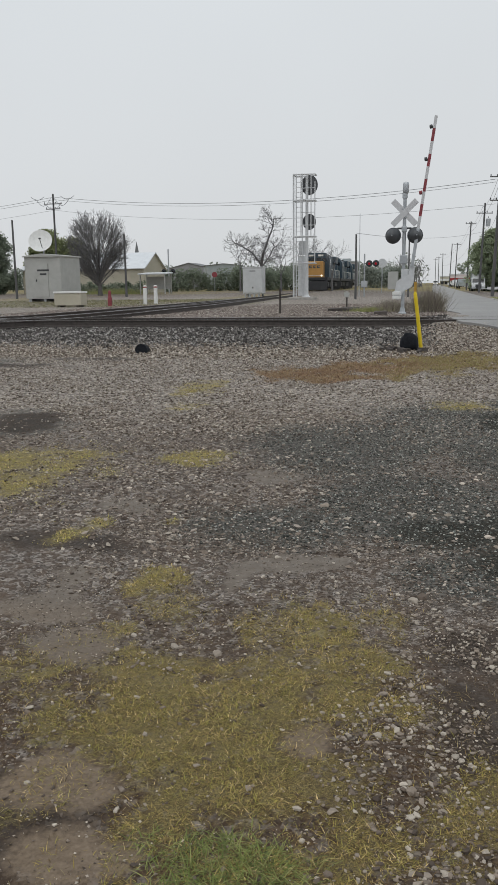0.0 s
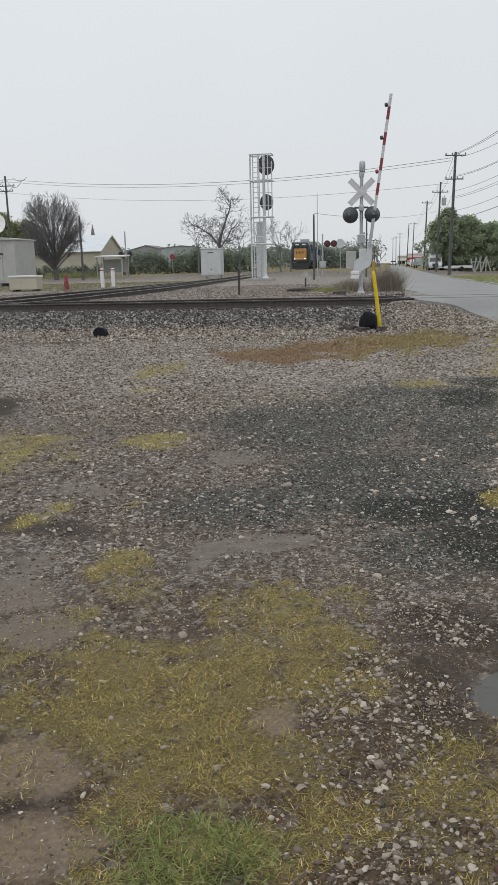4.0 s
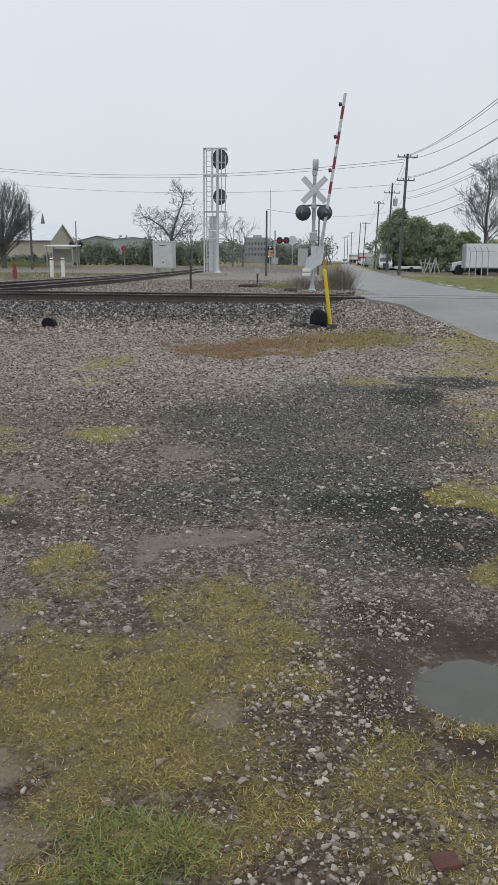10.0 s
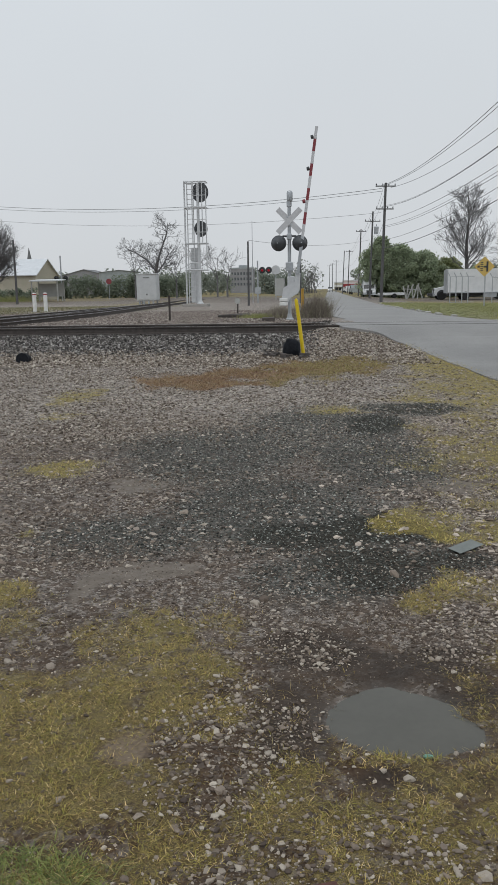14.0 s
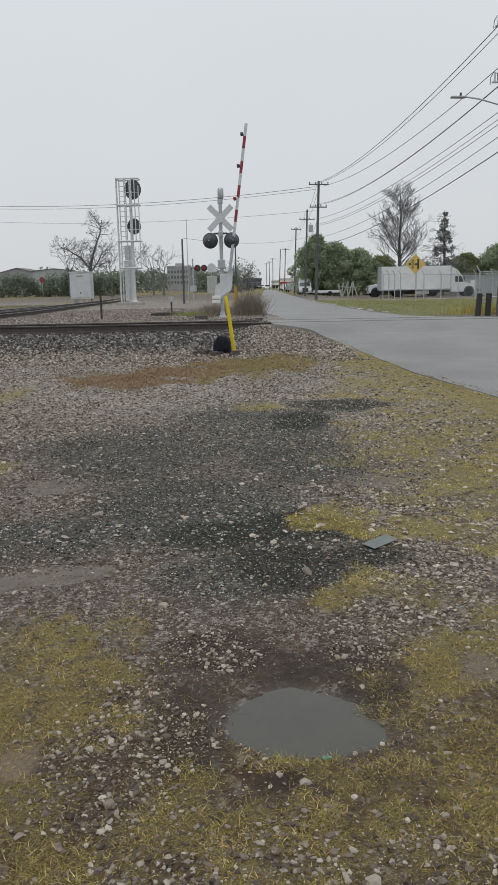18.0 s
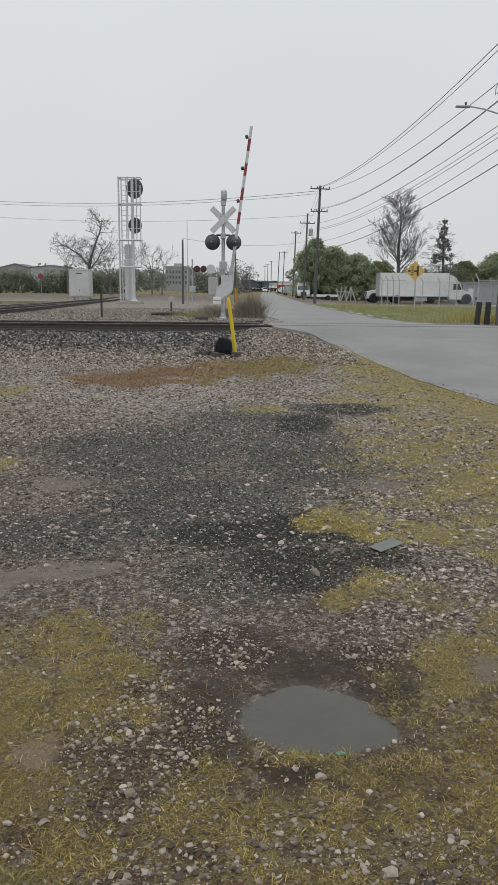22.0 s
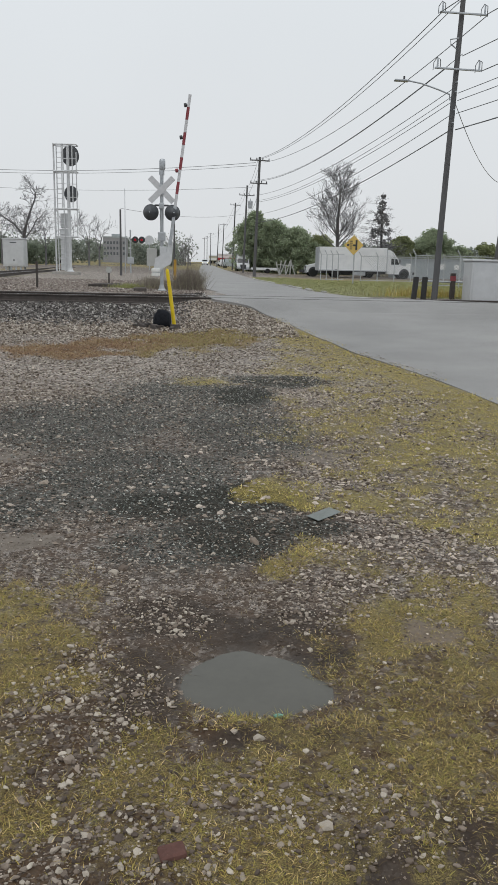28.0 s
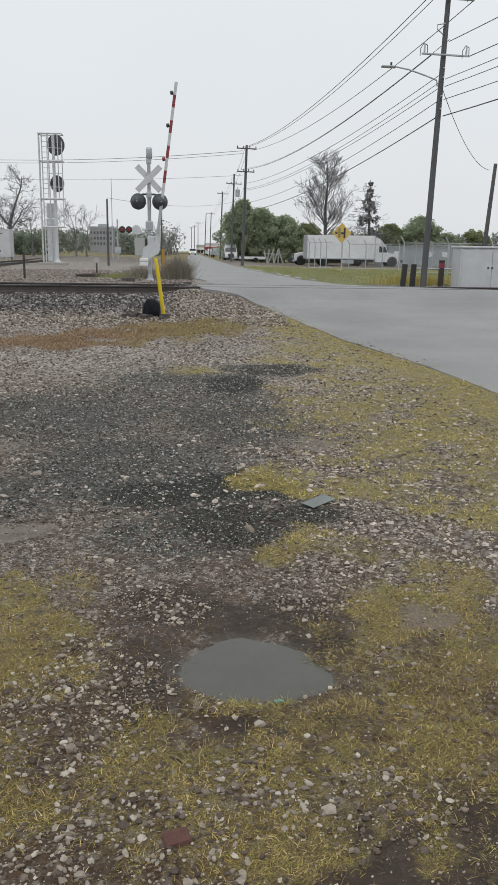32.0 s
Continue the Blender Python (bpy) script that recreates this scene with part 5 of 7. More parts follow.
def big_pole():
    x, y = 7.55, 25.0
    z = land_at(x, y)
    p = thing("utility_pole", (x, y, z), "tall dark wooden utility pole with crossarms and a street lamp", "utility pole", "utility poles")
    p.matrix_basis = pose(x, y, z, 0, 1.6, 0)
    part("shaft", bm_rod(bmesh.new(), (0, 0, -0.05), (0, 0, 9.9), 0.096, 0.066, 18), pole_wood, p)
    for az in (6.55, 8.02):
        arm = part("crossarm", bm_box(bmesh.new(), (1.35, 0.07, 0.045), (0, -0.14, az), bevel=0.008), galvanised, p, "grey metal crossarm")
        for s in (-0.6, 0.62):
            part("insulator", bm_rod(bmesh.new(), (s, -0.14, az), (s, -0.14, az + 0.26), 0.03, 0.022, 8), galvanised, arm)
            pts = [(s - 0.16, -0.30, az - 0.10), (s - 0.13, -0.2, az + 0.12), (s - 0.03, -0.14, az + 0.28), (s + 0.08, -0.1, az + 0.24), (s + 0.14, 0.05, az + 0.02)]
            part("jumper", bm_tube(bmesh.new(), pts, 0.012, 5), cable_black, arm)
    part("bracket", bm_tube(bmesh.new(), [(-0.1, -0.1, 7.1), (-0.28, -0.15, 7.2), (-0.30, -0.15, 7.32), (-0.05, -0.1, 7.38)], 0.018, 6), galvanised, p)
    lamp = part("lamp_arm", bm_tube(bmesh.new(), [(-0.12, -0.05, 5.72), (-0.15, -0.06, 5.88), (-0.5, -0.1, 5.98), (-1.0, -0.15, 6.10), (-1.45, -0.2, 6.15)], 0.022, 8), galvanised, p, "grey street lamp arm")
    part("lamp_head", bm_box(bmesh.new(), (0.42, 0.2, 0.05), (-1.62, -0.22, 6.13), bevel=0.03), galvanised, lamp, "flat grey lamp head")
    part("photocell", bm_rod(bmesh.new(), (-1.55, -0.22, 6.16), (-1.55, -0.22, 6.25), 0.03, seg=8), black_paint, lamp)
    for az in (5.1, 5.45, 5.95, 6.2):
        part("bolt", bm_rod(bmesh.new(), (0, -0.2, az), (0, -0.1, az), 0.02, seg=6), galvanised, p)
    return p


big_pole()


def wire(a, b, sag, r=0.014, name="power_line", label="thin black overhead utility line between poles"):
    a, b = Vector(a), Vector(b)
    pts = [a.lerp(b, i / 20) - Vector((0, 0, 4 * sag * (i / 20) * (1 - i / 20))) for i in range(21)]
    return tagged(new(name, mesh_of(name, bm_tube(bmesh.new(), pts, r * 0.8, 6), cable_black)), label, "cable", "overhead lines")


BIG = (7.6, 24.9)
for dz, dx, z1, r in ((8.6, -0.6, 9.1, 0.016), (9.0, 0.0, 9.15, 0.014), (8.6, 0.75, 9.0, 0.016), (7.12, -0.4, 7.6, 0.016), (7.55, 0.1, 7.7, 0.012)):
    wire((BIG[0] + dx + 0.15, BIG[1], dz), (4.5 + 0.7 * dx, 64, z1), 0.75, r)
for dz, z1, r in ((6.65, 6.6, 0.013), (6.45, 6.2, 0.011), (6.3, 6.1, 0.012), (5.95, 5.2, 0.013), (5.52, 4.6, 0.02)):
    wire((BIG[0] + 0.1, BIG[1], dz), (4.5, 64, z1), 0.55, r)
for dz, dx, z1, r in ((8.6, 0.75, 9.4, 0.016), (8.6, -0.6, 9.4, 0.016), (7.12, 0.75, 7.9, 0.016), (7.5, 0.15, 8.1, 0.014), (6.5, 0.1, 7.2, 0.012), (6.3, 0.1, 6.9, 0.012), (5.95, 0.1, 6.5, 0.013), (5.5, 0.1, 6.2, 0.02)):
    wire((BIG[0] + dx + 0.1, BIG[1], dz), (12.5 + dx, -14, z1), 0.5, r)
wire((BIG[0] + 0.1, BIG[1] + 0.1, 6.4), (14.75, 40, 5.55), 0.55, 0.014, label="thin black service drop cable to the short pole")
for z0, z1, sag, r in ((10.7, 8.95, 1.1, 0.022), (10.45, 8.75, 1.1, 0.018), (9.4, 7.2, 1.0, 0.014)):
    wire((-38.2, 80, z0), (4.35, 64, z1), sag, r)
    wire((-38.2, 80, z0), (-110, 106, z0), 1.2, r)
wire((-4.9, 55, 4.85), (4.72, 88, 6.6), 0.45, 0.014)
for a, b in (((4.5, 64), (4.75, 88)), ((4.75, 88), (4.65, 118)), ((4.65, 118), (4.6, 180)), ((4.6, 180), (2.5, 240))):
    for z in (9.1, 8.4, 6.4):
        wire((*a, z), (*b, z), 0.5, 0.014)


# ---- sign, posts, fence and cabinet at the road ----
sign_yellow = surface("sign_yellow", (0.60, 0.41, 0.11), (0.68, 0.49, 0.16), 4, 0.45, 0, 0.05)


def warning_sign():
    z = land_at(8.4, 44)
    s = thing("warning_sign", (8.45, 44, z), "yellow diamond railway junction warning sign on a steel post", "road sign")
    part("post", bm_box(bmesh.new(), (0.06, 0.05, 1.95), (0.05, 0.03, 0.95)), galvanised, s)
    c = 2.62 - z
    d = part("panel", bm_plate(bmesh.new(), [(-0.52, c), (0, c - 0.52), (0.52, c), (0, c + 0.52)], 0.012), sign_yellow, s, "yellow diamond panel")
    f = -0.012
    part("road_symbol", bm_box(bmesh.new(), (0.10, 0.006, 0.52), (0.14, f, c + 0.0)), black_paint, d, "black symbol bar")
    part("road_symbol", bm_box(bmesh.new(), (0.16, 0.006, 0.09), (0.03, f - 0.002, c - 0.01)), black_paint, d, "black symbol bar")
    for i in range(5):
        part("track_symbol", bm_box(bmesh.new(), (0.14, 0.006, 0.045), (-0.14, f, c - 0.2 + 0.1 * i)), black_paint, d, "black symbol bar")
    part("track_symbol", bm_box(bmesh.new(), (0.12, 0.006, 0.10), (-0.30, f, c)), black_paint, d, "black symbol bar")


warning_sign()

tarred_wood = surface("tarred_wood", (0.03, 0.03, 0.031), (0.055, 0.053, 0.052), 12, 0.8, 0, 0.6)
for x, lean in ((7.02, 4), (7.32, 2)):
    b = bm_box(bmesh.new(), (0.15, 0.15, 0.72), (0, 0, 0.30), bevel=0.02)
    ob = solid("wooden_bollard", b, tarred_wood, "short black timber bollard beside the road", "bollard", "timber bollards", at=pose(x, 25.4, land_at(x, 25.4), 0, lean, 0))
z = land_at(8.5, 25.6)
g = thing("gate_post", (8.28, 25.6, z), "rusty red gate post with a horizontal pipe", "post")
part("shaft", bm_box(bmesh.new(), (0.14, 0.14, 0.8), (0, 0, 0.38), bevel=0.01), tie_wood, g)
part("band", bm_box(bmesh.new(), (0.15, 0.15, 0.16), (0, 0, 0.62), bevel=0.01), faded_red, g, "faded red band")
part("pipe", bm_rod(bmesh.new(), (-1.0, 0, 0.52), (1.6, 0, 0.50), 0.03, seg=8), galvanised, g)

c = thing("utility_cabinet", (9.35, 24.6, land_at(9.3, 24.6)), "large white metal utility cabinet beside the track", "cabinet")
part("body", bm_box(bmesh.new(), (1.9, 0.8, 1.22), (0, 0, 0.6), bevel=0.03), aluminium, c)
part("door", bm_box(bmesh.new(), (0.9, 0.02, 1.08), (-0.45, -0.41, 0.6), bevel=0.008), aluminium, c)
part("door", bm_box(bmesh.new(), (0.9, 0.02, 1.08), (0.47, -0.41, 0.6), bevel=0.008), aluminium, c)
part("roof", bm_box(bmesh.new(), (1.98, 0.9, 0.06), (0, 0, 1.24), bevel=0.02), aluminium, c)
for i in range(2):
    part("latch", bm_box(bmesh.new(), (0.05, 0.02, 0.05), (-0.1 + i * 0.12, -0.43, 0.65), bevel=0.006), black_paint, c)

wire_mesh = surface("chain_link", (0.20, 0.21, 0.22), (0.30, 0.31, 0.32), 6, 0.6, 0.4, 0)


def chain_fence(name, x0, x1, y, h, step, label):
    f = thing(name, (0, 0, 0), label, "fence")
    x = x0
    while x <= x1:
        z = land_at(x, y)
        part("post", bm_tube(bmesh.new(), [(x, y, z), (x, y, z + h), (x - 0.16, y, z + h + 0.28)], 0.035, 6), galvanised, f)
        x += step
    z = land_at(x0, y)
    for hh in (0.1, h):
        part("rail", bm_rod(bmesh.new(), (x0, y, z + hh), (x1, y, z + hh), 0.02, seg=5), galvanised, f)
    bm = bmesh.new()
    d = 0.16
    n = int((x1 - x0) / d)
    for i in range(-int(h / d), n):
        for sgn in (1, -1):
            a0 = x0 + i * d if sgn > 0 else x0 + (i + h / d) * d
            pa, pb = (a0, z + 0.1), (a0 + sgn * h, z + 0.1 + h)
            if min(pa[0], pb[0]) < x0 - 0.05 or max(pa[0], pb[0]) > x1 + 0.05:
                continue
            bm_rod(bm, (pa[0], y, pa[1]), (pb[0], y, pb[1]), 0.006, seg=3, caps=False)
    part("mesh_wire", bm, wire_mesh, f)
    return f


chain_fence("chain_link_fence", 11.2, 19.5, 56, 1.7, 1.15, "grey chain-link fence with angled barbed-wire tops")
chain_fence("chain_link_fence", 8.6, 10.2, 57, 1.8, 0.4, "grey closely posted fence gate by the yard")
chain_fence("chain_link_fence", 10.8, 24, 40, 1.5, 2.2, "grey chain-link fence behind the cabinet")


concrete = surface("old_concrete", (0.30, 0.29, 0.27), (0.46, 0.45, 0.42), 8, 0.9, 0, 0.5, each=0.15)
kerb = thing("kerb", (0, 0, 0), "broken pale concrete kerb along the grass verge", "kerb", kind="structure")
for i in range(34):
    y = 24.6 + i * 0.9
    x = float(np.interp(y, SIDE_Y, SIDE_X)) + 0.05
    x2 = float(np.interp(y + 0.9, SIDE_Y, SIDE_X)) + 0.05
    if random.random() < 0.5:
        part("kerb_stone", bm_box(bmesh.new(), (0.16, random.uniform(0.25, 0.7), 0.13), (x + random.uniform(-0.08, 0.08), y + 0.45, land_at(x, y) + 0.0), pose(0, 0, 0, random.uniform(-1, 1), random.uniform(-4, 4), math.degrees(math.atan2(x - x2, 0.9)) + random.uniform(-2, 2)), bevel=0.02), concrete, kerb)


# ---- vehicles ----
def wheel(parent, x, y, z, r, w):
    tyre = part("wheel", bm_lathe(bmesh.new(), [(r * 0.55, -w / 2), (r * 0.95, -w / 2), (r, -w * 0.35), (r, w * 0.35), (r * 0.95, w / 2), (r * 0.55, w / 2)], pose(x, y, z, 90, 0, 0), 20), rubber, parent, "black tyre")
    part("rim", bm_lathe(bmesh.new(), [(0.03, -w * 0.42), (r * 0.5, -w * 0.38), (r * 0.58, -w * 0.5), (r * 0.56, w * 0.4), (0.03, w * 0.3)], pose(x, y, z, 90, 0, 0), 16), galvanised, tyre)


vehicle_white = surface("vehicle_white", (0.62, 0.63, 0.64), (0.74, 0.75, 0.75), 2, 0.35, 0, 0.02)


def box_truck(x, y, rz, label, box=6.2, box_on=True):
    """A conventional-cab truck with its nose along +x."""
    t = thing("box_truck", (x, y, land_at(x, y)), label, "truck", "parked trucks", rz)
    part("chassis", bm_box(bmesh.new(), (box + 3.0, 0.9, 0.25), (0.8, 0, 0.55), bevel=0.02), black_paint, t)
    if box_on:
        b = part("box", bm_box(bmesh.new(), (box, 2.4, 2.35), (-0.9, 0, 1.87), bevel=0.04), vehicle_white, t, "plain white cargo box")
        part("bottom_rail", bm_box(bmesh.new(), (box + 0.04, 2.54, 0.1), (-0.9, 0, 0.74)), galvanised, b)
        for sx in (-0.9 - box / 2, -0.9 + box / 2):
            part("corner_trim", bm_box(bmesh.new(), (0.1, 2.44, 2.3), (sx, 0, 1.87), bevel=0.02), galvanised, b)
        part("side_skirt", bm_box(bmesh.new(), (1.3, 0.5, 0.4), (-0.2, -0.9, 0.45), bevel=0.05), galvanised, t, "fuel tank")
    cx = box / 2 - 0.9
    cab = bm_plate(bmesh.new(), [(cx + 0.05, 0.45), (cx + 2.5, 0.45), (cx + 2.6, 0.8), (cx + 2.5, 1.15), (cx + 1.45, 1.38), (cx + 1.12, 2.1), (cx + 0.9, 2.2), (cx + 0.05, 2.2)], 2.2)
    cb = part("cab", cab, vehicle_white, t, "white conventional cab")
    if box_on:
        part("fairing", bm_plate(bmesh.new(), [(cx + 0.1, 2.2), (cx + 1.0, 2.2), (cx + 0.75, 2.6), (cx + 0.4, 2.82), (cx + 0.1, 2.9)], 1.9), vehicle_white, cb, "rounded roof fairing")
    for s in (-1, 1):
        part("side_window", bm_plate(bmesh.new(), [(cx + 0.45, 1.42), (cx + 1.3, 1.42), (cx + 1.05, 2.0), (cx + 0.45, 2.02)], 0.02, pose(0, s * 1.105, 0)), glass_dark, cb)
        part("mirror", bm_box(bmesh.new(), (0.1, 0.12, 0.4), (cx + 1.3, s * 1.3, 1.75), bevel=0.02), black_paint, cb)
        wheel(t, cx + 1.85, s * 1.0, 0.42, 0.42, 0.28)
        part("wheel_well", bm_lathe(bmesh.new(), [(0.05, -0.02), (0.52, -0.02), (0.52, 0.02), (0.05, 0.02)], pose(cx + 1.85, s * 1.1, 0.5, 90, 0, 0), 20), black_paint, cb)
        wheel(t, -2.6, s * 1.0, 0.42, 0.42, 0.5)
    part("windscreen", bm_box(bmesh.new(), (0.03, 1.9, 0.7), (cx + 1.31, 0, 1.76), pose(0, 0, 0, 0, -25, 0)), glass_dark, cb)
    part("bumper", bm_box(bmesh.new(), (0.2, 2.2, 0.3), (cx + 2.62, 0, 0.5), bevel=0.04), galvanised, t)
    part("grille", bm_box(bmesh.new(), (0.05, 1.0, 0.45), (cx + 2.58, 0, 0.9)), black_paint, cb)
    return t


box_truck(16.6, 85, 0, "white box truck parked behind the chain-link fence", 7.0)
box_truck(15.6, 88.6, 180, "white truck parked with its hood towards the road", 5.0)
box_truck(5.5, 107, -90, "white truck parked at the road end under trees", 3.4).scale = (0.72, 0.72, 0.72)


def pickup(x, y, rz, label, name="pickup_truck", colour=None):
    t = thing(name, (x, y, land_at(x, y)), label, "car", "parked cars", rz)
    body = [(-2.5, 0.45), (2.5, 0.45), (2.55, 0.8), (2.4, 1.02), (1.1, 1.1), (0.55, 1.68), (-0.75, 1.72), (-0.85, 1.12), (-2.5, 1.1)]
    b = part("body", bm_plate(bmesh.new(), body, 1.85), colour or vehicle_white, t)
    for s in (-1, 1):
        part("side_window", bm_plate(bmesh.new(), [(-0.7, 1.12), (0.9, 1.12), (0.5, 1.6), (-0.65, 1.62)], 0.02, pose(0, s * 0.93, 0)), glass_dark, b)
        for wx in (-1.6, 1.6):
            wheel(t, wx, s * 0.82, 0.37, 0.37, 0.24)
    part("windscreen", bm_box(bmesh.new(), (0.03, 1.6, 0.7), (0.84, 0, 1.4), pose(0, 0, 0, 0, -43, 0)), glass_dark, b)
    return t


def flat_trailer():
    t = thing("flat_trailer", (7.9, 100, land_at(7.9, 100)), "low white flatbed trailer parked on the grass", "trailer")
    part("bed", bm_box(bmesh.new(), (3.2, 1.8, 0.3), (0, 0, 0.5), bevel=0.03), vehicle_white, t)
    part("hitch", bm_rod(bmesh.new(), (-1.6, 0, 0.45), (-2.5, 0, 0.4), 0.05, seg=8), galvanised, t)
    for s in (-0.85, 0.85):
        wheel(t, 0.3, s, 0.28, 0.28, 0.2)


flat_trailer()
lf = thing("leaning_fence", (10.0, 96, land_at(10.0, 96)), "broken pale wooden fence panels leaning together", "fence")
for i in range(7):
    part("board", bm_box(bmesh.new(), (0.13, 0.04, 1.5 + 0.25 * (i % 3)), (-0.9 + 0.3 * i, 0.05 * (i % 2), 0.75), pose(0, 0, 0, 0, (-14, 8, 22, -6, 16, 3, -20)[i], 0)), housing_grey, lf)
part("rail", bm_box(bmesh.new(), (2.1, 0.05, 0.1), (0, 0.06, 1.1), pose(0, 0, 0, 0, 4, 0)), housing_grey, lf)
pickup(-21.5, 118, 10, "white van parked beyond the hedge", "parked_car")
pickup(-27, 116, 10, "pale car parked beyond the hedge", "parked_car")


# ---- buildings ----
metal_siding = surface("metal_siding", (0.30, 0.33, 0.34), (0.42, 0.45, 0.46), 1.5, 0.5, 0.3, 0.1)
tan_wall = surface("tan_metal_wall", (0.40, 0.37, 0.29), (0.50, 0.46, 0.37), 1.2, 0.7, 0, 0.1)
white_roof = surface("white_metal_roof", (0.62, 0.64, 0.66), (0.76, 0.78, 0.80), 1.5, 0.4, 0.2, 0.05)
# Far walls: a lighter blue-grey that has the distance haze mixed in.
brick_wall = surface("haze_tinted_brick", (0.25, 0.25, 0.265), (0.33, 0.325, 0.335), 0.6, 0.9, 0, 0.1)
far_glass = surface("far_glass", (0.10, 0.11, 0.125), (0.15, 0.16, 0.175), 2, 0.25, 0, 0)
slate = surface("dark_roof", (0.14, 0.145, 0.15), (0.22, 0.225, 0.23), 1, 0.8, 0, 0.1)


def gabled(name, x, y, w, d, eave, ridge, rz, wall, roof, label, windows=0):
    z = land_at(x, y)
    h = thing(name, (x, y, z - 0.05), label, "building", rz=rz)
    part("wall", bm_plate(bmesh.new(), [(-w / 2, 0), (w / 2, 0), (w / 2, eave), (0, ridge), (-w / 2, eave)], d), wall, h)
    a = math.degrees(math.atan2(ridge - eave, w / 2))
    sl = math.hypot(w / 2, ridge - eave) + 0.35
    for s in (-1, 1):
        cx, cz = s * (w / 4 + 0.12), (eave + ridge) / 2 + 0.0
        rf = part("roof", bm_box(bmesh.new(), (sl, d + 0.5, 0.1), (cx, 0, cz), pose(0, 0, 0, 0, s * a, 0)), roof, h)
    for i in range(windows):
        part("window", bm_box(bmesh.new(), (0.9, 0.04, 1.0), (-w / 2 + w * (i + 0.5) / windows, -d / 2 - 0.01, eave * 0.55)), glass_dark, h)
    return h


gabled("warehouse", -42.2, 99, 8.0, 16, 3.0, 4.9, 90, tan_wall, white_roof, "tan metal warehouse with a white gabled roof", 0)
def shelter():
    h = thing("shelter", (-27.5, 80, land_at(-27.5, 80)), "small open-sided shelter with a pale flat roof", "shelter")
    part("roof", bm_box(bmesh.new(), (3.0, 2.4, 0.12), (0, 0, 2.05), pose(0, 0, 0, 3, 0, 0), bevel=0.02), white_roof, h)
    for x in (-1.3, 1.3):
        for y in (-1, 1):
            part("post", bm_box(bmesh.new(), (0.1, 0.1, 2.0), (x, y, 1.0)), housing_grey, h)
    part("back_panel", bm_box(bmesh.new(), (2.5, 0.05, 1.3), (0, 1.0, 1.1)), housing_grey, h)
    part("bench", bm_box(bmesh.new(), (2.2, 0.5, 0.08), (0, 0.5, 0.5)), housing_grey, h)


shelter()
st = thing("steeple", (-78.3, 212, land_at(-78, 212)), "dark pointed church steeple far away", "steeple")
part("tower", bm_box(bmesh.new(), (1.6, 1.6, 8), (0, 0, 4)), brick_wall, st)
part("spire", bm_rod(bmesh.new(), (0, 0, 8), (0, 0, 12.6), 0.95, 0.04, 8), slate, st)
gabled("low_building", -66, 225, 16, 12, 5.0, 7.0, 0, brick_wall, slate, "long low building with a grey roof")
gabled("low_building", -49, 190, 8, 8, 5.4, 5.8, 20, metal_siding, slate, "small distant building behind the hedge")


def office():
    o = thing("office_building", (-25.75, 250, 0.5), "far office block with rows of windows, walls tinted blue-grey for haze", "building")
    part("wall", bm_box(bmesh.new(), (6.6, 8, 7.6), (0, 0, 3.8)), brick_wall, o)
    part("parapet", bm_box(bmesh.new(), (6.8, 8.2, 0.35), (0, 0, 7.6)), metal_siding, o)
    part("plant_room", bm_box(bmesh.new(), (2.4, 3, 0.9), (0.2, 0, 8.1)), metal_siding, o)
    for r in range(3):
        for c in range(7):
            part("window", bm_box(bmesh.new(), (0.55, 0.06, 0.8), (-2.75 + c * 0.92, -4.02, 2.9 + r * 1.55)), far_glass, o)


office()


def silver_trailer():
    t = thing("metal_building", (25.6, 92, land_at(25.6, 92)), "long ribbed silver-green metal building behind the fence", "building")
    part("wall", bm_box(bmesh.new(), (7.8, 4, 2.05), (0, 0, 1.0)), metal_siding, t)
    part("roof", bm_box(bmesh.new(), (8.0, 4.2, 0.1), (0, 0, 2.08)), metal_siding, t)
    for i in range(26):
        part("rib", bm_box(bmesh.new(), (0.05, 0.05, 1.95), (-3.8 + i * 0.3, -2.02, 1.0)), metal_siding, t)
    for x in (-2.6, 1.2, 2.8):
        part("window", bm_box(bmesh.new(), (0.6, 0.06, 0.55), (x, -2.04, 1.3)), white_paint, t)


silver_trailer()

def road_end(x, y, w, h, wall, stripe, label):
    o = thing("shop_building", (x, y, land_at(x, y)), label, "building")
    part("wall", bm_box(bmesh.new(), (w, 8, h), (0, 0, h / 2)), wall, o)
    part("fascia", bm_box(bmesh.new(), (w + 0.3, 1.4, 0.8), (0, -4.3, h * 0.62)), stripe, o)
    part("roof", bm_box(bmesh.new(), (w + 0.5, 8.5, 0.25), (0, 0, h + 0.1)), white_roof, o)
    for i in range(4):
        part("window", bm_box(bmesh.new(), (w / 6, 0.06, h * 0.3), (-w * 0.36 + i * w * 0.24, -4.02, h * 0.3)), glass_dark, o)


road_end(8.5, 262, 7.0, 3.6, white_paint, red_paint, "distant white shop with a red fascia down the road")
road_end(5.6, 330, 6.0, 3.4, tan_wall, white_paint, "distant low tan building down the road")
pickup(5.2, 150, 95, "dark pickup parked at the roadside far off", "parked_car", metal_siding)
pickup(5.6, 205, 80, "white car parked at the roadside far off", "parked_car")
pickup(6.4, 232, 0, "white car parked by the far shop", "parked_car")

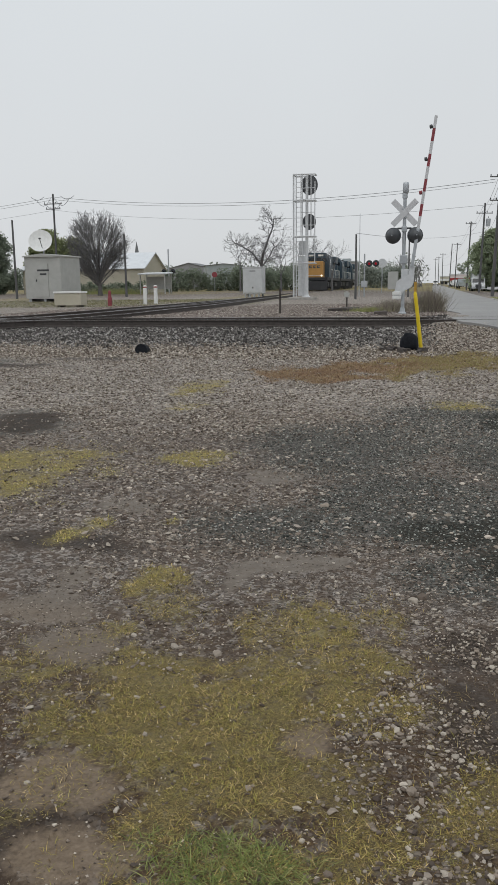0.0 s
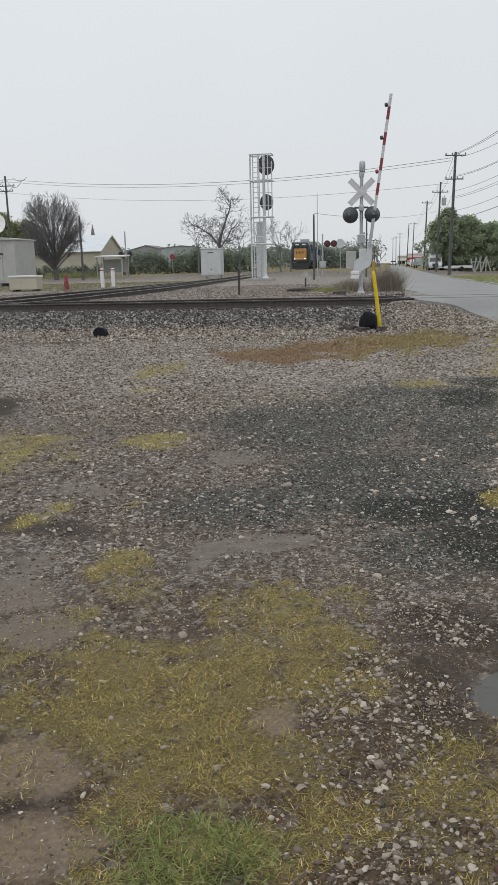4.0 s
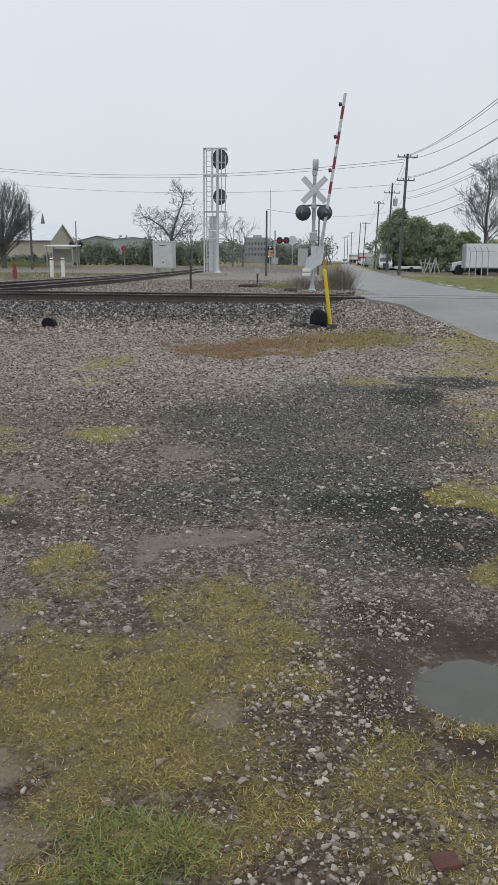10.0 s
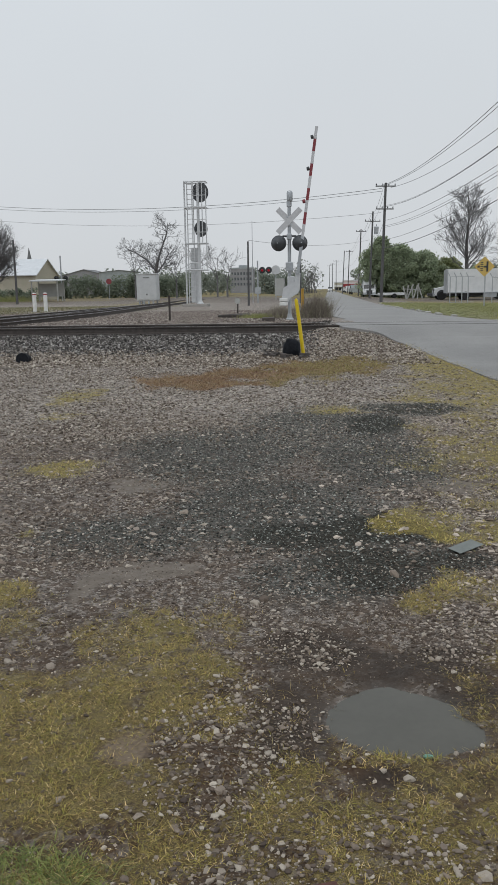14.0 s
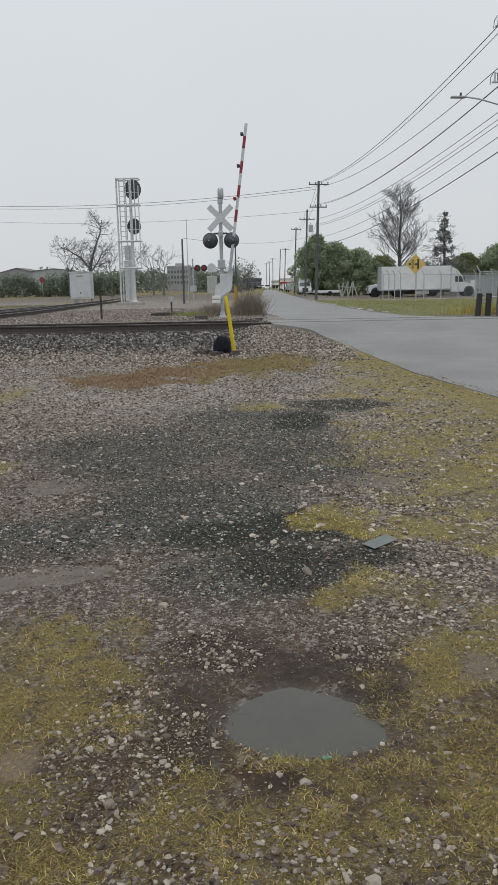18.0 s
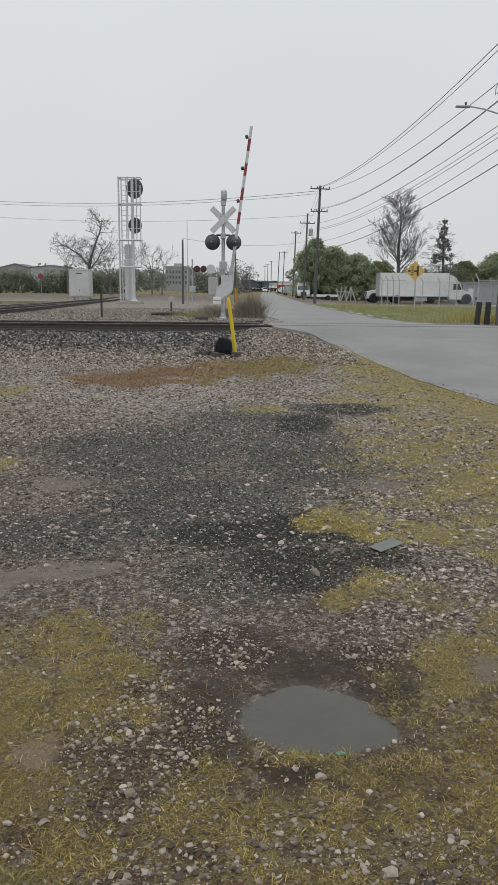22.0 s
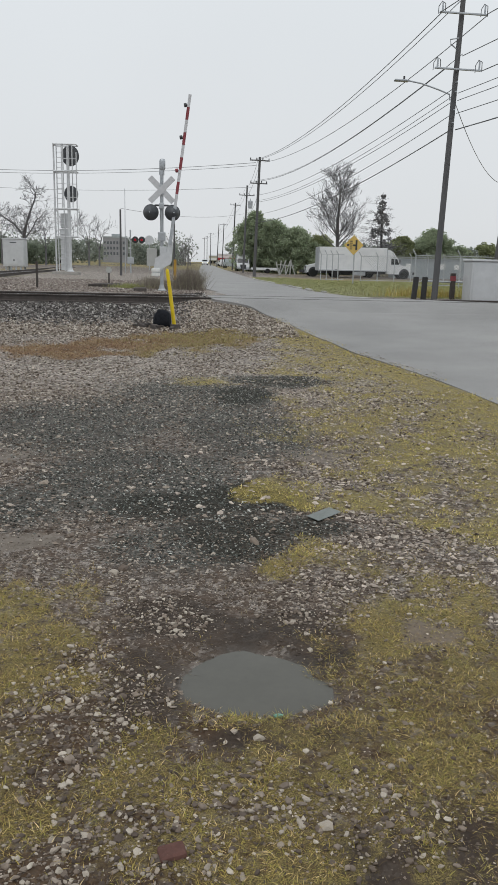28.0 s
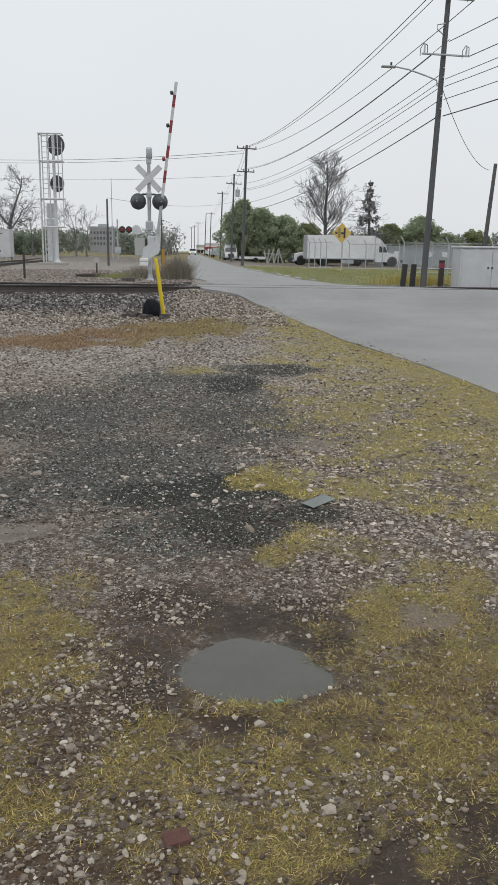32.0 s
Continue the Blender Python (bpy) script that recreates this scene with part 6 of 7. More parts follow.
# ---- small trackside things ----
b = bm_box(bmesh.new(), (1.45, 0.75, 0.62), (0, 0, 0.42), bevel=0.03)
lb = thing("tool_box", (-17.9, 39.0, land_at(-17.9, 39.0) - 0.02), "low cream metal tool box with a lid on skids", "tool box")
part("body", b, tan_wall, lb)
part("lid", bm_box(bmesh.new(), (1.52, 0.82, 0.09), (0, 0, 0.76), bevel=0.02), white_paint, lb)
for x in (-0.5, 0.5):
    part("skid", bm_box(bmesh.new(), (0.12, 0.7, 0.12), (x, 0, 0.06)), tie_wood, lb)
solid("marker_post", bm_lathe(bmesh.new(), [(0.11, 0), (0.11, 0.45), (0.08, 0.5), (0.08, 0.72), (0.05, 0.8), (0.02, 0.81)], seg=14), faded_red, "short red marker post in the grass", "post", at=pose(-16.1, 39.8, land_at(-16.1, 39.8)))
for x in (-15.62, -15.0):
    p = thing("bollard", (x, 43.8, land_at(x, 43.8)), "white concrete-filled bollard with a red band", "bollard", "white bollards")
    part("shaft", bm_lathe(bmesh.new(), [(0.105, 0), (0.105, 1.0), (0.10, 1.03), (0.02, 1.05)], seg=16), white_paint, p)
    part("band", bm_lathe(bmesh.new(), [(0.05, 0.92), (0.109, 0.92), (0.109, 0.98), (0.05, 0.98)], seg=16), red_paint, p, "red reflective band")
for x, y, h in ((-5.02, 28.0, 0.85), (-3.5, 35.5, 0.55)):
    s = thing("marker_stake", (x, y, land_at(x, y)), "thin weathered marker stake in the gravel", "stake", "marker stakes")
    part("stake", bm_box(bmesh.new(), (0.07, 0.03, h), (0, 0, h / 2), bevel=0.004), tie_wood, s)
    if h < 0.7:
        part("plate", bm_lathe(bmesh.new(), [(0.02, -0.01), (0.13, -0.01), (0.13, 0.01), (0.02, 0.01)], pose(0, -0.03, h, 90, 0, 0), 14), housing_grey, s, "faded round plate")
for x, y, l, a in ((-3.2, 30.3, 0.9, 3), (-2.75, 30.0, 0.7, -12), (-2.95, 30.8, 0.8, 14), (-1.5, 26.4, 0.4, 8)):
    solid("old_tie", bm_box(bmesh.new(), (l, 0.24, 0.14), (0, 0, 0.05), bevel=0.03), tie_wood, "broken dark railway tie lying on gravel", "railway tie", "discarded ties", at=pose(x, y, land_at(x, y), 4, random.uniform(-4, 4), a))
solid("pipe_end", bm_lathe(bmesh.new(), [(0.09, -0.2), (0.125, -0.2), (0.125, 0.2), (0.09, 0.2)], seg=20), black_sheet, "black corrugated drain pipe end in the gravel", "pipe", at=pose(-5.86, 16.5, land_at(-5.86, 16.5) + 0.05, 84, 0, 10))
solid("metal_plate", bm_box(bmesh.new(), (0.22, 0.10, 0.003), (0, 0, 0.012), pose(0, 0, 0, 3, 3, 0), bevel=0.002), surface("dull_scrap", (0.15, 0.165, 0.155), (0.22, 0.235, 0.22), 20, 0.55, 0.2, 0.2), "bent flat grey metal scrap on the gravel", "scrap", at=pose(1.27, 5.1, land_at(1.27, 5.1) + 0.008, 2, -6, 42))
solid("brick", bm_box(bmesh.new(), (0.075, 0.055, 0.032), (0, 0, 0.0), bevel=0.01), surface("worn_brick", (0.085, 0.038, 0.03), (0.14, 0.066, 0.053), 30, 0.9, 0, 0.6), "broken worn red brick half sunk in dirt", "brick", at=pose(0.43, 2.17, land_at(0.43, 2.17) - 0.002, 3, -5, 14))
solid("bottle_cap", bm_lathe(bmesh.new(), [(0.005, 0), (0.013, 0), (0.013, 0.006), (0.005, 0.008)], seg=12), surface("mint_plastic", (0.13, 0.30, 0.22), (0.18, 0.36, 0.27), 20, 0.5, 0, 0), "flattened mint-green plastic scrap", "litter", at=pose(0.78, 2.87, land_at(0.78, 2.87) + 0.004, 8, 0, 0) @ Matrix.Diagonal((1.4, 0.7, 1, 1)))


# ---- far crossing ----
lit_red = glow("lit_red_lens", (0.6, 0.03, 0.05), 0.22)


def far_signal():
    x, y = -5.25, 66
    z = land_at(x, y)
    s = thing("crossing_signal", (x, y, z), "far railway crossing signal with lit red lamps and an aerial", "crossing signal")
    part("mast", bm_rod(bmesh.new(), (0, 0, 0), (0, 0, 3.9 - z), 0.06, seg=10), galvanised, s)
    part("lamp_arm", bm_rod(bmesh.new(), (0, -0.05, 3.15 - z), (0.9, -0.05, 3.15 - z), 0.03, seg=8), black_paint, s)
    for lx in (0.38, 0.9):
        round_lamp(s, (lx, -0.12, 3.15 - z), 0.26, lit_red)
    part("case", bm_box(bmesh.new(), (0.5, 0.3, 0.5), (0, 0, 1.55 - z), bevel=0.03), galvanised, s)
    part("aerial", bm_rod(bmesh.new(), (-0.4, 0, 0), (-0.4, 0, 6.4), 0.035, 0.02, 8), galvanised, s)


far_signal()
rs = thing("round_sign", (-4.95, 84, land_at(-4.95, 84)), "back of a round road sign on a post", "road sign")
part("post", bm_rod(bmesh.new(), (0, 0, 0), (0, 0, 3.3), 0.04, seg=8), galvanised, rs)
part("panel", bm_lathe(bmesh.new(), [(0.02, -0.01), (0.45, -0.01), (0.45, 0.01), (0.02, 0.01)], pose(0, -0.06, 2.95, 90, 0, 0), 24), silver_paint, rs, "pale round panel")
stop = thing("stop_sign", (-24.5, 92, land_at(-24.5, 92)), "red octagonal stop sign on a post", "road sign")
part("post", bm_rod(bmesh.new(), (0, 0, 0), (0, 0, 2.3), 0.03, seg=8), galvanised, stop)
part("panel", bm_lathe(bmesh.new(), [(0.02, -0.01), (0.33, -0.01), (0.33, 0.01), (0.02, 0.01)], pose(0, -0.05, 2.0, 90, 22.5, 0), 8), faded_red, stop)


def side_signal():
    x, y = -27.4, 84
    z = land_at(x, y)
    s = thing("crossing_signal", (x, y, z), "distant crossing signal with crossbuck beside the shelter", "crossing signal")
    part("mast", bm_rod(bmesh.new(), (0, 0, 0), (0, 0, 4.6), 0.07, seg=10), galvanised, s)
    for a in (45, -45):
        part("crossbuck_blade", bm_box(bmesh.new(), (1.2, 0.01, 0.2), (-0.6, -0.1, 3.6), pose(0, 0, 60, 0, a, 0)), white_paint, s)
    for lx in (-0.5, 0.5):
        round_lamp(s, (lx, -0.1, 2.3), 0.26, dark_lens)


side_signal()

# dish on the equipment house
dz = land_at(-25.3, 52.4) + 2.84 * 1.11 + 0.03
dish = thing("satellite_dish", (-25.6, 51.72, dz), "white satellite dish on the equipment house roof", "satellite dish")
part("reflector", bm_lathe(bmesh.new(), [(0.02, -0.02), (0.4, 0.03), (0.70, 0.14), (0.71, 0.15), (0.4, 0.05), (0.02, 0.0)], pose(-0.08, -0.1, 0.72, 66, 0, 14), 28), white_paint, dish)
part("feed_arm", bm_rod(bmesh.new(), (0.1, -0.25, 0.2), (0.1, -0.6, 0.85), 0.02, seg=6), black_paint, dish)
part("feed_horn", bm_box(bmesh.new(), (0.08, 0.16, 0.08), (0.1, -0.6, 0.88), bevel=0.01), black_paint, dish)
part("mount", bm_rod(bmesh.new(), (0, 0.05, -0.05), (0, 0.05, 0.65), 0.04, seg=8), galvanised, dish)
dish.scale = (1.11, 1.11, 1.11)


# ---- trees and bushes ----
def grow(bm, p, d, length, r, depth, rng, spread=0.5, droop=0.0, ratio=0.72, kids=3, seg=5, out=None):
    """A limb with its twigs; out gathers the twig ends."""
    steps = 3
    pts, rad = [p.copy()], [r]
    q = p.copy()
    dd = d.copy()
    for i in range(steps):
        dd = (dd + Vector((rng.uniform(-1, 1), rng.uniform(-1, 1), rng.uniform(-1, 1) - droop)) * 0.16).normalized()
        q = q + dd * (length / steps)
        pts.append(q.copy())
        rad.append(r * (1 - 0.35 * (i + 1) / steps))
    bm_tube(bm, pts, rad, seg if depth > 1 else 3)
    if out is not None and depth <= 1:
        out.append(q.copy())
    if depth == 0:
        return
    for i in range(kids):
        side = Vector((rng.uniform(-1, 1), rng.uniform(-1, 1), rng.uniform(-0.5, 0.9))).normalized()
        nd = (dd * (1 - spread) + side * spread).normalized()
        start = pts[-1] if i < 2 else pts[rng.randrange(1, len(pts))]
        grow(bm, start, nd, length * ratio * rng.uniform(0.8, 1.15), max(rad[-1] * 0.66, 0.012), depth - 1, rng, spread, droop, ratio, kids, seg, out)


def bare_tree(name, x, y, label, trunk_h, limbs, limb_len, r, depth, seed, spread=0.5, up=0.8, material=None, kids=3, ratio=0.72, lean=0.0):
    rng = random.Random(seed)
    t = thing(name, (x, y, land_at(x, y)), label, "tree", "trees")
    bm = bmesh.new()
    top = Vector((lean * trunk_h, 0, trunk_h))
    bm_tube(bm, [(0, 0, -0.1), (lean * trunk_h * 0.4, 0, trunk_h * 0.5), tuple(top)], [r * 1.25, r, r * 0.85], 10)
    part("trunk", bm, material or bark, t)
    bm = bmesh.new()
    for i in range(limbs):
        a = 2 * math.pi * i / limbs + rng.uniform(-0.4, 0.4)
        d = Vector((math.cos(a) * (1 - up), math.sin(a) * (1 - up), up + rng.uniform(-0.2, 0.1))).normalized()
        grow(bm, top * (1 - 0.25 * rng.random()), d, limb_len * rng.uniform(0.8, 1.15), r * 0.42, depth, rng, spread, 0.0, ratio, kids)
    part("crown", bm, material or twig_grey, t, "bare twiggy crown")
    return t


def fan_tree():
    """A round many-stemmed tree: stems fan out from the foot to an egg-shaped outline."""
    t = thing("round_bare_tree", (-31.5, 75, land_at(-31.5, 75)), "round bare multi-stemmed tree with fine twigs", "tree", "trees")
    part("trunk", bm_tube(bmesh.new(), [(0, 0, -0.1), (0.03, 0, 0.5), (0, 0, 1.3), (0.05, 0, 3.2), (0, 0, 5.2)], [0.26, 0.2, 0.16, 0.10, 0.03], 10), bark, t)
    rng = random.Random(17)
    bm = bmesh.new()
    for i in range(96):
        az = rng.uniform(0, 2 * math.pi)
        th = math.acos(1 - 1.80 * rng.random())
        end = Vector((2.6 * math.sin(th) * math.cos(az), 2.6 * math.sin(th) * math.sin(az), 4.55 + 3.0 * math.cos(th)))
        a = Vector((0.1 * math.cos(az), 0.1 * math.sin(az), 0.8 + rng.uniform(0.05, 0.6) * max(0.0, end.z - 1.9)))
        mid = a.lerp(end, 0.5) + Vector((0.1 * math.cos(az), 0.1 * math.sin(az), 0.3 * math.sin(th)))
        pts = [a, a.lerp(mid, 0.5) + Vector((rng.uniform(-0.1, 0.1), 0, 0)), mid, mid.lerp(end, 0.5) + Vector((rng.uniform(-0.15, 0.15), 0, 0.1)), end]
        bm_tube(bm, pts, [0.045, 0.038, 0.028, 0.018, 0.009], 5)
        for k in range(20):
            f = rng.uniform(0.3, 1.0) * 3.99
            p = pts[int(f)].lerp(pts[int(f) + 1], f - int(f))
            d = (end - a).normalized() + Vector((rng.uniform(-0.7, 0.7), rng.uniform(-0.7, 0.7), rng.uniform(-0.3, 0.5)))
            grow(bm, p, d.normalized(), rng.uniform(0.4, 0.75), 0.011, 1, rng, 0.4, 0.0, 0.72, 3)
    for i in range(520):
        az, th = rng.uniform(0, 2 * math.pi), math.acos(1 - 1.78 * rng.random())
        out = Vector((math.sin(th) * math.cos(az), math.sin(th) * math.sin(az), math.cos(th)))
        k = rng.uniform(0.5, 0.86)
        grow(bm, Vector((2.6 * out.x * k, 2.6 * out.y * k, 4.5 + 3.0 * out.z * k)), (out + Vector((0, 0, 0.45))).normalized(), rng.uniform(0.35, 0.7), 0.012, 1, rng, 0.4, 0.0, 0.72, 3)
    part("crown", bm, twig_grey, t, "round crown of bare twigs")


fan_tree()


def leader_tree():
    """A tall bare tree: one leading stem with rising side limbs."""
    t = thing("bare_tree", (15.8, 95, land_at(15.8, 95)), "tall bare tree with a fine upright crown", "tree", "trees")
    stem = [Vector(p) for p in ((0, 0, -0.1), (0.05, 0, 3.1), (-0.05, 0.05, 6.0), (0.1, 0, 8.8), (0.0, 0, 11.2))]
    part("trunk", bm_tube(bmesh.new(), stem, [0.28, 0.22, 0.16, 0.09, 0.025], 10), bark, t)
    rng = random.Random(29)
    bm = bmesh.new()
    for i in range(46):
        h = 0.24 + 0.73 * rng.random() ** 1.25
        f = h * 3.99
        p = stem[int(f)].lerp(stem[int(f) + 1], f - int(f))
        az = rng.uniform(0, 2 * math.pi)
        reach = 5.3 * (1.05 - h) ** 0.5 - 0.7
        d = Vector((math.cos(az) * 0.75, math.sin(az) * 0.75, rng.uniform(0.45, 0.95))).normalized()
        q1 = p + d * reach * 0.5
        q2 = q1 + (d + Vector((0, 0, 0.35)) + Vector((rng.uniform(-0.2, 0.2), 0, 0))).normalized() * reach * 0.5
        bm_tube(bm, [p, q1, q2], [0.06 * (1.25 - h), 0.04 * (1.2 - h) + 0.008, 0.012], 5)
        for k in range(int(1 + 3.1 * reach)):
            u = rng.uniform(0.25, 1.0)
            s0 = p.lerp(q1, u * 2) if u < 0.5 else q1.lerp(q2, u * 2 - 1)
            dd = d + Vector((rng.uniform(-0.8, 0.8), rng.uniform(-0.8, 0.8), rng.uniform(-0.2, 0.7)))
            grow(bm, s0, dd.normalized(), rng.uniform(0.5, 0.95), 0.010, 2, rng, 0.42, 0.0, 0.72, 3)
    part("crown", bm, twig_grey, t, "fine bare crown")


leader_tree()


def dead_tree():
    t = thing("dead_tree", (-18.6, 90, land_at(-18.6, 90)), "gnarled bare tree with a long leaning limb", "tree", "trees")
    part("trunk", bm_tube(bmesh.new(), [(0, 0, 0), (0.05, 0, 1.6), (0.0, 0, 3.2), (0.3, 0, 4.6)], [0.24, 0.2, 0.17, 0.14], 10), bark, t)
    rng = random.Random(5)
    bm = bmesh.new()
    for pts, rad in (([(0.3, 0, 4.6), (0.9, 0, 6.3), (1.4, 0.1, 7.6), (1.6, 0, 8.9)], [0.14, 0.11, 0.07, 0.03]), ([(0.0, 0, 3.3), (-1.0, 0.1, 4.6), (-2.2, 0, 5.4), (-3.3, 0, 5.9)], [0.12, 0.10, 0.07, 0.03]), ([(0.1, 0, 3.0), (1.0, 0, 4.2), (1.6, 0, 5.4)], [0.10, 0.07, 0.03])):
        bm_tube(bm, pts, rad, 8)
        for i in range(22):
            k = rng.randrange(0, len(pts) - 1)
            p = Vector(pts[k]).lerp(Vector(pts[k + 1]), rng.random())
            d = Vector((rng.uniform(-1, 1), rng.uniform(-1, 1), rng.uniform(-0.3, 1.0))).normalized()
            grow(bm, p, d, rng.uniform(0.6, 1.2), 0.035, 3, rng, 0.45, 0.0, 0.7, 3)
    part("crown", bm, twig_grey, t, "bare crooked limbs")
    t.scale = (0.95, 0.95, 0.92)


dead_tree()
for i, (x, y, h) in enumerate(((-22.4, 96, 2.6), (-20.7, 97, 2.4), (-14.2, 92, 2.2), (-16.9, 93, 1.8), (-11.3, 95, 2.0), (-13.0, 99, 2.2))):
    bare_tree("bare_tree", x, y, "small bare tree beside the hedge", h, 4, 1.7, 0.10, 3, 40 + i, 0.45, 0.75, twig_grey, 3)


def leaf_surface(name, dark, light):
    """Thin leaves that pass on part of the light that falls on them."""
    m = surface(name, dark, light, 2, 0.85, 0, 0, island=0.22, spec=0.05)
    t = m.node_tree
    p, o = t.nodes["Principled BSDF"], t.nodes["Material Output"]
    tr = node(t, "ShaderNodeBsdfTranslucent")
    t.links.new(p.inputs["Base Color"].links[0].from_socket, tr.inputs["Color"])
    mx = node(t, "ShaderNodeMixShader", Fac=0.55)
    t.links.new(p.outputs["BSDF"], mx.inputs[1])
    t.links.new(tr.outputs["BSDF"], mx.inputs[2])
    t.links.new(mx.outputs["Shader"], o.inputs["Surface"])
    return m


# Greens raised and greyed, so the colour also carries haze over the trees.
leaf_green = leaf_surface("spring_leaves", (0.33, 0.385, 0.265), (0.45, 0.50, 0.345))
leaf_dark = leaf_surface("dark_leaves", (0.19, 0.225, 0.17), (0.28, 0.31, 0.235))


def leaf_cloud(bm_name, lumps, per_lump, size, material, seed, parent):
    """A crown of many small leaf cards, in lumps of (x, y, z, radius)."""
    rng = np.random.default_rng(seed)
    c, outs = [], []
    for lx, ly, lz, lr in lumps:
        u = rng.normal(0, 1, (per_lump, 3))
        u /= np.linalg.norm(u, axis=1)[:, None]
        c.append(np.array([lx, ly, lz]) + u * lr * 1.3 * rng.random((per_lump, 1)) ** 0.55 * np.array([1, 1, 0.85]))
        outs.append(0.45 * u + rng.normal(0, 0.75, u.shape) + np.array([0, 0, 0.7]))
    c, o = np.concatenate(c), np.concatenate(outs)
    n = len(c)
    a = np.cross(o, rng.normal(0, 1, (n, 3)))
    a /= np.linalg.norm(a, axis=1)[:, None]
    b = np.cross(o, a)
    b /= np.linalg.norm(b, axis=1)[:, None]
    s = size * rng.uniform(0.4, 1.1, (n, 1))
    v = np.stack([c - a * s, c + b * s * 0.6, c + a * s, c - b * s * 0.6], 1).reshape(-1, 3)
    f = np.arange(n * 4).reshape(-1, 4)
    ob = new(bm_name, array_mesh(bm_name, v, f, material))
    ob.parent = parent
    return ob


def leafy_tree(name, x, y, label, w, h, seed, material, size=0.16, n=24, per=260, depth=None, low=0.15):
    rng = random.Random(seed)
    t = thing(name, (x, y, land_at(x, y)), label, "tree", "trees")
    bm = bmesh.new()
    bm_tube(bm, [(0, 0, -0.1), (0.1, 0, h * 0.3), (0, 0, h * 0.6)], [0.22, 0.17, 0.08], 8)
    for i in range(6):
        a = rng.uniform(0, 6.28)
        p = Vector((0.05, 0, h * rng.uniform(0.2, 0.5)))
        grow(bm, p, Vector((math.cos(a), math.sin(a), 0.8)).normalized(), w * 0.25, 0.07, 1, rng)
    part("trunk", bm, bark, t)
    lumps = []
    for i in range(n):
        u = rng.random()
        zz = h * (low + (1 - low) * u * 0.9)
        half = w / 2 * math.sin(math.pi * min(0.98, 0.22 + 0.78 * u)) ** 0.6
        a = rng.uniform(0, 6.28)
        rr = half * math.sqrt(rng.random()) * rng.choice((0.85, 0.95, 1.12))
        lr = rng.uniform(0.055, 0.105) * min(w, h)
        lumps.append((math.cos(a) * rr, math.sin(a) * rr * (depth or 0.7), min(zz, h - lr * 0.6), lr))
    leaf_cloud("crown", lumps, per, size, material, seed, t)
    return t


# Paled, greyed leaves: the haze of distance is put into their colour.
leaf_haze = leaf_surface("haze_lightened_leaves", (0.25, 0.28, 0.24), (0.34, 0.365, 0.31))
leaf_olive = leaf_surface("olive_leaves", (0.26, 0.29, 0.15), (0.37, 0.395, 0.22))
leafy_tree("leafy_tree", 7.0, 107, "dense green ivy-covered tree beside the road", 5.6, 8.0, 61, leaf_green, 0.17, 330, 80, low=0.02)
leafy_tree("leafy_tree", 9.6, 108, "rounded green tree beside the road", 7.2, 7.0, 62, leaf_green, 0.17, 280, 80, low=0.02)
leafy_tree("leafy_tree", 12.4, 107, "spreading green tree beside the road", 7.4, 6.1, 60, leaf_green, 0.17, 240, 80, low=0.02)
leafy_tree("leafy_tree", 15.6, 108, "broad green tree behind the trucks", 6.4, 5.2, 63, leaf_olive, 0.17, 200, 100, low=0.02)
leafy_tree("leafy_tree", 20.0, 110, "green tree behind the trucks", 6.5, 4.2, 64, leaf_green, 0.17, 180, 100, low=0.02)
leafy_tree("leafy_tree", 24.8, 101, "green spring tree behind the metal building", 4.6, 5.1, 65, leaf_olive, 0.17, 170, 100)
leafy_tree("leafy_tree", 28.7, 101, "green spring tree behind the metal building", 6.0, 6.0, 66, leaf_green, 0.17, 200, 100)
leafy_tree("leafy_tree", 32.3, 102, "green spring tree behind the metal building", 4.8, 4.0, 59, leaf_green, 0.17, 150, 100)
leafy_tree("leafy_tree", 36.5, 104, "green tree at the edge of the yard", 6.0, 4.6, 67, leaf_olive, 0.16, 60, 180)
leafy_tree("leafy_tree", 43, 105, "green tree at the edge of the yard", 7.0, 4.2, 68, leaf_green, 0.16, 60, 180)
leafy_tree("leafy_tree", -49.0, 86, "dark green tree at the yard edge", 7.0, 7.4, 69, leaf_dark, 0.17, 70, 190, low=0.05)
leafy_tree("leafy_tree", -47.0, 96, "olive tree behind the equipment house", 6.0, 8.3, 70, leaf_olive, 0.17, 240, 100)
leafy_tree("leafy_tree", -44.0, 97, "olive tree behind the equipment house", 4.4, 7.2, 71, leaf_olive, 0.17, 200, 100)
leafy_tree("leafy_tree", -54, 92, "dark green tree at the yard edge", 8.0, 7.0, 72, leaf_dark, 0.17, 70, 190, low=0.05)


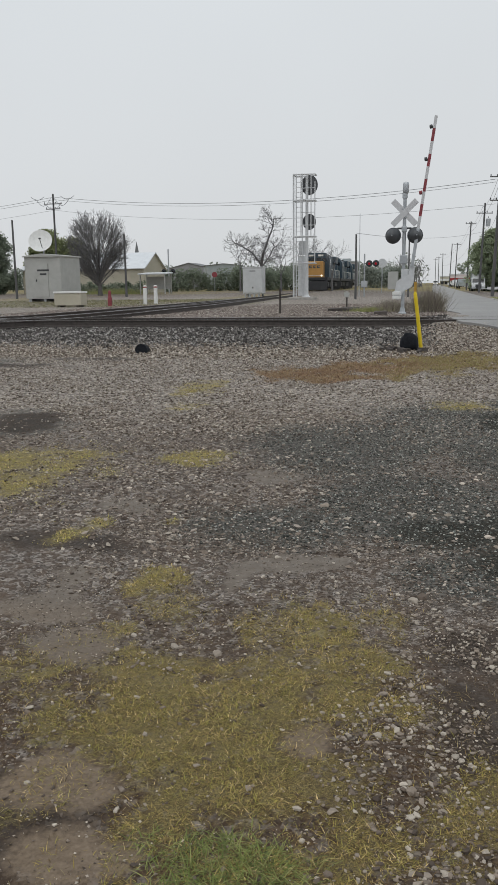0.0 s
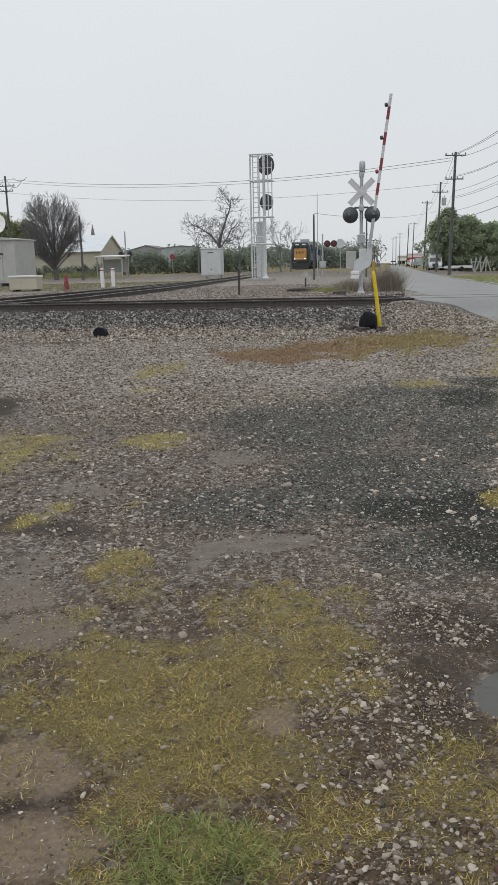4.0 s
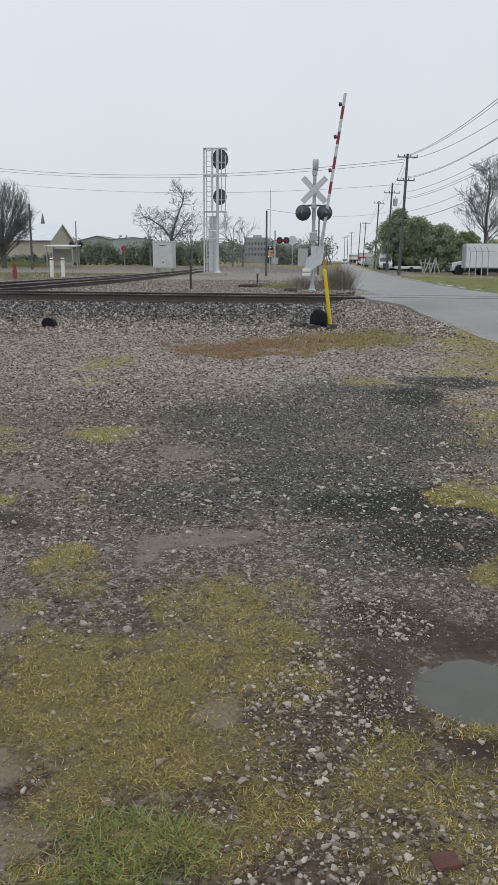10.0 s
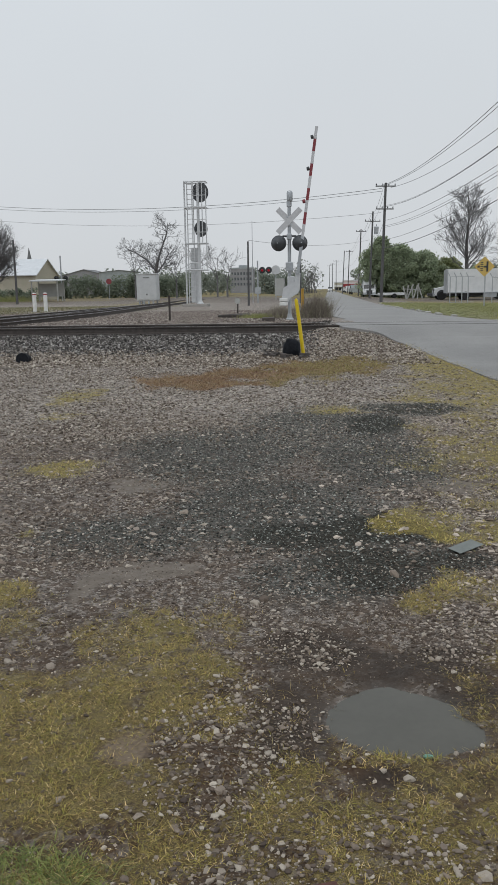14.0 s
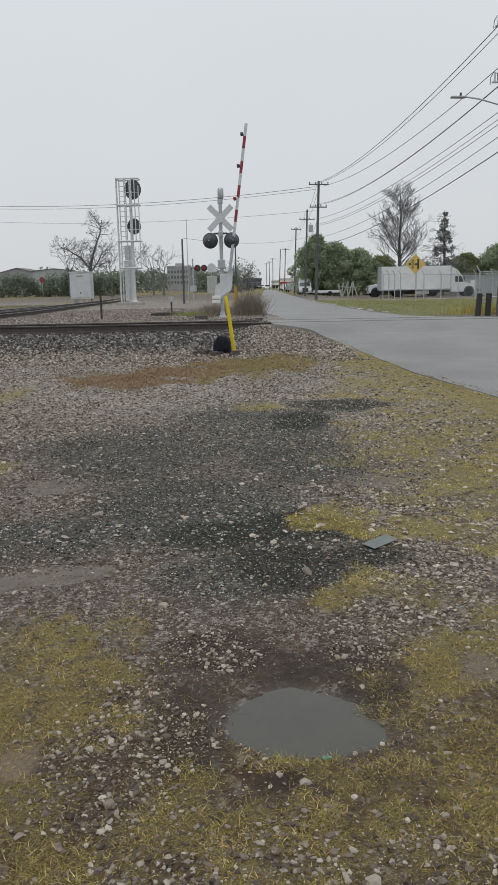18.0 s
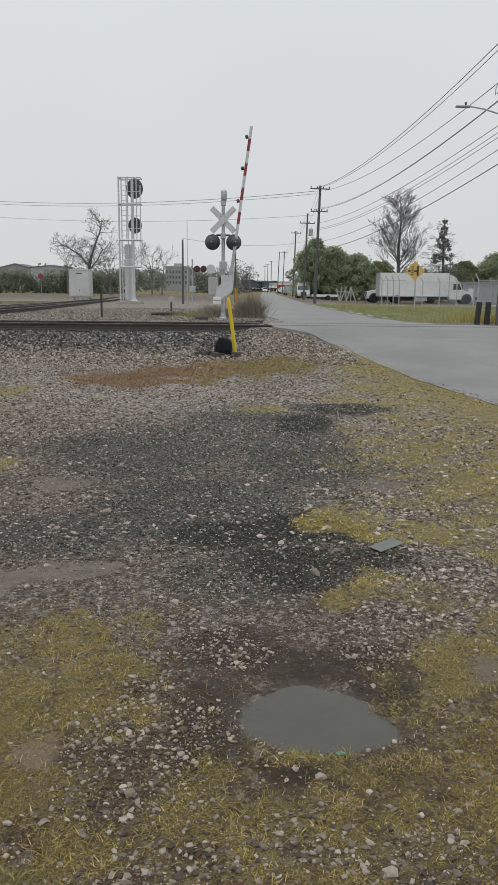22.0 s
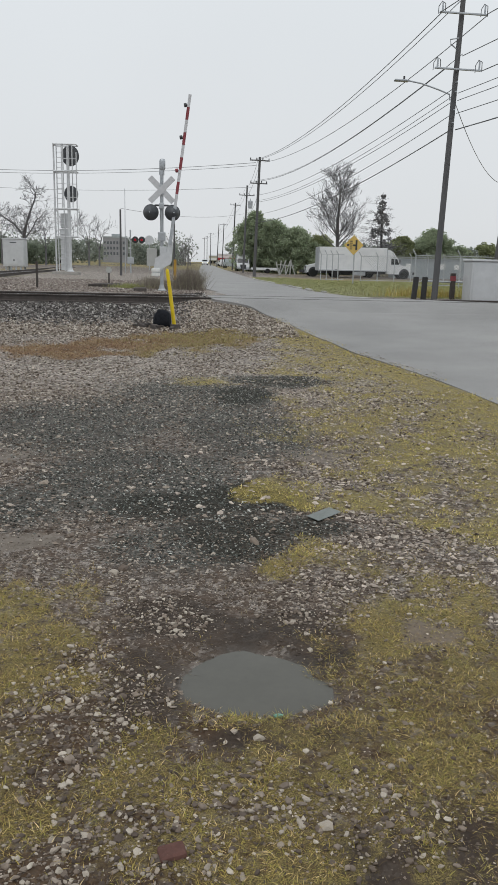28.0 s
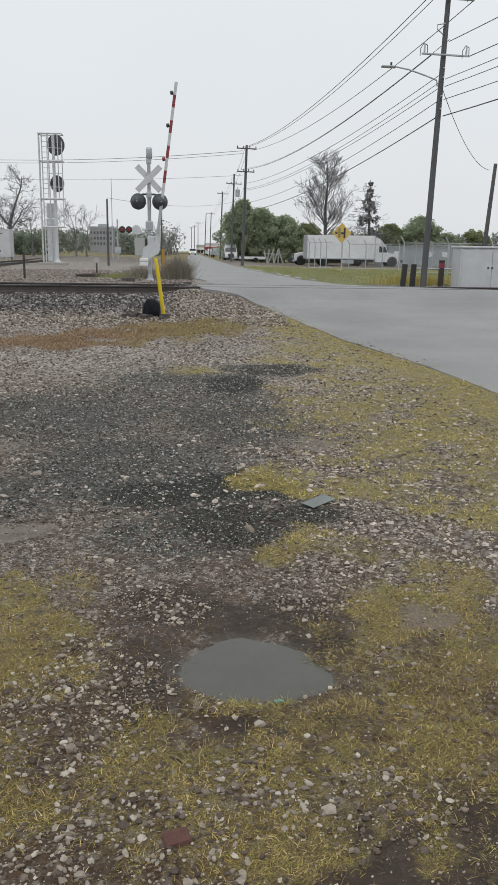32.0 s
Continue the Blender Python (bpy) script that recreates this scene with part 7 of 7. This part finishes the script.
def ivy_tree():
    t = thing("ivy_tree", (20.8, 95, land_at(20.8, 95)), "ragged pointed dead tree draped in dark vines", "tree", "trees")
    part("trunk", bm_tube(bmesh.new(), [(0, 0, -0.1), (0.1, 0, 4.2), (0, 0, 9.4)], [0.2, 0.14, 0.03], 8), bark, t)
    rng = random.Random(9)
    bm = bmesh.new()
    for i in range(60):
        h = rng.uniform(1.0, 8.8)
        a = rng.uniform(0, 6.28)
        grow(bm, Vector((0, 0, h)), Vector((math.cos(a), math.sin(a), 0.25)).normalized(), (9.4 - h) * 0.24 + 0.25, 0.03, 2, rng, 0.5, 0.5, 0.7, 3)
    part("branchwork", bm, twig_grey, t)
    lumps = [(rng.uniform(-2.3, 2.3) * (1.0 - h / 9.4), rng.uniform(-0.8, 0.8), h, 0.14 + 0.34 * (1 - h / 9)) for h in [9 * rng.random() ** 1.3 + 0.2 for _ in range(130)]]
    leaf_cloud("vine_cover", lumps, 70, 0.10, surface("dead_vines", (0.19, 0.186, 0.186), (0.28, 0.272, 0.268), 2, 0.9, 0, 0, island=0.3), 12, t)


ivy_tree()


def hedge(name, runs, label, material, seed, size=0.22, per=130):
    """A long uneven hedge: runs of (x0, x1, y, height)."""
    rng = random.Random(seed)
    t = thing(name, (0, 0, 0), label, "hedge")
    lumps = []
    for x0, x1, y, h in runs:
        x = x0
        while x < x1:
            r = h * rng.uniform(0.28, 0.5)
            z = land_at(x, y)
            lumps.append((x, y + rng.uniform(-1, 1), z + r * 0.7, r))
            lumps.append((x + rng.uniform(-0.5, 0.5), y + rng.uniform(-1, 1), z + h * rng.uniform(0.45, 0.85), r * 0.8))
            x += r * 0.9
    leaf_cloud("foliage", lumps, per, size, material, seed, t)
    return t


hedge("hedge", [(-38, -18.8, 112, 2.8), (-30, -19.5, 125, 3.4)], "dark green hedge behind the tracks", leaf_dark, 81, 0.2, 330)
hedge("hedge", [(-11.5, -4.5, 150, 4.0), (-34, -20.5, 175, 5.0), (-12, -6, 180, 5.0), (-24, -9.5, 268, 7.5)], "green tree line beyond the junction, haze put into its colour", leaf_haze, 82, 0.3, 260)
hedge("hedge", [(-39, -30.2, 84, 1.25)], "low scrub along the far siding", leaf_dark, 83, 0.16, 90)
hedge("hedge", [(-240, -45, 260, 7), (30, 150, 230, 7), (-14, -5.0, 420, 15), (14, 50, 440, 12), (-60, -22, 330, 9)], "far tree line on the horizon, leaves tinted grey-green for haze", leaf_haze, 84, 0.85, 100)


def far_bare():
    t = thing("tree_line", (-5.6, 190, land_at(-5.6, 190)), "grey bare tree clump beyond the crossing", "tree", "trees")
    rng = random.Random(3)
    bm = bmesh.new()
    for i in range(27):
        p = Vector((rng.uniform(-2.8, 3.4), rng.uniform(-3, 3), 0))
        grow(bm, p, Vector((rng.uniform(-0.2, 0.2), 0, 1)).normalized(), rng.uniform(1.8, 2.9), 0.12, 3, rng, 0.42, 0, 0.72, 3)
    part("branchwork", bm, twig_grey, t)


far_bare()


def weeds(name, x, y, w, d, h, n, material, seed, label, fan=0.55):
    rng = np.random.default_rng(seed)
    px, py = x + rng.normal(0, w / 2.4, n), y + rng.normal(0, d / 2.4, n)
    z0 = land(px, py) - 0.02
    a = rng.uniform(0, 6.28, n)
    lean = rng.uniform(0.05, fan, n)
    l = h * rng.uniform(0.5, 1.15, n)
    tipx, tipy, tz = px + np.cos(a) * lean * l, py + np.sin(a) * lean * l, z0 + l * np.sqrt(1 - lean ** 2)
    r = 0.006
    v = np.stack([np.c_[px - r, py, z0], np.c_[px + r, py, z0], np.c_[px, py + r, z0], np.c_[tipx, tipy, tz]], 1)
    f = np.array([[0, 1, 3], [1, 2, 3], [2, 0, 3]])
    faces = (f[None] + (np.arange(n) * 4)[:, None, None]).reshape(-1, 3)
    return tagged(new(name, array_mesh(name, v.reshape(-1, 3), faces, material)), label, "weeds", kind="stuff")


dead_stalk = ramp_surface("dead_stalks", [(0.0, (0.16, 0.135, 0.12)), (0.4, (0.26, 0.22, 0.19)), (0.75, (0.26, 0.25, 0.18)), (1.0, (0.40, 0.35, 0.28))], 0.9, 0.2, 8.0)
weeds("dry_weeds", 0.05, 29.2, 0.46, 0.6, 0.92, 1300, dead_stalk, 301, "brown dry weeds around the signal base", 0.85)
weeds("dry_weeds", -0.25, 28.8, 0.3, 0.4, 0.7, 700, dead_stalk, 306, "brown dry weeds around the signal base", 0.85)
weeds("dry_weeds", -1.3, 29.6, 0.6, 0.8, 0.5, 1100, dead_stalk, 302, "low dry brush behind the signal", 0.8)
weeds("dry_weeds", -1.9, 29.4, 0.8, 0.5, 0.22, 1200, verge_mix, 307, "low green weeds behind the signal", 0.8)
weeds("dry_weeds", 7.6, 26.4, 1.6, 0.6, 0.4, 900, grass_mix, 303, "long grass around the pole base")
weeds("scrub", -33, 82, 4.5, 1.0, 0.7, 2200, verge_mix, 304, "long green weeds along the siding")
faded_orange = surface("faded_orange", (0.42, 0.23, 0.03), (0.52, 0.31, 0.05), 7, 0.5, 0, 0.1)
solid("yellow_bollard", bm_rod(bmesh.new(), (0, 0, 0), (0, 0, 1.02), 0.05, seg=12), faded_orange, "orange-yellow bollard among dry weeds", "bollard", at=pose(-0.5, 29.4, land_at(-0.5, 29.4)))


# ---- train ----
loco_blue = surface("locomotive_blue", (0.028, 0.05, 0.068), (0.055, 0.082, 0.105), 1.2, 0.5, 0, 0.05)
loco_yellow = surface("locomotive_yellow", (0.42, 0.215, 0.06), (0.52, 0.29, 0.09), 1.5, 0.5, 0, 0.05)
loco_black = surface("locomotive_black", (0.03, 0.031, 0.034), (0.055, 0.055, 0.057), 2, 0.7, 0, 0.1)
lamp_white = glow("headlamp", (1.0, 0.9, 0.7), 0.9)


def locomotive(label, nose=True):
    """A hood-unit diesel: nose towards -y, its base on the rail head."""
    t = thing("locomotive", (0, 0, 0), label, "locomotive")
    part("frame", bm_box(bmesh.new(), (3.0, 20.5, 0.35), (0, 10.6, 1.35), bevel=0.03), loco_black, t)
    part("fuel_tank", bm_box(bmesh.new(), (2.4, 5.0, 0.75), (0, 10.6, 0.8), bevel=0.15), loco_black, t)
    for by in (4.2, 17.0):
        b = part("truck", bm_box(bmesh.new(), (2.5, 4.4, 0.55), (0, by, 0.72), bevel=0.06), loco_black, t)
        for wy in (-1.7, 0, 1.7):
            for s in (-1, 1):
                part("wheel", bm_lathe(bmesh.new(), [(0.1, -0.07), (0.5, -0.07), (0.53, 0.05), (0.1, 0.07)], pose(s * 0.75, by + wy, 0.52, 0, 90, 0), 18), loco_black, b)
    part("snow_plough", bm_plate(bmesh.new(), [(-1.5, 0.1), (1.5, 0.1), (1.5, 1.1), (-1.5, 1.1)], 0.12, pose(0, 0.15, 0)), loco_black, t)
    n = part("nose", bm_box(bmesh.new(), (2.0, 1.9, 1.9), (0, 1.65, 2.4), bevel=0.1), loco_yellow if nose else loco_blue, t, "orange-yellow short nose" if nose else "dark blue end")
    if nose:
        for x, w in ((-0.46, 0.36), (0.0, 0.3), (0.46, 0.36)):
            part("emblem", bm_box(bmesh.new(), (w, 0.012, 0.3), (x, 0.694, 2.72)), loco_blue, n, "plain dark blue emblem bar")
            part("emblem", bm_box(bmesh.new(), (w * 0.5, 0.012, 0.1), (x + 0.06, 0.688, 2.72)), loco_yellow, n, "plain orange emblem bar")
        part("grab_iron", bm_rod(bmesh.new(), (-0.8, 0.62, 1.75), (0.8, 0.62, 1.75), 0.02, seg=6), white_paint, n)
    for x in (-0.85, 0.85) if nose else ():
        part("ditch_lamp", bm_lathe(bmesh.new(), [(0.02, -0.05), (0.11, -0.05), (0.11, 0.05), (0.02, 0.06)], pose(x, 0.35, 1.72, 90, 0, 0), 12), lamp_white, t, "lit ditch lamp")
    cab = part("cab", bm_plate(bmesh.new(), [(-1.55, 1.5), (1.55, 1.5), (1.55, 3.7), (1.1, 4.35), (-1.1, 4.35), (-1.55, 3.7)], 2.3, pose(0, 3.6, 0)), loco_blue, t, "dark blue cab")
    for x in (-0.95, -0.32, 0.32, 0.95):
        part("windscreen", bm_box(bmesh.new(), (0.5, 0.03, 0.45), (x, 2.435, 3.55), bevel=0.01), glass_dark, cab)
    for x in (-0.55, 0.55):
        part("number_board", bm_box(bmesh.new(), (0.6, 0.04, 0.2), (x, 2.43, 4.05)), white_paint, cab, "pale number board bar")
    for s in (-1, 1):
        part("side_window", bm_box(bmesh.new(), (0.03, 1.3, 0.6), (s * 1.56, 3.7, 3.3)), glass_dark, cab)
    h = part("hood", bm_box(bmesh.new(), (1.9, 14.6, 2.6), (0, 12.1, 2.9), bevel=0.12), loco_blue, t, "long dark blue hood")
    for i in range(12):
        part("hood_door", bm_box(bmesh.new(), (1.93, 0.95, 1.5), (0, 5.6 + 1.15 * i, 2.5), bevel=0.02), loco_blue, h)
    part("radiator", bm_box(bmesh.new(), (2.7, 4.0, 0.9), (0, 17.0, 3.85), bevel=0.1), loco_blue, h, "flared radiator")
    for y in (8, 10.5, 15.5, 17.5):
        part("roof_fan", bm_lathe(bmesh.new(), [(0.02, 0), (0.55, 0), (0.55, 0.18), (0.02, 0.2)], pose(0, y, 4.2 if y < 15 else 4.3), 16), loco_black, h)
    for s in (-1, 1):
        part("handrail", bm_rod(bmesh.new(), (s * 1.5, 5, 2.5), (s * 1.5, 20, 2.5), 0.03, seg=5), white_paint, t)
        for y in np.arange(5, 20.5, 2.5):
            part("stanchion", bm_rod(bmesh.new(), (s * 1.5, y, 1.5), (s * 1.5, y, 2.5), 0.025, seg=5), white_paint, t)
        part("steps", bm_box(bmesh.new(), (0.3, 0.5, 1.1), (s * 1.4, 0.6, 1.0)), loco_black, t)
    return t


loco_front = locomotive("dark blue diesel locomotive with an orange-yellow nose, backing away")
loco_rear = locomotive("second dark blue diesel locomotive coupled behind the first", False)
loco_third = copy_thing(loco_rear, pose(0, 0, 0))
tagged(loco_third, "third dark blue diesel locomotive at the far end of the train", "locomotive")
car = pickup(0, 0, 0, "white car with lit headlamps far down the road", "car")
for s in (-0.7, 0.7):
    part("headlamp", bm_lathe(bmesh.new(), [(0.02, -0.05), (0.14, -0.04), (0.14, 0.05), (0.02, 0.06)], pose(2.5, s, 0.78, 0, 90, 0), 10), lamp_white, car, "lit headlamp")


def train_rows(back):
    """Poses of a unit whose nose stands `back` metres up the line from the leading nose."""
    rows = []
    start = float(np.interp(94.0, LINE[:, 1], LINE_S))
    times = (0, 1, 2, 3, 4, 6.5, 9, 11, 13, 15, 17, 19, 21, 23, 25, 27, 29, 32)
    gone = (0, 13, 23, 33, 42, 76, 104, 128, 149, 166, 181, 197, 218, 240, 262, 287, 312, 350)
    for t, d in zip(times, gone):
        s = start + d + back
        p, q = on_line(s + 4), on_line(s + 17)
        a = math.degrees(math.atan2(q[1] - p[1], q[0] - p[0])) - 90
        o = on_line(s)
        rows.append((t, pose(o[0], o[1], branch_z(o[1]) + 0.183, 0, 0, a)))
    return rows


def motions():
    walk(loco_front, train_rows(0))
    walk(loco_rear, train_rows(21.6))
    walk(loco_third, train_rows(43.2))
    walk(car, [(0, pose(0.9, 330, 0.58, 0, 0, -90)), (12, pose(0.9, 300, 0.58, 0, 0, -90)), (22, pose(0.9, 290, 0.58, 0, 0, -90)), (28, pose(0.9, 255, 0.58, 0, 0, -90)), (32, pose(0.9, 225, 0.58, 0, 0, -90))])


motions()
